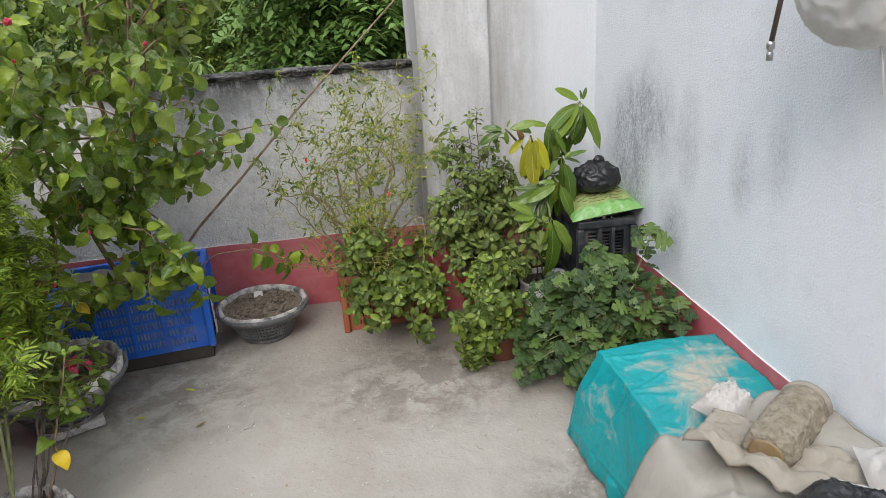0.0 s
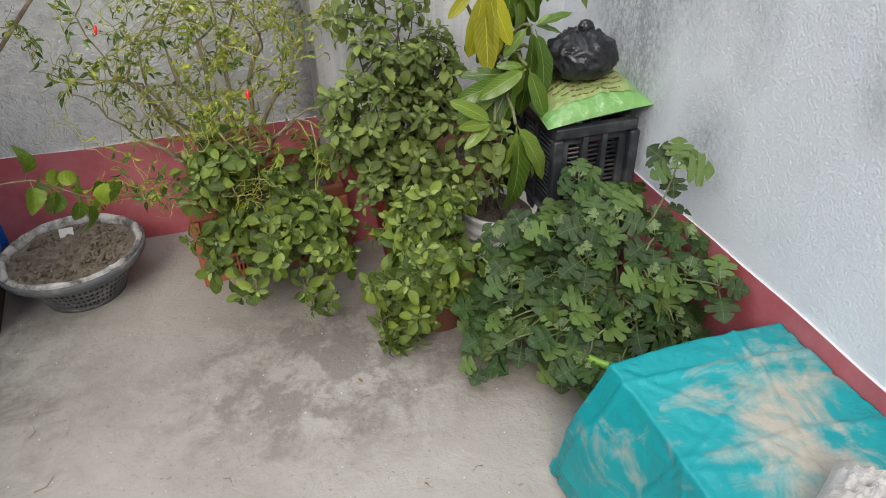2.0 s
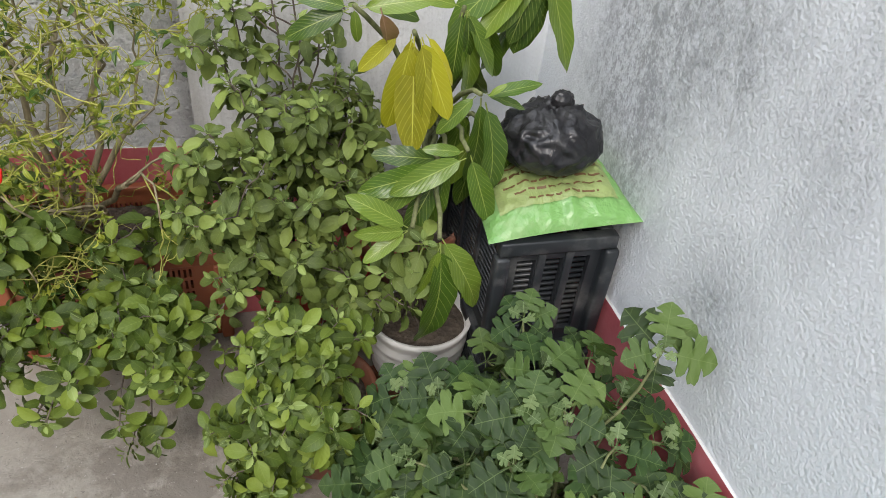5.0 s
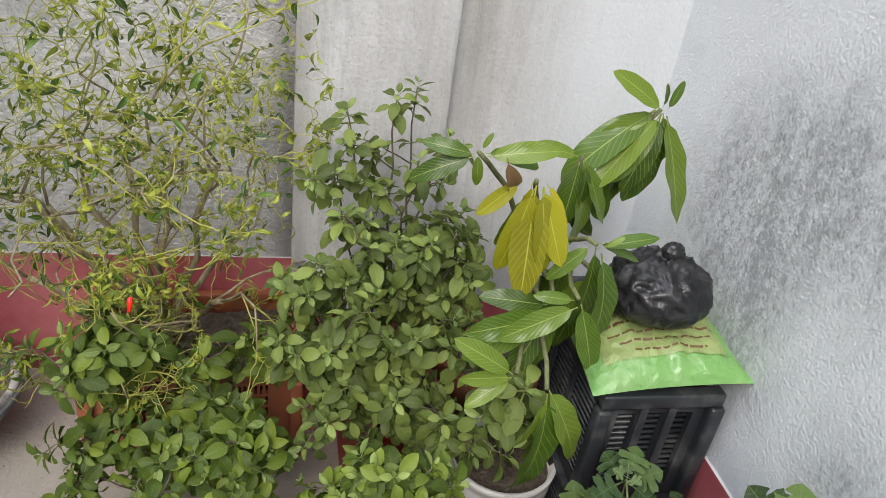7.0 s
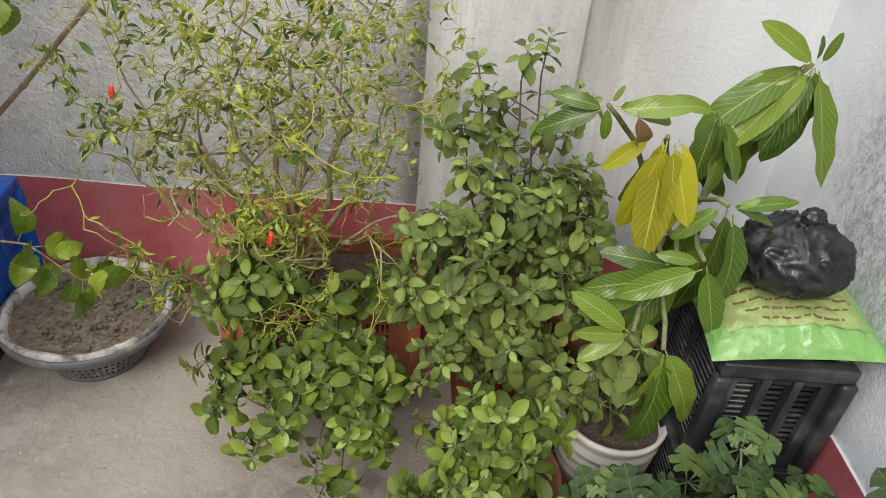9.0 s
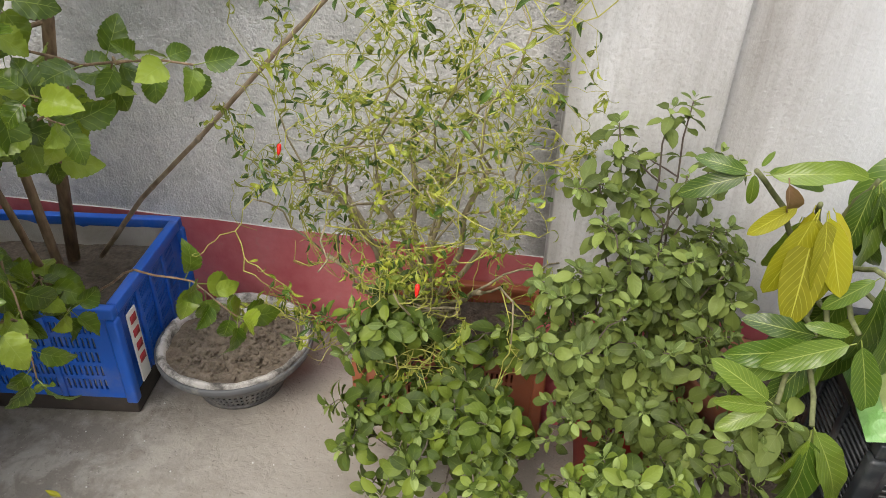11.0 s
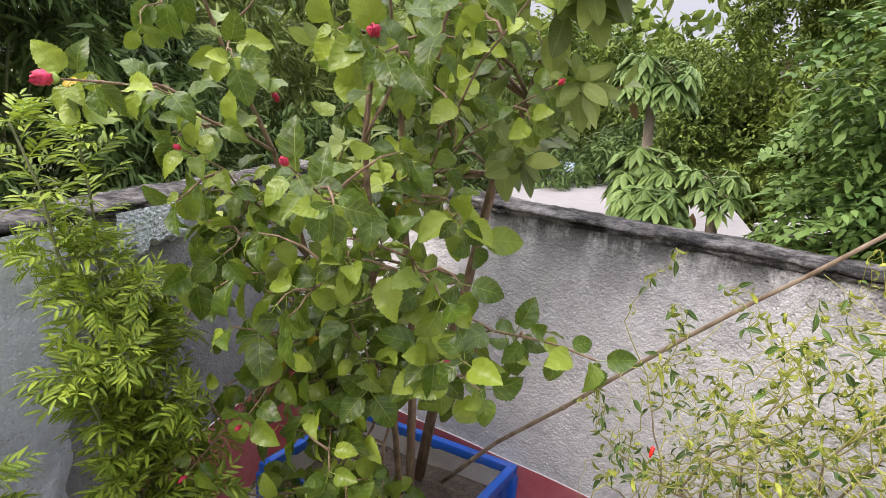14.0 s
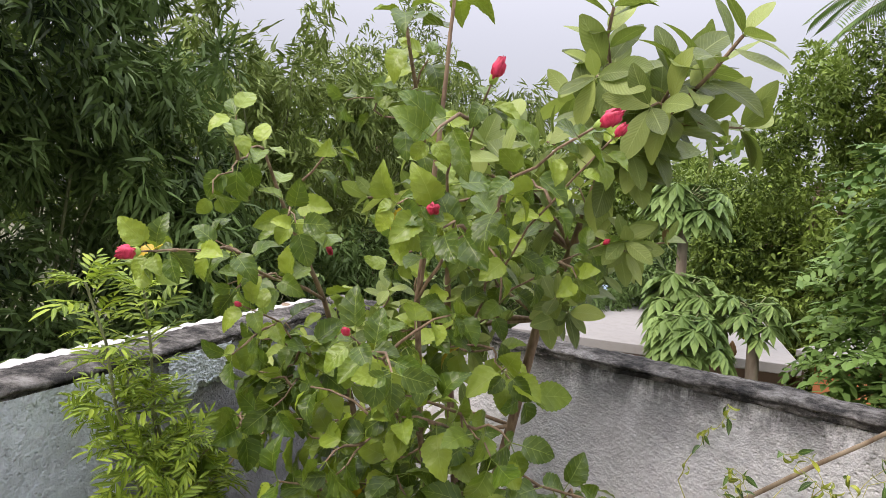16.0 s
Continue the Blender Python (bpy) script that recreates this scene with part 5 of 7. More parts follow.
    for start, tip, r, first, flower, side in high:
        shoot(start, tip, r, first, flower, side, -0.03, 0.86, 0.034)
    for start, tip, r, first, flower, side in low:
        shoot(start, tip, r, first, flower, side, -0.05, 1.05)
    # a long low shoot with a leafy end over the basket pot
    pts = P.curve(south[0] + Vector((0.05, 0, 0.03)), (-0.60, 3.44, 0.44), -0.10, 0.012, 12)
    P.twig(pts, 0.0035, 0.0018)
    P.spray(pts, 0.74, 0.014, 1.0, 0.3, False, 0.85, 4, 0.2)
    return P.close()


hibiscus()


def guava():
    P = Plant("guava_sapling", (-1.27, 3.80, 0.31), "young guava tree with paired oval ribbed leaves, leaning on the parapet", GUA, MSTEM, 8, 260, "tree")
    trunk = [Vector(p) for p in ((-1.27, 3.80, 0.27), (-1.22, 3.80, 0.62), (-1.15, 3.80, 0.93), (-1.065, 3.76, 1.24), (-0.96, 3.71, 1.43), (-0.88, 3.65, 1.58))]
    P.twig(trunk, 0.017, 0.009)
    limbs = [(trunk[5], (-0.75, 3.42, 1.90), 0.0), (trunk[5], (-0.51, 3.41, 1.82), 0.02), (trunk[5], (-0.62, 3.45, 1.78), 0.0), (trunk[5], (-0.71, 3.46, 1.64), 0.0), (trunk[4], (-0.73, 3.52, 1.45), -0.02), (trunk[4], (-1.31, 3.54, 1.70), -0.03),
             (trunk[4], (-1.46, 3.50, 1.52), -0.05), (trunk[3], (-1.62, 3.42, 1.10), 0.0), (trunk[3], (-1.66, 3.34, 1.02), -0.06), (trunk[2], (-1.43, 3.55, 0.70), -0.05), (trunk[3], (-0.88, 3.58, 1.30), -0.03),
             (trunk[3], (-1.20, 3.56, 1.40), 0.0), (trunk[1], (-1.55, 3.61, 0.64), -0.06), (trunk[4], (-1.02, 3.49, 1.62), 0.0), (trunk[2], (-1.66, 3.58, 0.84), -0.06), (trunk[3], (-1.34, 3.60, 1.20), 0.0)]
    for a, b, sag in limbs:
        pts = P.curve(a, b, sag, 0.015, 7)
        P.twig(pts, 0.006, 0.003)
        big = 1.25 if b[2] > 1.6 else 0.95
        P.spray(pts, 0.2, 0.034, big, 0.6, True, 0.85, 4, 0.0)
        for k in range(3):
            p = pts[3 + k]
            q = P.curve(p, p + Vector((P.r(-1, 1), P.r(-0.9, 0.3), P.r(-0.2, 0.8))).normalized() * P.r(0.08, 0.16), 0, 0.008, 4)
            P.twig(q, 0.0035, 0.002)
            P.spray(q, 0.3, 0.032, big * 0.85, 0.6, True, 0.8, 3, 0.0)
    return P.close()


guava()


def mango():
    P = Plant("mango_sapling", (0.48, 3.58, 0.30), "young mango tree with long glossy leaves, one cluster turning yellow", MAN, MGSTEM, 13, 200, "tree")
    base = Vector((0.48, 3.58, 0.29))
    mid = Vector((0.50, 3.52, 0.62))
    P.twig(P.curve(base, mid, 0, 0.01), 0.010, 0.008)

    def crown(at, yellow, fan):
        """Leaves round a shoot's tip: bearing across the wall face in degrees (0 to the east, 90 up) and length in metres."""
        p = Vector(at)
        P.twig(P.curve(mid, p, -0.03, 0.01), 0.006, 0.004)
        for k, (a, size) in enumerate(fan):
            a = radians(a + P.r(-4, 4))
            d = Vector((math.cos(a), P.r(-0.30, 0.02), math.sin(a) + 0.10))
            out = p + Vector(((0.035 if yellow else 0.010) * math.cos(a), P.r(-.02, .01), 0.006 * math.sin(a)))
            P.leaf(out, d, size * 1.08 / 0.162, Vector((P.r(-.4, .4), -0.85, 0.8)), MANY[k % 2] if yellow else None, P.r(-22, 22))

    crown((0.32, 3.40, 0.895), False, ((170, 0.085), (8, 0.115), (-6, 0.105), (-80, 0.06), (-158, 0.11), (60, 0.03)))
    crown((0.41, 3.36, 0.868), True, ((-101, 0.157), (-88, 0.185), (-80, 0.15), (-70, 0.135), (-60, 0.095), (-129, 0.085), (-94, 0.13)))
    crown((0.51, 3.43, 0.885), False, ((-80, 0.09), (-61, 0.125), (-95, 0.13), (-75, 0.17), (165, 0.08)))
    crown((0.65, 3.47, 0.965), False, ((152, 0.115), (95, 0.04), (-142, 0.20), (-146, 0.125), (-118, 0.14), (-126, 0.16), (-89, 0.165), (-76, 0.19), (-106, 0.15), (-98, 0.17), (-70, 0.12), (70, 0.05)))
    crown((0.52, 3.32, 0.778), False, ((-84, 0.175), (-72, 0.195), (7, 0.09), (-20, 0.075), (-132, 0.09), (40, 0.035)))
    crown((0.50, 3.29, 0.69), False, ((-157, 0.135), (-128, 0.13), (170, 0.07), (-70, 0.14)))
    crown((0.47, 3.31, 0.66), False, ((-168, 0.15), (-150, 0.17), (176, 0.12), (-100, 0.16), (-118, 0.14)))
    crown((0.55, 3.36, 0.70), False, ((-60, 0.12), (-95, 0.17), (-120, 0.15), (-80, 0.14)))
    crown((0.40, 3.24, 0.575), False, ((148, 0.12), (177, 0.09), (-150, 0.09)))
    crown((0.435, 3.19, 0.585), False, ((-85, 0.24), (-56, 0.185), (-110, 0.10)))
    # older leaves hanging behind the fresh ones
    for p in ((0.52, 3.44, 0.82), (0.60, 3.46, 0.86), (0.54, 3.40, 0.70), (0.44, 3.44, 0.80)):
        for k in range(3):
            P.leaf(Vector(p) + Vector((P.r(-.03, .03), 0.03, -0.01)), Vector((P.r(-.5, .4), P.r(-.1, .2), -1)), P.r(0.8, 1.1), Vector((P.r(-.5, .5), -0.9, 0.5)), None, P.r(-35, 35))
    e = P.close()
    dry = leaf_mesh("dry_blade", 0.07, 0.03, lance, L_DRY, 8, 1.0, 1.2, 0.02, 0.9, 0, 0.01)
    ob = part("dry_leaf", dry, None, e, "shrivelled brown leaf")
    ob.matrix_basis = Matrix.Translation(-e.matrix_basis.translation) @ leaf_pose((0.355, 3.36, 0.905), (0.25, -0.3, -1), Vector((0, -1, 0.2)))
    ob.matrix_parent_inverse = Matrix()
    return e


mango()


def chrysanthemum():
    P = Plant("chrysanthemum", (0.58, 2.87, 0.18), "dense chrysanthemum with lobed dull green leaves spilling over its pot", CHR, MGSTEM, 21, 300)
    base = Vector((0.58, 2.88, 0.18))
    tips = [(0.71, 2.92, 0.555), (0.58, 3.12, 0.45), (0.68, 3.04, 0.42), (0.56, 2.99, 0.46), (0.51, 3.05, 0.33), (0.39, 3.04, 0.16), (0.31, 3.06, 0.14), (0.30, 2.99, 0.12), (0.37, 2.93, 0.14), (0.43, 2.88, 0.15), (0.42, 2.96, 0.28), (0.50, 2.83, 0.26),
            (0.57, 2.78, 0.27), (0.66, 2.76, 0.25), (0.75, 2.75, 0.34), (0.74, 2.88, 0.38), (0.64, 2.86, 0.42), (0.49, 2.88, 0.39), (0.70, 2.96, 0.40), (0.46, 2.97, 0.41), (0.57, 2.91, 0.46), (0.70, 2.80, 0.35), (0.60, 2.80, 0.36), (0.52, 2.93, 0.44), (0.37, 3.10, 0.32), (0.33, 3.06, 0.24), (0.42, 3.05, 0.36), (0.44, 3.12, 0.27), (0.36, 3.00, 0.27), (0.31, 3.10, 0.17), (0.46, 3.04, 0.22), (0.34, 2.96, 0.18), (0.52, 2.73, 0.17), (0.60, 2.72, 0.18), (0.46, 2.78, 0.17), (0.66, 2.73, 0.22), (0.42, 2.84, 0.22)]
    under = [(x + P.r(-.06, .06), y + P.r(-.04, .06), z * P.r(0.55, 0.8)) for x, y, z in tips[1::2]]
    for k, t in enumerate(tips + under):
        b = base + Vector((P.r(-.06, .06), P.r(-.06, .06), 0))
        pts = P.curve(b, t, -0.06, 0.012, 7)
        P.twig(pts, 0.0036, 0.002)
        P.spray(pts, 0.66, 0.055, 0.85, 0.35, False, 0.95, 0, 0.15)
        # a rosette at the tip, small leaves within large ones
        n = Vector((P.r(-.45, .35), P.r(-0.8, -.1), P.r(0.7, 1))).normalized()
        o = n.orthogonal().normalized()
        for j in range(9 if k < len(tips) else 6):
            a = 2.4 * j + P.r(-.25, .25)
            q = o * math.cos(a) + n.cross(o) * math.sin(a)
            inner = j > 5
            P.leaf(pts[-1] + n * (0.010 if inner else -0.004 * j), q + n * (P.r(0.7, 1.2) if inner else P.r(-0.15, 0.35)), P.r(0.32, 0.5) if inner else P.r(0.78, 1.12), n, CHN if inner else None, P.r(-12, 12))
    return P.close()


chrysanthemum()


def basil(name, at, tips, label, leaves, seed, size, limit=260, gap=0.020, first=0.28, twigs=4, full=True):
    P = Plant(name, at, label, leaves, MPURPLE, seed, limit)
    base = Vector(at)
    tips = tips + [(x + P.r(-.06, .06), y + P.r(-.04, .06), z + P.r(-.08, .04)) for k, (x, y, z) in enumerate(tips) if full and k % 3]

    def head(p, d):
        """Small crossed leaves at a shoot's tip, larger ones hanging under them."""
        d = (d.normalized() + Vector((P.r(-.5, .5), P.r(-.7, .3), P.r(0.2, 1.0)))).normalized()
        o = d.orthogonal().normalized()
        turn = P.r(0, 6.28)
        for ring, (n, s, up, back) in enumerate(((2, 0.30, 1.3, -0.006), (2, 0.55, 0.5, 0.0), (3, 0.92, 0.05, 0.010), (3, 1.1, -0.35, 0.026))):
            for k in range(n):
                a = turn + ring * 0.8 + 6.283 * k / n + P.r(-.2, .2)
                q = o * math.cos(a) + d.cross(o) * math.sin(a)
                P.leaf(p - d * back, q + d * up, size * s * P.r(0.75, 1.3), d, TUN if ring < 2 else None, P.r(-18, 18))

    for t in tips:
        b = base + Vector((P.r(-.05, .05), P.r(-.05, .05), 0))
        pts = P.curve(b, t, -0.04, 0.014, 8)
        P.twig(pts, 0.0034, 0.0014)
        P.spray(pts, max(first, 0.5), gap * 1.7, size, 0.35, True, 0.8, 0, 0.25)
        head(pts[-1], pts[-1] - pts[-2])
        for k in range(twigs):
            p = pts[4 + (k * 2 + P.rng.randrange(2)) % 4]
            out = ((p - base).normalized() * 0.5 + Vector((P.r(-1, 1), P.r(-1, 0.6), P.r(-0.3, 0.7)))).normalized()
            q = P.curve(p, p + out * P.r(0.05, 0.11), -0.008, 0.008, 4)
            P.twig(q, 0.0018, 0.001)
            P.spray(q, 0.5, gap * 1.2, size * 0.95, 0.4, True, 0.8, 0, 0.25)
            head(q[-1], q[-1] - q[-2])
    return P.close(5)


# basil trailing over the orange crate
basil("basil", (-0.14, 3.66, 0.20), [(-0.30, 3.42, 0.45), (-0.27, 3.40, 0.50), (-0.13, 3.46, 0.42), (0.01, 3.46, 0.42), (-0.32, 3.36, 0.30), (-0.22, 3.30, 0.28), (-0.10, 3.30, 0.30), (0.02, 3.34, 0.30), (-0.34, 3.30, 0.25), (-0.24, 3.22, 0.22),
      (-0.12, 3.20, 0.21), (0.00, 3.24, 0.23), (-0.30, 3.46, 0.54), (-0.33, 3.44, 0.40), (-0.06, 3.22, 0.29), (-0.18, 3.21, 0.29)],
      "bushy basil with small oval leaves trailing over an orange crate", TUL, 31, 1.05, 260, 0.02, 0.28, 2, True)
# the big bush in the red pot
basil("basil", (0.25, 3.555, 0.24), [(0.02, 3.44, 0.62), (0.08, 3.40, 0.68), (0.16, 3.40, 0.72), (0.24, 3.40, 0.72), (0.32, 3.40, 0.70), (0.36, 3.44, 0.66), (0.36, 3.42, 0.58), (0.06, 3.36, 0.54), (0.14, 3.32, 0.58), (0.24, 3.30, 0.60), (0.31, 3.33, 0.56),
      (0.10, 3.32, 0.44), (0.20, 3.28, 0.46), (0.30, 3.28, 0.44), (0.33, 3.34, 0.42), (0.06, 3.36, 0.40), (0.18, 3.34, 0.34), (0.30, 3.30, 0.34), (0.12, 3.46, 0.74), (0.30, 3.46, 0.76), (0.02, 3.40, 0.50)],
      "large grey-green basil bush growing out of a red pot", TUG, 32, 1.0, 260, 0.02, 0.28, 3)
# tall thin shoots behind
basil("basil", (0.22, 3.60, 0.24), [(0.12, 3.54, 0.90), (0.20, 3.52, 0.94), (0.235, 3.54, 0.95), (0.30, 3.54, 0.86), (0.24, 3.48, 0.84), (0.10, 3.50, 0.80)],
      "tall sparse basil shoots against a limewashed pillar", TUG, 33, 0.95, 160, 0.032, 0.5, 2, False)
# trailing bush on the floor
basil("basil", (0.24, 3.24, 0.17), [(0.09, 3.18, 0.34), (0.15, 3.16, 0.40), (0.19, 3.14, 0.40), (0.24, 3.16, 0.38), (0.07, 3.12, 0.24), (0.13, 3.08, 0.27), (0.19, 3.06, 0.28), (0.22, 3.08, 0.28), (0.07, 3.19, 0.13), (0.12, 3.13, 0.12), (0.18, 3.09, 0.12), (0.21, 3.11, 0.15),
      (0.05, 3.16, 0.20), (0.08, 3.15, 0.06), (0.13, 3.08, 0.05), (0.17, 3.10, 0.36), (0.20, 3.10, 0.20)],
      "basil trailing low over the floor from a clay pot", TUL, 34, 0.98, 260, 0.02, 0.28, 3)
# in the white pot
basil("basil", (0.455, 3.35, 0.24), [(0.38, 3.26, 0.53), (0.42, 3.23, 0.55), (0.36, 3.25, 0.47), (0.40, 3.23, 0.49)],
      "grey-leaved basil in a ribbed white pot", TUG, 35, 1.25, 160, 0.03, 0.7, 1, False)


def chilli():
    P = Plant("chilli_plant", (-0.25, 3.76, 0.20), "sickly chilli plant with crooked twigs and curled yellow-green leaves", CHI, MTWIG, 41, 300)
    rng, fine = P.rng, []

    def grow(p, d, L, r, depth):
        """A crooked shoot: it turns at every joint, forks, and carries curled leaves near its end."""
        pts = [p]
        for k in range(6):
            d = (d + Vector((P.r(-.75, .75), P.r(-.75, .75), P.r(-.65, .68)))).normalized()
            if pts[-1].z > 1.20:
                d.z = -abs(d.z) * 0.5
            q = pts[-1] + d * (L / 6)
            if q.y > 3.92:
                q.y, d.y = 3.92, -abs(d.y)
            if q.y < 3.40:
                q.y, d.y = 3.40, abs(d.y)
            if q.x > 0.10:
                q.x, d.x = 0.10, -abs(d.x)
            if q.x < -0.70:
                q.x, d.x = -0.70, abs(d.x)
            if q.z < 0.34:
                q.z, d.z = 0.34, abs(d.z)
            pts.append(q)
        (P.runs if depth < 2 else fine).append((pts, r * (0.8 if depth < 2 else 0.66), r * 0.42))
        if depth >= 3:
            bare = P.r(0, 1) < (0.75 if pts[-1].z < 0.62 else 0.30)
            for q in pts[1:] + pts[-2:]:
                if not bare:
                    green = P.r(0, 1) < (0.40 if q.x < -0.42 else 0.24)
                    P.leaf(q, Vector((P.r(-1, 1), P.r(-1, 1), P.r(-1.2, .5))), P.r(0.5, 0.95), None, rng.choice(CHD) if green else None, P.r(-90, 90))
        if depth < 4:
            for k in range(3 if depth < 3 else 1):
                s = pts[2 + rng.randrange(5)]
                n = (d + Vector((P.r(-1, 1), P.r(-1, 1), P.r(-.6, .7))) * 0.95).normalized()
                grow(s, n, L * P.r(0.55, 0.85), r * 0.66, depth + 1)

    base = Vector((-0.25, 3.76, 0.2))
    for tip in ((-0.58, 3.66, 0.95), (-0.44, 3.62, 1.08), (-0.30, 3.64, 1.14), (-0.14, 3.66, 1.18), (0.0, 3.66, 1.14), (0.04, 3.62, 0.84), (-0.66, 3.58, 0.70), (-0.52, 3.50, 0.62), (-0.20, 3.50, 0.90), (-0.38, 3.52, 0.82), (-0.40, 3.40, 0.46), (-0.06, 3.40, 0.62),
                (-0.56, 3.44, 0.42), (-0.16, 3.34, 0.62), (-0.30, 3.36, 0.56), (0.02, 3.44, 0.70), (-0.66, 3.66, 0.98)):
        pts = P.curve(base + Vector((P.r(-.03, .03), P.r(-.03, .03), 0)), Vector(tip) * 0.55 + base * 0.45, -0.02, 0.025, 6)
        P.twig(pts, 0.0085, 0.0056)
        d = (Vector(tip) - base).normalized()
        for k in range(2):
            grow(pts[-1 - k], (d + Vector((P.r(-.4, .4), P.r(-.4, .4), P.r(-.2, .3)))).normalized(), (Vector(tip) - pts[-1]).length * 0.85, 0.0040, 1)
    tagged(part("twig", tubes(fine, 4), MYTWIG, P.e), "fine yellow-green twigs", kind="stuff")
    e = P.close(5)
    for p in ((-0.168, 3.205, 0.745), (-0.461, 3.428, 0.85)):
        bm = lathe([(0.001, 0.0), (0.0036, 0.002), (0.004, 0.008), (0.003, 0.016), (0.001, 0.021)], 10)
        bmesh.ops.transform(bm, matrix=pose(*p, 160, 15, 30), verts=bm.verts)
        part("chilli", bm, M_CHILLI, e, "ripe red chilli")
    return e


chilli()


def marigold(at, tips, seed, label):
    P = Plant("marigold", at, label, MAR, MGSTEM, seed, 240)
    for t in tips:
        pts = P.curve(Vector(at) + Vector((P.r(-.03, .03), P.r(-.03, .03), 0)), t, -0.03, 0.02, 9)
        P.twig(pts, 0.006, 0.0022)
        P.spray(pts, 0.40, 0.026, 0.86, 0.75, True, 0.9, 8, 0.0)
        for k in range(4):
            p = pts[4 + k]
            q = P.curve(p, p + Vector((P.r(-1, 1), P.r(-1, 1), P.r(-0.1, 0.9))).normalized() * P.r(0.06, 0.12), 0, 0.01, 4)
            P.twig(q, 0.003, 0.0015)
            P.spray(q, 0.3, 0.030, 0.80, 0.75, True, 0.8, 5, 0.0)
    return P.close()


marigold((-1.42, 3.10, 0.20), [(-1.38, 2.765, 1.33), (-1.38, 2.872, 1.31), (-1.39, 2.90, 1.10), (-1.39, 3.00, 0.98), (-1.36, 2.84, 0.86), (-1.36, 3.04, 0.70), (-1.34, 2.90, 0.62)], 51, "tall feathery marigold plant leaning out of a large basket pot")
marigold((-1.27, 2.38, 0.16), [(-1.32, 2.58, 0.94), (-1.30, 2.66, 0.76)], 52, "smaller feathery marigold plant in a basket pot")


def pot_shoot():
    """A young shoot in the front pot, with a closed bud and one yellow leaf."""
    P = Plant("hibiscus_seedling", (-1.22, 2.46, 0.16), "small hibiscus shoot with a green bud and a yellow leaf", HIB, MSTEM, 57, 40, "plant")
    pts = P.curve((-1.22, 2.46, 0.15), (-1.13, 2.60, 0.54), 0, 0.012, 7)
    P.twig(pts, 0.004, 0.002)
    P.spray(pts, 0.45, 0.034, 0.85, 0.5, False, 0.8, 3, 0.1)
    P.leaf(pts[3], Vector((0.5, -0.7, -0.4)), 1.2, None, HIY)
    bm = lathe([(0.001, 0.0), (0.005, 0.003), (0.006, 0.010), (0.004, 0.018), (0.001, 0.022)], 10)
    bmesh.ops.transform(bm, matrix=Matrix.Translation(pts[-1]), verts=bm.verts)
    part("bud", bm, M_SEPAL, P.e, "closed green bud")
    return P.close()


pot_shoot()
# leafy shoots nodding out of the same pot
basil("basil", (-1.24, 2.46, 0.16), [(-1.14, 2.80, 0.48), (-1.24, 2.92, 0.52), (-1.29, 2.98, 0.48), (-1.14, 2.82, 0.38), (-1.22, 2.74, 0.56), (-1.28, 2.86, 0.44)],
      "basil with oval yellow-tipped leaves leaning out of a basket pot", TUL, 36, 1.2, 160, 0.030, 0.45, 1, False)

# ---------------------------------------------------------------- loose things


def pillow(name, at, size, turn, material, label, category, seed=0, n=40, ridge=0.006, tilt=(0, 0)):
    """A filled bag: flat seams, bulging middle, creased."""
    L, D, Hh = size
    e = empty(name, at, label, category, turn=turn)
    m = e.matrix_basis @ pose(0, 0, 0, *tilt)

    def top(u, v):
        x, y = (u - 0.5) * 2, (v - 0.5) * 2
        fat = max(0.0, (1 - abs(x) ** 3.0) * (1 - abs(y) ** 2.2)) ** 0.68
        px = x * L / 2 * (1 - 0.05 * (1 - abs(y) ** 2) * abs(x))
        py = y * D / 2 * (1 - 0.05 * (1 - abs(x) ** 2) * abs(y))
        w = ridge * (abs(wob(x * 4 + seed, y * 4, 1)) + 0.5 * abs(wob(x * 9, y * 9 + seed, 2)))
        return px, py, Hh * (0.32 + 0.68 * fat) + w * fat * 2

    def low(u, v):
        x, y, z = top(1 - u, v)
        return x, y, Hh * 0.32 - (z - Hh * 0.32) * 0.45
    a = grid_mesh(n, n, top)
    b = grid_mesh(n, n, low)
    bmesh.ops.transform(a, matrix=m, verts=a.verts)
    bmesh.ops.transform(b, matrix=m, verts=b.verts)
    part("upper_film", a, material, e)
    part("lower_film", b, material, e)
    return e, m, top


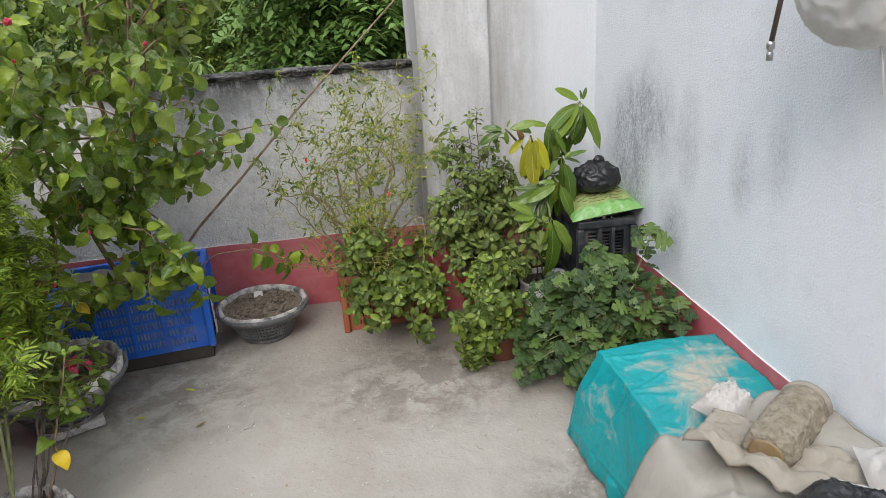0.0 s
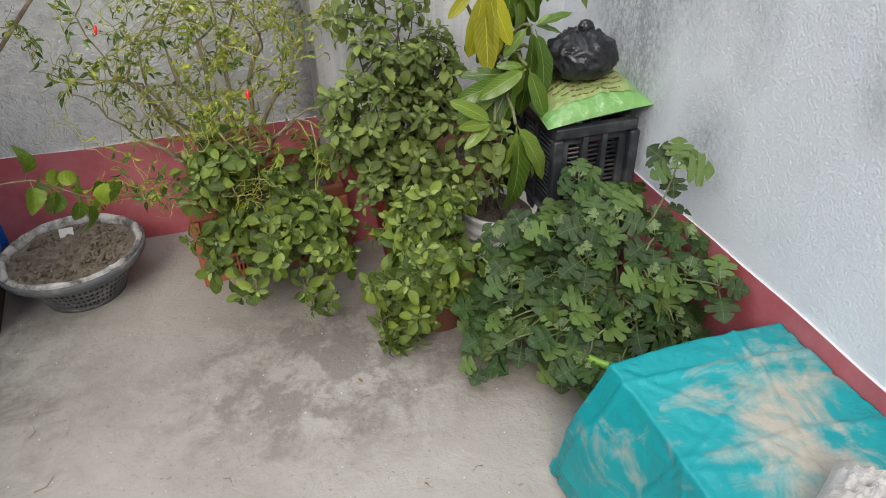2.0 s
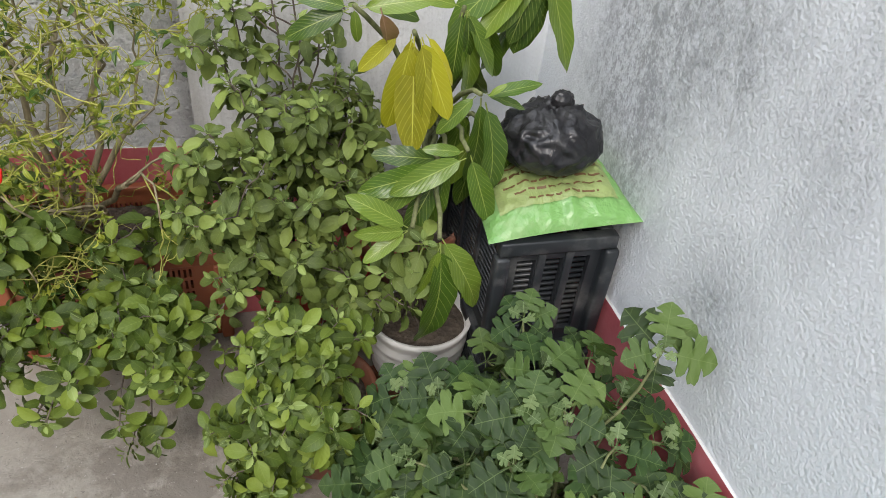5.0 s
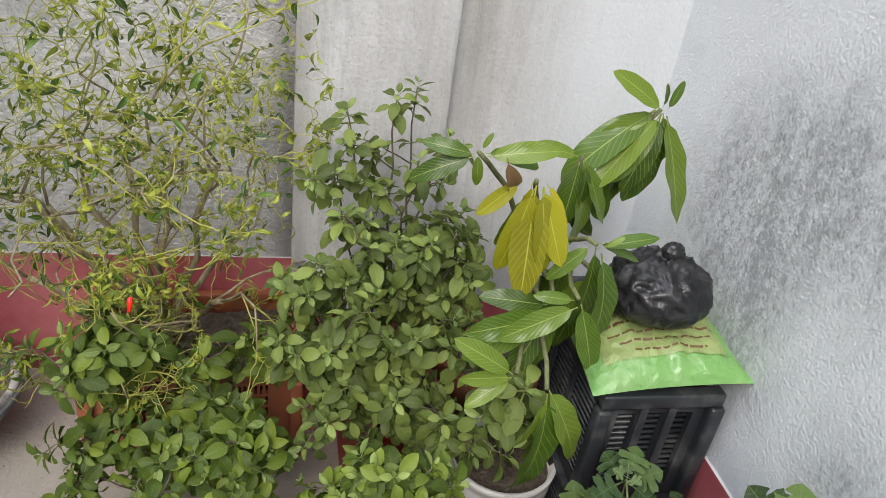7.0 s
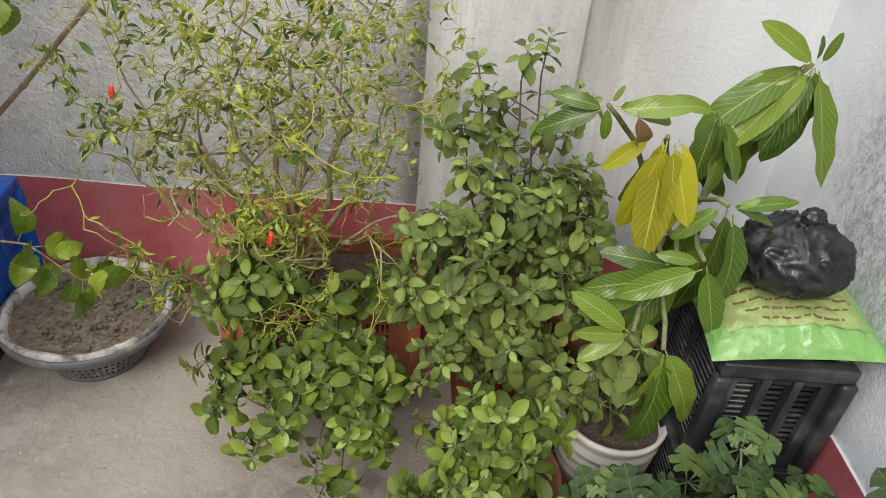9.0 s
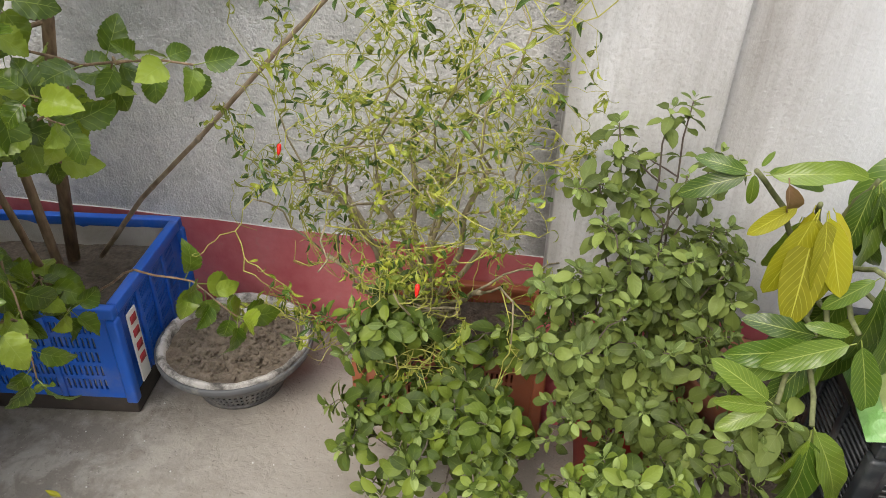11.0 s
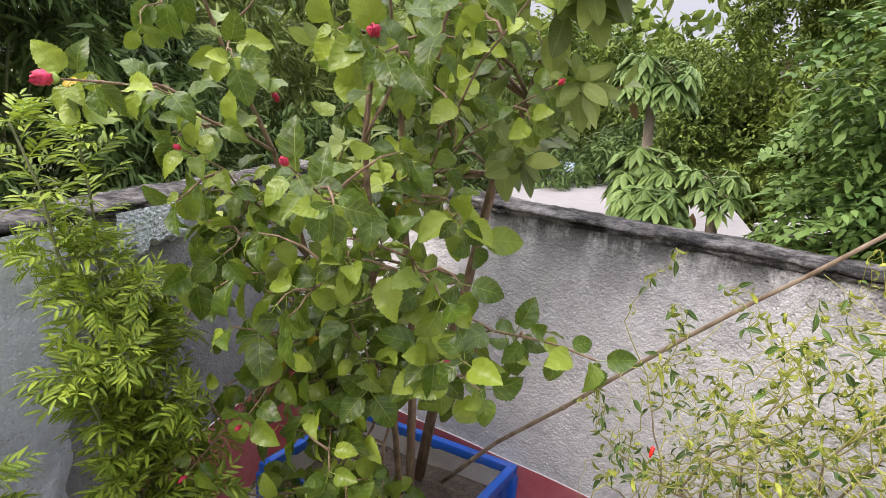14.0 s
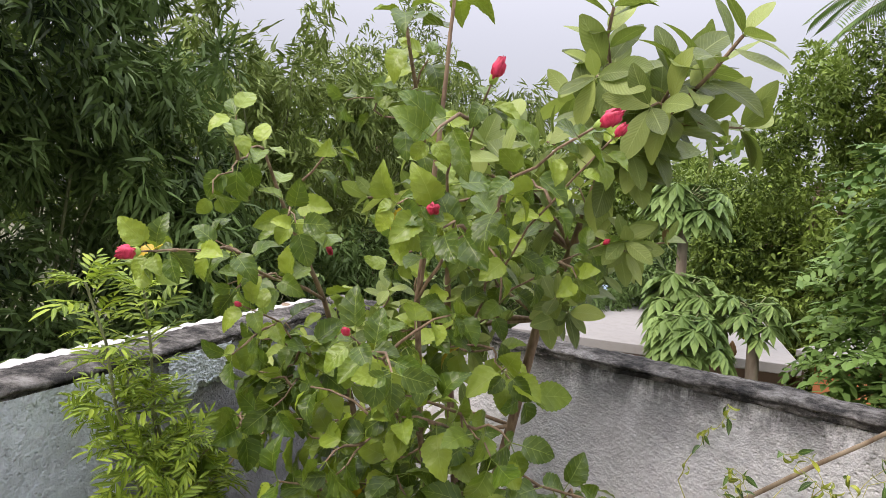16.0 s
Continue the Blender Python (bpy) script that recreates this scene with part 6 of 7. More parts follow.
def compost_bag():
    e, m, top = pillow("compost_bag", (0.69, 3.365, 0.533), (0.29, 0.31, 0.085), -3, MLIME, "lime green compost bag with brown print on a black crate", "bag", 3, 56, 0.009, (0, -7))

    def strip(u0, u1, v0, v1, lift, name, material, label=""):
        def f(u, v):
            x, y, z = top(u0 + (u1 - u0) * u, v0 + (v1 - v0) * v)
            return x, y, z + lift
        bm = grid_mesh(max(2, int((u1 - u0) * 60)), 2, f)
        bmesh.ops.transform(bm, matrix=m, verts=bm.verts)
        return part(name, bm, material, e, label)
    # printed panel and rows of unreadable or private print, as plain bars

    def panel(u, v):
        x, y, z = top(0.10 + 0.78 * u, 0.13 + 0.78 * v)
        return x, y, z + 0.003
    bm = grid_mesh(34, 34, panel)
    bmesh.ops.transform(bm, matrix=m, verts=bm.verts)
    part("printed_panel", bm, MCREAM, e, "pale yellow-green printed panel")
    rng = random.Random(4)
    for row, (v, h, u0, u1) in enumerate(((0.165, 0.025, 0.30, 0.76), (0.225, 0.025, 0.22, 0.80), (0.285, 0.028, 0.16, 0.84), (0.36, 0.05, 0.14, 0.84), (0.49, 0.03, 0.14, 0.86), (0.55, 0.022, 0.16, 0.70), (0.63, 0.05, 0.2, 0.8), (0.76, 0.08, 0.24, 0.78))):
        u = u0
        while u < u1:
            w = rng.uniform(0.03, 0.09)
            strip(u, min(u + w, u1), v, v + h * 0.5, 0.0045, "print_bar", MINK)
            u += w + 0.014
    strip(0.12, 0.87, 0.445, 0.457, 0.0045, "print_rule", MINK)
    return e


compost_bag()


def film_bag():
    """A knotted black carrier bag, crumpled."""
    e = empty("knotted_bag", (0.675, 3.35, 0.612), "knotted black plastic bag, crumpled and shiny, on a compost bag", "bag")
    bm = bmesh.new()
    bmesh.ops.create_icosphere(bm, subdivisions=5, radius=1)
    for v in bm.verts:
        d = v.co.normalized()
        a = math.atan2(d.y, d.x)
        fold = abs(math.sin(a * 5 + 4 * wob(d.x * 2, d.y * 2, d.z * 2))) * max(0, d.z + 0.35) * 0.10
        cr = 0.15 * abs(wob(d.x * 2.6, d.y * 2.6, d.z * 2)) + 0.06 * abs(wob(d.x * 6 + 5, d.y * 6, d.z * 3)) + 0.02 * abs(wob(d.x * 16, d.y * 16, d.z * 8))
        r = 1 - cr - fold
        z = d.z * r
        v.co = Vector((d.x * r * 0.105, d.y * r * 0.095, 0.062 + z * (0.078 if z > 0 else 0.06)))
    bmesh.ops.transform(bm, matrix=pose(0.675, 3.35, 0.612), verts=bm.verts)
    part("bag_body", bm, MBAG, e)
    bm = bmesh.new()
    bmesh.ops.create_icosphere(bm, subdivisions=4, radius=1)
    for v in bm.verts:
        d = v.co.normalized()
        r = 1 - 0.35 * abs(wob(d.x * 4, d.y * 4, d.z * 4 + 3))
        v.co = Vector((d.x * r * 0.030, d.y * r * 0.020, d.z * r * 0.022))
    bmesh.ops.transform(bm, matrix=pose(0.69, 3.36, 0.742, 10, 25, 30), verts=bm.verts)
    part("knot", bm, MBAG, e, "tied ears of the bag")
    return e


film_bag()


def ramp(x, a, b):
    t = max(0.0, min(1.0, (x - a) / (b - a)))
    return t * t * (3 - 2 * t)


def drape(name, u0, u1, v0, v1, fn, material, label, category, nu=90, nv=80, thick=0.004):
    """A cover thrown over a heap: fn(x, y) gives its point."""
    def f(u, v):
        return fn(u0 + (u1 - u0) * u, v0 + (v1 - v0) * v)
    bm = grid_mesh(nu, nv, f)
    e = empty(name, ((u0 + u1) / 2, (v0 + v1) / 2, 0), label, category)
    ob = part("cover", bm, material, e)
    s = ob.modifiers.new("thickness", "SOLIDIFY")
    s.thickness, s.offset = thick, 1
    return e


def pleats(s, y):
    """Long sharp creases where the sheet was folded, and smaller crumpling between them."""
    z = 0.0
    for a, b, c, depth, width in ((1, 0.05, 0.20, 0.004, 0.004), (0.08, 1, 2.41, 0.0045, 0.004), (0.5, -0.9, -1.95, 0.003, 0.004), (0.85, 0.5, 1.62, 0.0035, 0.004), (0.3, 0.95, 2.35, 0.003, 0.004), (1, -0.25, -0.02, 0.004, 0.004), (0.1, 1, 2.60, 0.006, 0.005)):
        n = math.hypot(a, b)
        z += depth * math.exp(-abs((a * s + b * y - c) / n + 0.012 * wob(s * 5, y * 5, c)) / width)
    return z + 0.007 * abs(wob(s * 6 + 2 * wob(y * 4, 1.0), y * 5, 2)) + 0.004 * abs(wob(s * 15, y * 13, 5)) + 0.002 * abs(wob(s * 41, y * 37, 8))


def teal_point(s, y):
    """s runs up the sheet's side and over its top to the wall; the sheet falls away behind the heap."""
    side = 0.37
    back = ramp(2.66 - y, 0.0, 0.035)
    sag = 1 - 0.10 * ramp(2.35 - y, 0, 0.4)
    if s < side:
        t = s / side
        x = 0.335 + 0.095 * t ** 1.3 + 0.03 * (1 - t) * ramp(2.5 - y, 0, 0.3) - 0.02 * math.sin(math.pi * t) * ramp(y, 2.4, 2.6)
        z = 0.315 * min(1, 0.04 + 0.98 * t) * sag
    else:
        x = 0.43 + (s - side)
        z = (0.31 + 0.012 * math.sin((s - side) * 7)) * sag
    z *= back if s > side * 0.5 else max(back, 0.15)
    crease = pleats(s, y)
    yy = y if y < 2.62 else 2.62 + (y - 2.62) * 0.35
    edge = 0.02 * wob(y * 7, 3.0) + 0.015 * wob(y * 17, 5.0) if s < 0.06 else 0.0
    return min(x - crease * (1.1 if s < side else 0) - edge, 0.808), yy + 0.008 * wob(s * 9, y * 7, 4), max(0.006, z + crease * (1.3 if s > side else 0.3))


drape("tarpaulin_cover", 0.0, 0.76, 1.95, 2.72, teal_point, MTEAL, "teal plastic sheet dusted with earth, draped over a box", "tarpaulin", 150, 150)


def hem(pts, r=0.005):
    e = empty("tie_loop", pts[0], "twisted teal hem tied at a corner of the sheet", "cord")
    part("loop", tubes([([Vector(p) for p in pts], r, r * 0.7)], 6), MTEAL, e)


hem([(0.425, 2.598, 0.305), (0.41, 2.602, 0.29), (0.402, 2.605, 0.262), (0.408, 2.602, 0.235), (0.42, 2.598, 0.215)], 0.004)


def beige_point(x, y):
    hx = ramp(x, 0.22, 0.42)
    hy = ramp(y, 1.25, 1.45)
    z = (0.31 + 0.08 * ramp(x, 0.5, 0.8)) * hx * hy
    fold = 0.045 * abs(wob(x * 5 + 2, y * 2.2 + x * 2, 3)) + 0.020 * abs(wob(x * 11, y * 6, 7)) + 0.008 * abs(wob(x * 26, y * 17, 4))
    for a, b, c, depth, width in ((0.5, 1, 2.02, 0.016, 0.018), (0.7, 1, 2.22, 0.014, 0.014), (0.2, 1, 1.82, 0.015, 0.016), (1, 0.35, 1.02, 0.014, 0.014), (1, -0.5, -0.52, 0.012, 0.012), (0.9, 0.6, 1.42, 0.010, 0.010)):
        off = (a * x + b * y - c) / math.hypot(a, b) + 0.03 * wob(x * 4, y * 4, c)
        fold += depth * math.exp(-abs(off) / width) - 0.4 * depth * math.exp(-abs(off - 2.2 * width) / width)
    return min(x + 0.015 * wob(x * 6, y * 6, 1), 0.805), y + 0.01 * wob(y * 8, x * 8, 3), max(0.006, z + fold * hx)


drape("cloth_cover", 0.18, 0.82, 1.2, 2.16, beige_point, MBEIGE, "dusty beige cloth in heavy folds over a heap by the wall", "cloth")


def fold_cloth():
    def f(u, v):
        a, b = Vector((0.50, 2.12, 0)), Vector((0.80, 1.62, 0))
        p = a.lerp(b, u) + Vector((-0.14, -0.10, 0)) * v + Vector((0.05, 0.04, 0))
        z = 0.375 + 0.03 * ramp(p.x, 0.5, 0.8) + 0.045 * abs(wob(u * 5, v * 3, 5)) + 0.018 * abs(wob(u * 13, v * 8, 2)) + 0.007 * abs(wob(u * 31, v * 20, 2)) + 0.02 * math.sin(v * 9 + u * 2) * v
        return min(p.x, 0.80), p.y, z
    e = empty("folded_cloth", (0.62, 1.9, 0.36), "crumpled grey-brown cloth folded on a heap", "cloth")
    ob = part("fold", grid_mesh(60, 40, f), MGREYC, e)
    s = ob.modifiers.new("thickness", "SOLIDIFY")
    s.thickness, s.offset = 0.008, 1


fold_cloth()


def clay_jar():
    """A jar caked in dry clay, lying on its side on the cloths."""
    a, b = Vector((0.555, 1.955, 0.395)), Vector((0.755, 2.10, 0.41))
    e = empty("caked_jar", tuple(a), "large jar wrapped in dusty brown tape lying on a cloth heap", "jar")
    L = (b - a).length
    prof = [(0.001, 0.0), (0.044, 0.0), (0.055, 0.006), (0.058, 0.02)] + [(0.059 + 0.0018 * math.sin(k * 1.9), 0.03 + (L - 0.06) * k / 16) for k in range(17)] + [(0.057, L - 0.022), (0.052, L - 0.015), (0.001, L - 0.014)]
    M = Matrix.Translation(a) @ (b - a).to_track_quat("Z", "Y").to_matrix().to_4x4()
    bm = lathe(prof, 64, 0.06, 2.0, 8, 0.03)
    for v in bm.verts:
        v.co += v.co.normalized() * 0.003 * wob(v.co.x * 60, v.co.y * 60, v.co.z * 60)
    bmesh.ops.transform(bm, matrix=M, verts=bm.verts)
    part("jar_body", bm, MCLAY, e)
    bm = lathe([(0.001, -0.003), (0.034, -0.003), (0.040, -0.001), (0.038, 0.004), (0.001, 0.004)], 32, 0.02)
    bmesh.ops.transform(bm, matrix=M, verts=bm.verts)
    part("jar_base", bm, MAMBER, e, "amber plastic base")
    bm = lathe([(0.052, L - 0.02), (0.058, L - 0.02), (0.060, L - 0.008), (0.058, L), (0.050, L), (0.048, L - 0.012), (0.052, L - 0.02)], 40, 0.03)
    bmesh.ops.transform(bm, matrix=M, verts=bm.verts)
    part("lid_ring", bm, MGREYC, e, "grey-brown lid ring")


clay_jar()
pillow("white_sack", (0.60, 2.20, 0.335), (0.13, 0.12, 0.07), 30, MSACK, "frayed white woven sack bundled beside a jar", "sack", 7, 26, 0.02, (8, -6))
pillow("white_sack", (0.73, 1.70, 0.40), (0.34, 0.20, 0.06), 65, MSACK, "creased white woven sack lying on beige cloth", "sack", 9, 30, 0.03, (4, -4))


def packet():
    e, m, top = pillow("seed_packet", (0.598, 1.735, 0.43), (0.15, 0.20, 0.02), 28, MBAG, "glossy black foil packet with red and white edges", "packet", 5, 26, 0.012, (-12, 6))

    def f(u, v):
        x, y, z = top(0.86 + 0.12 * u, 0.06 + 0.88 * v)
        return x, y, z + 0.0015
    bm = grid_mesh(3, 20, f)
    bmesh.ops.transform(bm, matrix=m, verts=bm.verts)
    part("white_edge", bm, MPAPER, e, "white printed edge")

    def g(u, v):
        x, y, z = top(0.03 + 0.10 * u, 0.35 + 0.3 * v)
        return x, y, z + 0.0015
    bm = grid_mesh(4, 12, g)
    bmesh.ops.transform(bm, matrix=m, verts=bm.verts)
    part("red_flash", bm, M_PETAL, e, "red printed flash")


packet()


def hose():
    e = empty("hanging_hose", (0.785, 2.40, 1.16), "thin brown hose with a metal nozzle hanging on the wall", "hose")
    part("hose_pipe", tubes([([Vector((0.80, 2.392, 2.2)), Vector((0.795, 2.394, 1.8)), Vector((0.775, 2.394, 1.4)), Vector((0.757, 2.40, 1.245))], 0.0065, 0.0065)], 8), MHOSE, e)
    bm = lathe([(0.001, 0), (0.008, 0.0), (0.0085, 0.018), (0.0065, 0.02), (0.0065, 0.026), (0.010, 0.028), (0.0105, 0.040), (0.007, 0.046), (0.001, 0.046)], 16)
    bmesh.ops.transform(bm, matrix=pose(0.757, 2.401, 1.202), verts=bm.verts)
    part("nozzle", bm, MSTEEL, e, "dull metal nozzle")


hose()


def hanging_bag():
    e = empty("hanging_bag", (0.70, 2.06, 1.24), "white plastic carrier bag with a red mark hanging by the wall", "bag")
    bm = bmesh.new()
    bmesh.ops.create_icosphere(bm, subdivisions=5, radius=1)
    for v in bm.verts:
        d = v.co.normalized()
        a = math.atan2(d.y, d.x)
        r = 1 - 0.12 * abs(wob(d.x * 3 + 4, d.y * 3, d.z * 3)) - 0.06 * abs(wob(d.x * 8, d.y * 8, d.z * 8)) - 0.2 * max(0, d.z) * abs(math.sin(a * 6))
        v.co = Vector((d.x * r * 0.10, d.y * r * 0.17, d.z * r * (0.12 if d.z < 0 else 0.26)))
    M = pose(0.70, 2.03, 1.375)
    bmesh.ops.transform(bm, matrix=M, verts=bm.verts)
    b = part("bag_body", bm, MPAPER, e)
    bm = bmesh.new()
    bmesh.ops.create_icosphere(bm, subdivisions=3, radius=1, matrix=pose(0.622, 1.99, 1.375, 0, 10, 20) @ Matrix.Diagonal((0.012, 0.035, 0.03, 1)))
    part("red_mark", bm, M_PETAL, b, "red printed mark")
    part("handle", tubes([([Vector((0.70, 2.06, 1.58)), Vector((0.75, 2.06, 1.9)), Vector((0.80, 2.06, 2.1))], 0.006, 0.004)], 6), MPAPER, e)
    bm = tubes([([Vector((0.70, 1.98, 1.275)), Vector((0.70, 1.965, 1.23)), Vector((0.70, 1.955, 1.18))], 0.003, 0.001)], 5)
    part("loose_string", bm, MPAPER, e)


hanging_bag()


def pole():
    pts = [Vector((-1.18, 3.80, 0.29)), Vector((-0.98, 3.75, 0.52)), Vector((-0.77, 3.70, 0.72)), Vector((-0.50, 3.65, 0.99)), Vector((-0.31, 3.60, 1.165)), Vector((0.06, 3.48, 1.51))]
    fine = []
    for a, b in zip(pts, pts[1:]):
        for k in range(5):
            fine.append(a.lerp(b, k / 5) + Vector((wob(k + a.x * 9, 1), wob(k + a.x * 9, 4), wob(k, 9 + a.x))) * 0.003)
    fine.append(pts[-1])
    e = empty("bamboo_pole", tuple(pts[0]), "thin dry bamboo pole stuck in the blue crate, leaning out", "pole")
    part("pole_shaft", tubes([(fine, 0.0068, 0.0034)], 8), MWOOD, e)
    for k in (3, 6, 10):
        bm = tubes([([fine[k] - (fine[k + 1] - fine[k]) * 0.1, fine[k] + (fine[k + 1] - fine[k]) * 0.1], 0.0067, 0.0067)], 8)
        part("node_ring", bm, MWOOD, e)


pole()


def litter():
    rng = random.Random(77)
    spots = [(-0.95, 2.99, L_DRY, "curled reddish dry leaf on the concrete"), (-1.15, 3.10, L_MANY, "small fallen yellow leaf on the concrete"), (-1.0, 3.25, L_MANY, "fallen orange-yellow leaf on the concrete"), (-0.25, 3.2, L_DRY, "tiny dry leaf on the concrete"), (-0.02, 3.04, L_DRY, "tiny dry leaf on the concrete"), (-0.6, 2.6, L_DRY, "dry leaf scrap on the concrete"), (0.05, 2.7, L_DRY, "dry leaf scrap on the concrete")]
    for k, (x, y, mat, lab) in enumerate(spots):
        me = leaf_mesh("fallen_blade", 0.034 if k < 3 else 0.016, 0.013 if k < 3 else 0.006, lance, mat, 6, 0.8, -0.6, 0.01, 0.5)
        ob = new("fallen_leaf", me)
        ob.matrix_basis = pose(x, y, 0.004, 0, 0, rng.uniform(0, 360))
        tagged(ob, lab, "leaf", "fallen leaves")
    bm = bmesh.new()
    for _ in range(260):
        x, y = rng.uniform(-1.1, 0.4), rng.uniform(1.6, 3.6)
        s = rng.uniform(0.0008, 0.0028)
        bmesh.ops.create_icosphere(bm, subdivisions=1, radius=s, matrix=pose(x, y, 0.002))
    ob = part("grit", bm, MPAPER)
    tagged(ob, "pale grit and crumbs scattered on the concrete", "grit", kind="stuff")
    for k in range(9):
        x, y, a = rng.uniform(-0.9, 0.3), rng.uniform(2.3, 3.2), rng.uniform(0, 6.3)
        L = rng.uniform(0.02, 0.05)
        pts = [Vector((x + L * t * math.cos(a + t), y + L * t * math.sin(a + t), 0.004)) for t in (0, 0.5, 1.0)]
        ob = part("stalk", tubes([(pts, 0.0011, 0.0007)], 5), MSTEM)
        tagged(ob, "thin dry stalk lying on the concrete", "twig", "fallen stalks")
    e = empty("fallen_flower", (-1.385, 3.195, 0.182), "wilted crimson flower lying on the soil of a basket pot", "flower")
    for k in range(7):
        me = leaf_mesh("petal_blade", 0.060, 0.042, oval, M_PETAL, 5, 0.5, 1.2, 0.06, 0.6, 0, 0, k)
        ob = new("petal", me)
        ob.parent = e
        ob.matrix_basis = leaf_pose((rng.uniform(-.028, .028), rng.uniform(-.028, .028), 0.028), (rng.uniform(-1, 1), rng.uniform(-1, 1), 0.3))


litter()

# ---------------------------------------------------------------- beyond the parapet
GZ = -3.6
NR = np.random.RandomState(3)


def ground():
    bm = grid_mesh(60, 60, lambda u, v: ((u - 0.5) * abs(u - 0.5) * 3600, (v - 0.5) * abs(v - 0.5) * 3600, GZ))
    structure("ground", bm, MGROUND, "weedy earth below the terrace, running to the horizon", "ground", True)
    bm = bmesh.new()
    plan = [(BEND[0] - 0.12, -1.52), (0.97, -1.52), (0.97, 4.09), (CORNER[0] - 0.14, 4.09), (BEND[0] - 0.12, BEND[1])]
    low = [bm.verts.new((x, y, GZ)) for x, y in plan]
    high = [bm.verts.new((x, y, -0.152)) for x, y in plan]
    bm.faces.new(low[::-1])
    bm.faces.new(high)
    for k in range(5):
        bm.faces.new((low[k], low[(k + 1) % 5], high[(k + 1) % 5], high[k]))
    structure("house_base", bm, MP, "plastered storey under the terrace", "wall")


ground()


def unit(a):
    return a / np.maximum(np.linalg.norm(a, axis=1, keepdims=True), 1e-6)


def leaf_cloud(name, p, d, up, L, W, material):
    """Many six-sided leaves as one mesh: base points, ways, upper sides, lengths and widths."""
    d = unit(d)
    x = unit(np.cross(d, up))
    z = np.cross(x, d)
    L, W = L[:, None], W[:, None]
    pts = np.stack([p, p + d * L * 0.3 + x * W * 0.5 + z * W * 0.15, p + d * L * 0.65 + x * W * 0.38, p + d * L - z * L * 0.08, p + d * L * 0.65 - x * W * 0.38, p + d * L * 0.3 - x * W * 0.5 + z * W * 0.15], 1)
    n = len(p)
    return raw_mesh(name, pts.reshape(-1, 3), np.arange(n * 6), np.full(n, 6), None, material)


def clump(lobes, k, size=0.36):
    """Breaks large lobes into many small clumps on their skins, with hollows between."""
    out = []
    for c, r in lobes:
        o = unit(NR.normal(size=(k, 3)))
        for d in o:
            s = size * NR.uniform(0.7, 1.25)
            q = NR.uniform(0.72, 1.0)
            out.append((tuple(c[i] + d[i] * r[i] * q for i in range(3)), tuple(s * x for x in r)))
        out.append((c, tuple(0.7 * x for x in r)))
    return out


def lobes_points(lobes, n, shell=0.55):
    """Points in a set of ellipsoids, thicker towards their skins, with the way out at each."""
    vol = np.array([r[0] * r[1] * r[2] for _, r in lobes]) ** 0.67
    pick = NR.choice(len(lobes), n, p=vol / vol.sum())
    c = np.array([c for c, _ in lobes])[pick]
    r = np.array([r for _, r in lobes])[pick]
    o = unit(NR.normal(size=(n, 3)))
    k = shell + (1.05 - shell) * NR.rand(n, 1) ** 0.6
    lump = 1 + 0.18 * np.sin(o[:, :1] * 9 + pick[:, None]) * np.cos(o[:, 1:2] * 8) + 0.10 * np.sin(o[:, 2:] * 17)
    return c + o * r * k * lump, o


def spray_cloud(name, lobes, n, per, L, W, material, droop=0.5, spread=0.8, shell=0.55):
    """Sprays of leaves fanned from points in the lobes."""
    p, o = lobes_points(lobes, n, shell)
    o = o * 0.7 + NR.normal(size=(n, 3)) * spread * 0.8 + np.array([0, 0, -droop])
    p = np.repeat(p, per, 0)
    o = np.repeat(unit(o), per, 0)
    m = len(p)
    d = o + NR.normal(size=(m, 3)) * spread * 0.55
    up = np.array([0, 0, 1.0]) + NR.normal(size=(m, 3)) * 0.5
    return leaf_cloud(name, p + NR.normal(size=(m, 3)) * L * 0.25, d, up, L * NR.uniform(0.6, 1.2, m), W * NR.uniform(0.7, 1.2, m), material)


def feather_cloud(name, lobes, n, pairs, L, leaf, W, material, droop=0.35):
    """Compound leaves: leaflets in pairs along drooping ribs."""
    p, o = lobes_points(lobes, n, 0.6)
    d = unit(o + NR.normal(size=(n, 3)) * 0.5 + np.array([0, 0, -0.1]))
    side = unit(np.cross(d, np.array([0, 0, 1.0]) + NR.normal(size=(n, 3)) * 0.2))
    ps, ds = [], []
    for k in range(pairs):
        t = (k + 0.6) / pairs
        q = p + d * L * t + np.array([0, 0, -1.0]) * L * droop * t * t
        for s in (-1, 1):
            ps.append(q)
            ds.append(side * s + d * 0.55 + np.array([0, 0, -0.35]) + NR.normal(size=(n, 3)) * 0.1)
    ps, ds = np.concatenate(ps), np.concatenate(ds)
    m = len(ps)
    up = np.array([0, 0, 1.0]) + NR.normal(size=(m, 3)) * 0.25
    return leaf_cloud(name, ps, ds, up, leaf * NR.uniform(0.7, 1.15, m), W * NR.uniform(0.8, 1.2, m), material)


def tree(name, base, label, crown, limbs, trunk_r, category="tree"):
    e = empty(name, base, label, category)
    runs = []
    rng = random.Random(int(abs(base[0] * 37 + base[1] * 11)))
    b = Vector(base)
    top = Vector(limbs[0])
    runs.append(([b, b.lerp(top, 0.35) + Vector((rng.uniform(-.1, .1), rng.uniform(-.1, .1), 0)), b.lerp(top, 0.7), top], trunk_r, trunk_r * 0.5))
    for q in limbs[1:]:
        q = Vector(q)
        a = b.lerp(top, rng.uniform(0.45, 0.9))
        runs.append(([a, a.lerp(q, 0.5) + Vector((0, 0, 0.15)), q], trunk_r * 0.45, trunk_r * 0.12))
    part("trunk", tubes(runs, 8), MSTEM, e)
    tagged(part("crown", crown, None, e), kind="stuff")
    return e


TERRACE = set(scene.objects)

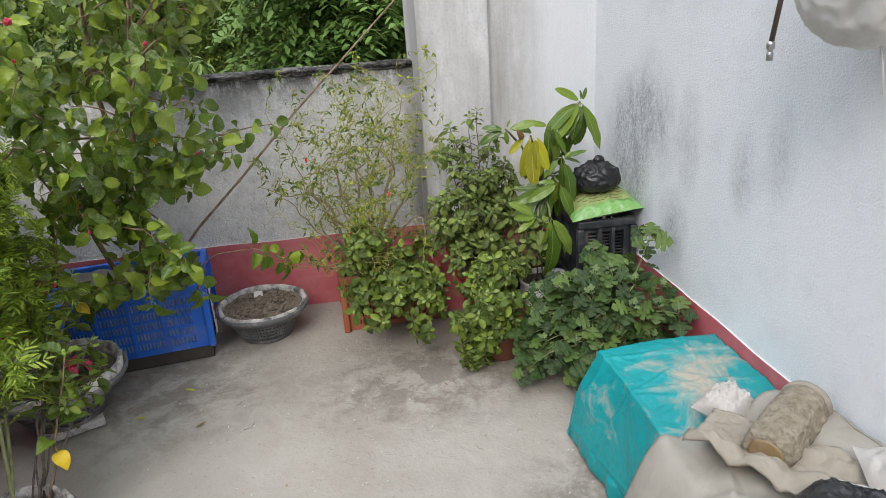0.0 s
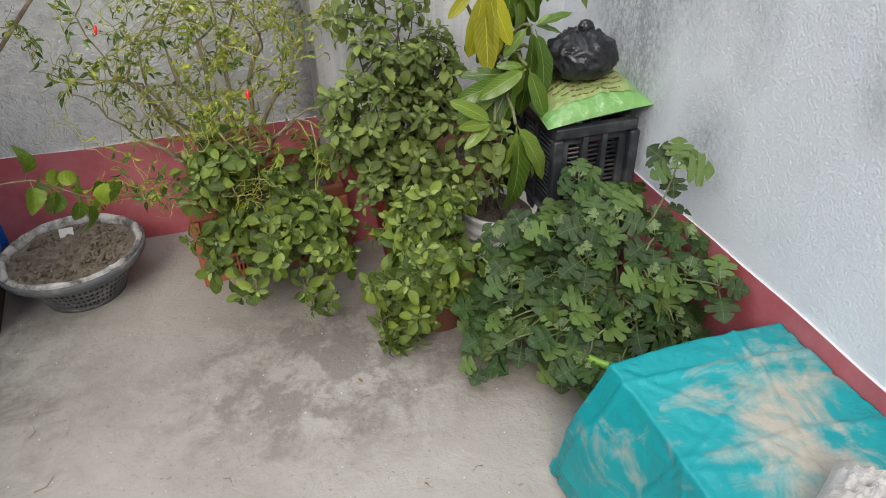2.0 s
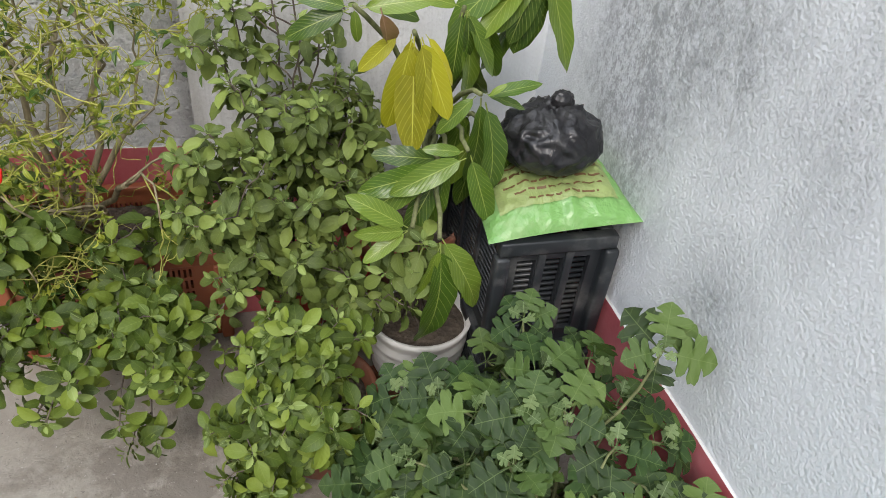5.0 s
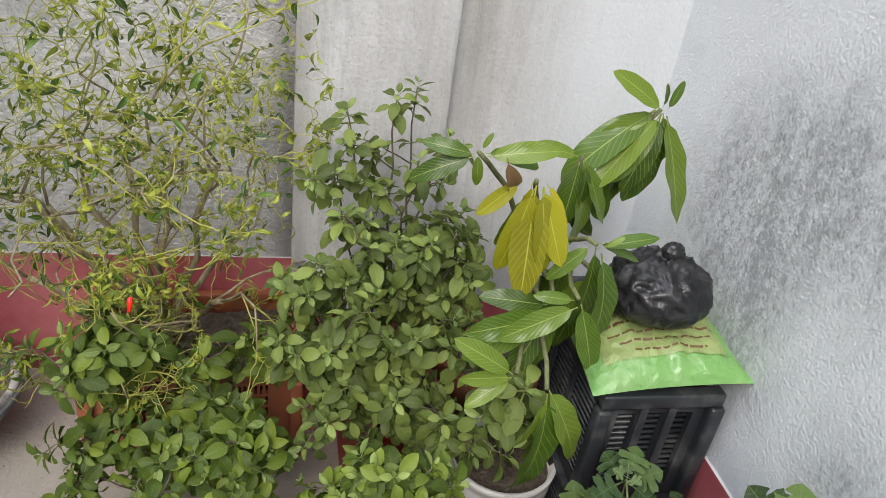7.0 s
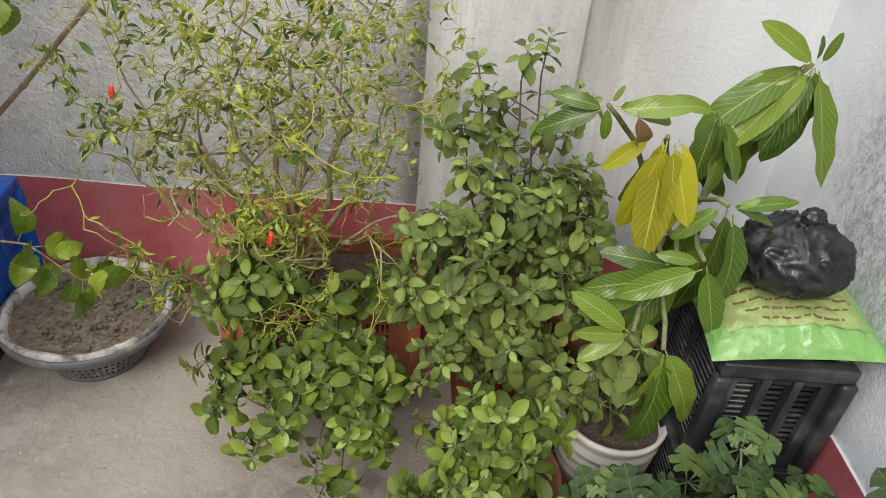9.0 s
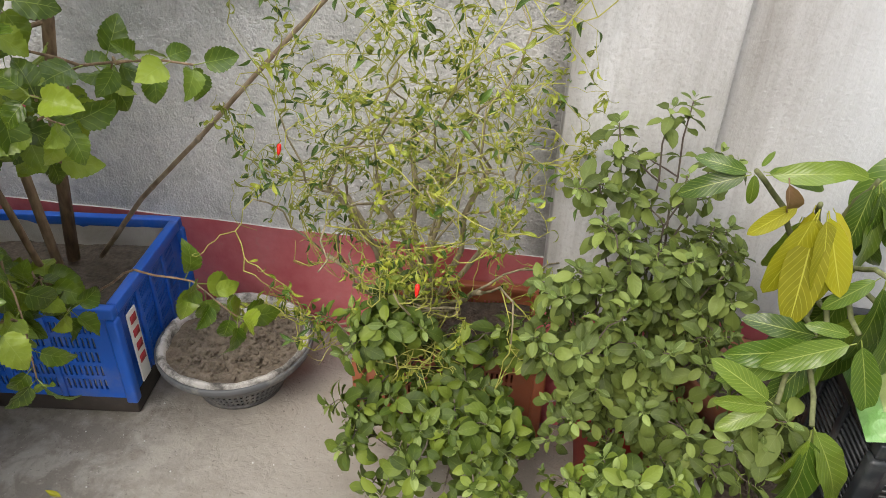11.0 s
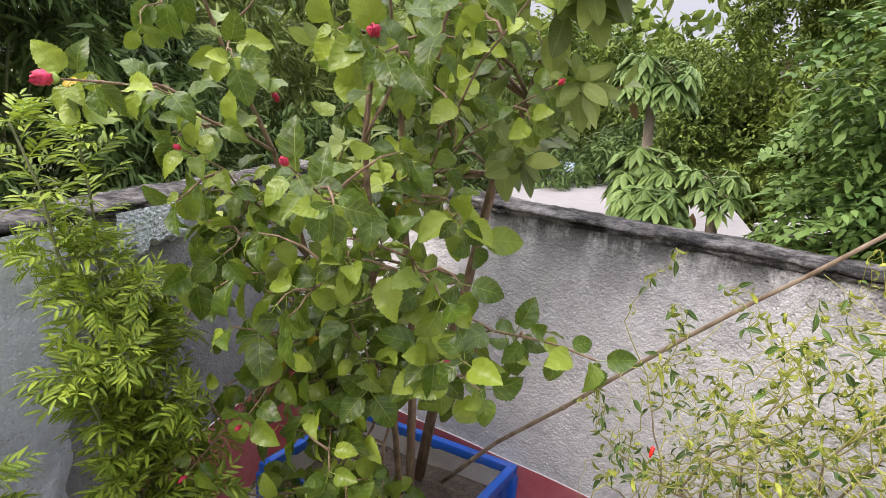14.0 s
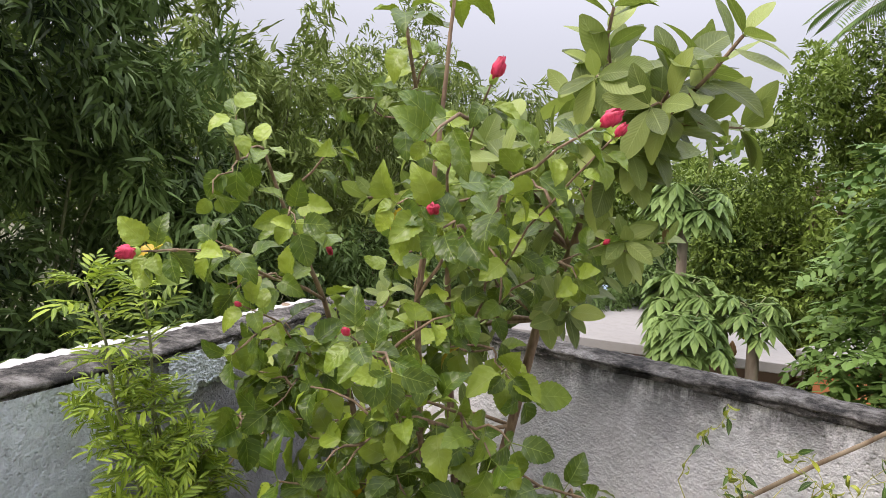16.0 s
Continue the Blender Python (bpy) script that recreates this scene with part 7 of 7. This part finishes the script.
# bamboo grove: culms that arch over, hung with narrow leaves
def bamboo(base, lobes, n, label, seed, size, mat=None):
    rng = random.Random(seed)
    e = empty("bamboo_clump", base, label, "bamboo")
    runs = []
    for _ in range(26):
        c, r = lobes[rng.randrange(len(lobes))]
        tip = Vector(c) + Vector((rng.uniform(-.7, .7) * r[0], rng.uniform(-.7, .7) * r[1], rng.uniform(0.1, 0.95) * r[2]))
        a = Vector(base) + Vector((rng.uniform(-.8, .8), rng.uniform(-.8, .8), 0))
        mid = a.lerp(tip, 0.6) + Vector((0, 0, (tip.z - a.z) * 0.22))
        runs.append(([a, a.lerp(mid, 0.5) + Vector((0, 0, 0.2)), mid, tip], 0.03, 0.006))
    for run in runs:
        part("culm", tubes([run], 6), MGSTEM, e)
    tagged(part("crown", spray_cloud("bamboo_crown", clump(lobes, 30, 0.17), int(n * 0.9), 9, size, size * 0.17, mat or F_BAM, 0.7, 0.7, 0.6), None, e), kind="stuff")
    return e


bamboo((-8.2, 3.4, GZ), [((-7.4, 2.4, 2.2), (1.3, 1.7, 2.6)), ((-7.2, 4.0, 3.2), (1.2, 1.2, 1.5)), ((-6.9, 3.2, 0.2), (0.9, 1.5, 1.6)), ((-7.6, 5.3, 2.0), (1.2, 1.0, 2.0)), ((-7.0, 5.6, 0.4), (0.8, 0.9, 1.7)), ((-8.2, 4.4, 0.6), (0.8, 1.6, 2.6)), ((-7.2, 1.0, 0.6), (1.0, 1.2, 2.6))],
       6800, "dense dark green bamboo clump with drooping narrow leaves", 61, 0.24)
bamboo((-10.5, 8.0, GZ), [((-9.6, 7.0, 2.6), (1.5, 1.5, 2.6)), ((-9.4, 8.8, 2.8), (1.4, 1.4, 2.3)), ((-9.0, 10.6, 2.6), (1.3, 1.5, 2.3)), ((-9.8, 8.4, 0.0), (1.5, 2.6, 1.6)), ((-8.2, 12.2, 2.6), (1.4, 1.4, 2.2))],
       4600, "pale yellowish bamboo clump beyond the darker one", 62, 0.26, F_MID)


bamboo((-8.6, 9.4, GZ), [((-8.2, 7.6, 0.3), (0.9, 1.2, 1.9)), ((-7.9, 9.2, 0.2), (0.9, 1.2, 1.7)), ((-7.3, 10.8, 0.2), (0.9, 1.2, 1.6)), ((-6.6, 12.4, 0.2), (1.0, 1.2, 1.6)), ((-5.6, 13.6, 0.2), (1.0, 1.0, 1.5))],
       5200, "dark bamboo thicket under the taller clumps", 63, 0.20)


def broad_tree(base, lobes, n, per, L, W, mat, label, shell=0.55):
    crown = spray_cloud("tree_crown", clump(lobes, 30, 0.25), int(n * 1.5), per, L * 0.72, W * 0.78, mat, 0.25, 0.9, shell)
    limbs = [lobes[0][0]] + [c for c, _ in lobes]
    return tree("tree", base, label, crown, limbs, 0.16)


broad_tree((-12.5, 12.6, GZ), [((-12.2, 12.4, 4.6), (1.6, 1.6, 2.2)), ((-11.4, 13.6, 3.4), (1.6, 1.6, 2.0))], 2600, 5, 0.22, 0.05, F_MID, "slim open tree with small grey-green leaves")
broad_tree((-4.2, 16.6, GZ), [((-4.0, 16.4, 3.3), (1.3, 1.8, 2.1)), ((-3.2, 16.6, 4.9), (0.9, 1.0, 1.3)), ((-2.0, 16.6, 4.6), (1.4, 1.8, 2.3)), ((-5.6, 16.4, 1.7), (1.5, 1.6, 1.7)), ((-3.6, 15.4, 1.6), (2.4, 1.2, 1.6)), ((-0.8, 16.2, 3.4), (1.8, 1.6, 2.4)), ((-2.0, 15.4, 1.0), (2.2, 1.0, 1.5))], 15000, 5, 0.19, 0.062, F_DARK, "large dense neem tree with small dark leaves")
broad_tree((-8.0, 20.0, GZ), [((-8.6, 19.6, 2.3), (2.4, 2.0, 1.9)), ((-6.6, 20.6, 2.0), (2.2, 2.0, 1.7)), ((-10.8, 18.2, 3.0), (2.2, 2.0, 2.4)), ((-7.4, 17.6, 0.6), (2.6, 1.2, 1.8)), ((-10.2, 16.0, 0.8), (2.0, 1.6, 2.2)), ((-5.0, 19.2, 0.4), (2.4, 1.2, 2.2))], 11000, 5, 0.25, 0.085, F_DARK, "dark spreading tree behind the rooftops")
broad_tree((2.4, 17.5, GZ), [((2.0, 17.0, 3.0), (2.4, 1.8, 2.6)), ((4.6, 17.4, 3.0), (2.2, 1.8, 2.4)), ((1.0, 15.0, 0.6), (1.8, 1.2, 1.8))], 4200, 5, 0.28, 0.10, F_DARK, "dark leafy tree beyond the lane")


def far_woods():
    lobes = [((-60 + 7 * k + NR.uniform(-2, 2), 46 + 10 * math.sin(k * 1.7) + 0.02 * (k - 8) ** 2, 1.0 + NR.uniform(0, 2.2)), (5.5, 3.0, 5.0)) for k in range(18)]
    lobes += [((-46 + NR.uniform(-2, 2), -20 + 7 * k, 3.0 + NR.uniform(0, 3)), (4.0, 5.5, 6.0)) for k in range(9)]
    me = spray_cloud("far_woods", lobes, 9000, 4, 1.0, 0.5, F_DARK, 0.2, 0.9, 0.75)
    tagged(part("far_woods", me, None), "distant belt of dark green trees", "woods", kind="stuff")


far_woods()


def feathery_tree():
    lobes = [((-1.15, 8.3, 1.75), (0.85, 0.9, 0.75)), ((-0.3, 8.5, 1.6), (0.9, 0.8, 0.8)), ((-1.9, 8.7, 1.0), (0.7, 0.7, 0.7)), ((-0.8, 8.1, 0.8), (1.1, 0.7, 0.7)), ((0.5, 8.6, 1.4), (0.8, 0.8, 0.9)), ((0.9, 8.3, 0.5), (0.8, 0.7, 0.8)), ((-1.2, 8.1, 0.2), (0.9, 0.6, 0.6)), ((-0.2, 8.2, -0.2), (1.3, 0.7, 0.7))]
    lobes = [((x * 0.85 + 0.25, y + 0.45, z + 0.25), tuple(0.85 * c for c in r)) for (x, y, z), r in lobes]
    crown = feather_cloud("feathery_crown", clump(lobes, 7, 0.45), 1700, 6, 0.42, 0.15, 0.055, F_FEED, 0.5)
    tree("feathery_tree", (-0.6, 9.35, GZ), "tree with drooping feather-like compound leaves behind the parapet", crown, [(-0.7, 8.95, 1.2)] + [c for c, _ in lobes], 0.09)


feathery_tree()


def papaya(base, top, n, size, seed, label):
    """A bare trunk with a crown of lobed, long-stalked leaves."""
    rng = random.Random(seed)
    e = empty("papaya_tree", base, label, "tree")
    b, t = Vector(base), Vector(top)
    part("trunk", tubes([([b, b.lerp(t, 0.4) + Vector((0.05, 0, 0)), b.lerp(t, 0.8) + Vector((0.03, 0, 0)), t], 0.085, 0.055)], 10), MTRUNK, e)
    runs, ps, ds, ups, Ls = [], [], [], [], []
    for k in range(n):
        a = k * 2.4 + rng.uniform(-.2, .2)
        el = rng.uniform(-0.35, 1.1)
        L = size * rng.uniform(0.55, 1.0)
        d = Vector((math.cos(a) * math.cos(el), math.sin(a) * math.cos(el), math.sin(el)))
        tip = t + d * L + Vector((0, 0, -0.1 * L))
        runs.append(([t, t.lerp(tip, 0.5) + Vector((0, 0, 0.05)), tip], 0.010, 0.006))
        w = Vector((d.x, d.y, -0.75)).normalized()
        s = w.cross(Vector((0, 0, 1))).normalized()
        for j in range(-3, 4):
            c = math.cos(j * 0.62)
            v = w * c + s * math.sin(j * 0.62)
            for off, sc in ((0.0, 1.0), (0.35, 0.5), (-0.35, 0.5)):
                q = tip + v * size * 0.12 * (1 if off else 0)
                vv = v + s * off * (1 if j >= 0 else -1) * 0.8
                ps.append(q)
                ds.append(vv + Vector((0, 0, -0.25)))
                ups.append((rng.uniform(-.15, .15), rng.uniform(-.15, .15), 1))
                Ls.append(size * 0.66 * sc * (1 - 0.08 * abs(j)))
    for run in runs:
        part("stalk", tubes([run], 5), MGSTEM, e)
    Ls = np.array(Ls)
    tagged(part("crown", leaf_cloud("papaya_crown", np.array([tuple(p) for p in ps]), np.array([tuple(d) for d in ds]), np.array(ups, float), Ls, Ls * 0.36, F_PAP), None, e), kind="stuff")
    for k in range(3):
        me = leaf_mesh("withered_blade", size * 0.5, size * 0.22, oval, L_MANY if k < 2 else L_DRY, 6, 0.6, 0.5, 0.05, 0.4)
        ob = part("withered_leaf", me, None, e, "hanging yellow leaf" if k < 2 else "hanging brown leaf")
        ob.matrix_parent_inverse = Matrix()
        ob.matrix_basis = Matrix.Translation(-b) @ leaf_pose(t + Vector((0.05 - 0.09 * k, -0.16, -0.05 - 0.18 * (k == 2))), (0.1 * k - 0.1, -0.1, -1), Vector((0, -1, 0.1)))
    return e


papaya((-3.62, 10.0, GZ), (-3.61, 9.93, 2.16), 64, 0.46, 5, "papaya tree with a spreading crown and hanging yellow leaves")
papaya((-2.38, 9.12, GZ), (-2.41, 9.10, 1.04), 34, 0.34, 6, "young papaya tree with a thin pale trunk")
papaya((-2.82, 8.5, GZ), (-2.80, 8.48, 0.78), 60, 0.40, 7, "low bushy papaya tree in front of a roof")
papaya((-3.25, 9.3, GZ), (-3.20, 9.25, 1.12), 50, 0.42, 8, "bushy papaya tree under a taller one")


def flat_house():
    e = empty("flat_roofed_house", (-4.3, 10.8, GZ), "low brick house with a stained flat concrete roof", "house")
    M = pose(-4.25, 10.75, 0, 0, 0, 25)

    def add(name, a, b, mat, parent=e, label="", bev=0.0):
        bm = bmesh.new()
        box(bm, a, b, bev)
        bmesh.ops.transform(bm, matrix=M, verts=bm.verts)
        return part(name, bm, mat, parent, label, smooth=False)
    add("roof_slab", (-1.75, -0.95, 0.40), (1.65, 4.2, 0.52), MROOF, e, "stained grey concrete roof", 0.01)
    w = add("wall", (-1.6, -0.8, GZ), (1.5, 4.0, 0.398), MHOUSE)
    for x in (-0.9, 0.45):
        fr = add("window", (x, -0.83, -1.2), (x + 0.6, -0.79, -0.3), MSHEET, w)
        add("pane", (x + 0.05, -0.838, -1.15), (x + 0.55, -0.831, -0.35), MBAG, fr)
    add("door", (1.05, -0.83, GZ + 0.1), (1.42, -0.79, -1.5), MWOOD, e)


flat_house()


def sheet_house():
    e = empty("sheet_roofed_house", (-6.2, 15.6, GZ), "house with a pale blue corrugated sheet roof", "house")
    M = pose(-6.2, 15.6, 0, 0, 0, 25)

    def f(u, v):
        x, y = -2.0 + 4.0 * u, -1.0 + 2.0 * v
        return M @ Vector((x, y, 0.80 + 0.12 * (1 - abs(v - 0.5) * 2) + 0.018 * math.sin(x * 40)))
    bm = grid_mesh(160, 6, f)
    part("roof", bm, MBSHEET, e, "pale blue corrugated sheets")
    bm = bmesh.new()
    box(bm, (-1.8, -0.85, GZ), (1.8, 0.85, 0.78))
    bmesh.ops.transform(bm, matrix=M, verts=bm.verts)
    part("wall", bm, MHOUSE, e)
    e = empty("orange_house", (-1.7, 13.0, GZ), "small orange-painted house behind the trees", "house")
    bm = bmesh.new()
    box(bm, (-2.7, 12.4, GZ), (0.6, 14.2, 0.42))
    part("wall", bm, MORWALL, e)
    bm = bmesh.new()
    box(bm, (-2.9, 12.2, 0.424), (0.8, 14.4, 0.52), 0.01)
    part("roof", bm, MROOF, e)
    bm = bmesh.new()
    box(bm, (-1.6, 12.37, -0.9), (-1.0, 12.43, 0.0))
    part("window", bm, MBAG, e)


sheet_house()


def lean_to():
    e = empty("lean_to_shed", (-3.7, 4.4, GZ), "shed with white corrugated sheet roof just beyond the parapet", "shed")

    def f(u, v):
        a = Vector((-3.33, 2.6, 0.52)).lerp(Vector((-3.15, 5.0, 0.90)), u)
        b = a + Vector((-0.9, 0.0, -0.10))
        p = a.lerp(b, v)
        return p + Vector((0, 0, 0.007 * math.sin(u * 130)))
    part("roof", grid_mesh(150, 4, f), MSHEET, e, "white corrugated sheets")
    for x, y, z in ((-3.38, 2.9, 0.60), (-3.25, 4.8, 0.86), (-4.08, 2.9, 0.51), (-4.0, 4.8, 0.78)):
        part("post", tubes([([Vector((x, y, GZ)), Vector((x, y, z))], 0.04, 0.04)], 8), MWOOD, e)


lean_to()


def coconut():
    e = empty("coconut_palm", (-6.0, 25.5, GZ), "tall coconut palm with drooping fronds", "tree")
    top = Vector((-4.4, 25.0, 9.9))
    part("trunk", tubes([([Vector((-6.0, 25.5, GZ)), Vector((-5.9, 25.3, 3)), top], 0.2, 0.13)], 8), MTWIG, e)
    ps, ds, runs = [], [], []
    for k in range(15):
        a, el = k * 2.4, 0.9 - 0.09 * k
        d = Vector((math.cos(a) * math.cos(el), math.sin(a) * math.cos(el), math.sin(el)))
        pts = [top + d * 3.0 * t + Vector((0, 0, -2.2 * t * t)) for t in (0, 0.2, 0.4, 0.6, 0.8, 1.0)]
        runs.append((pts, 0.03, 0.008))
        s = d.cross(Vector((0, 0, 1))).normalized()
        for j in range(36):
            t = 0.12 + 0.88 * j / 35
            p = top + d * 3.0 * t + Vector((0, 0, -2.2 * t * t))
            for sg in (-1, 1):
                ps.append(tuple(p))
                ds.append(tuple(s * sg + d * 0.5 + Vector((0, 0, -0.7))))
    part("frond_rib", tubes(runs, 5), MGSTEM, e)
    n = len(ps)
    tagged(part("fronds", leaf_cloud("fronds", np.array(ps), np.array(ds), np.tile([0, 0, 1.0], (n, 1)) + NR.normal(size=(n, 3)) * 0.1, np.full(n, 0.7), np.full(n, 0.05), F_FEED), None, e), kind="stuff")


coconut()

# the neighbourhood lies a few degrees round from the terrace's own axes
ROUND = pose(-0.1, 2.2, 0, 0, 0, -3.6) @ pose(0, -2.14, 0)
for ob in [o for o in scene.objects if o not in TERRACE and o.parent is None]:
    m = ROUND @ ob.matrix_basis
    far = math.hypot(m.translation.x, m.translation.y - 2.3)
    ob.matrix_basis = Matrix.Translation((0, 0, -0.05 * far if 4.5 < far < 40 else 0)) @ m
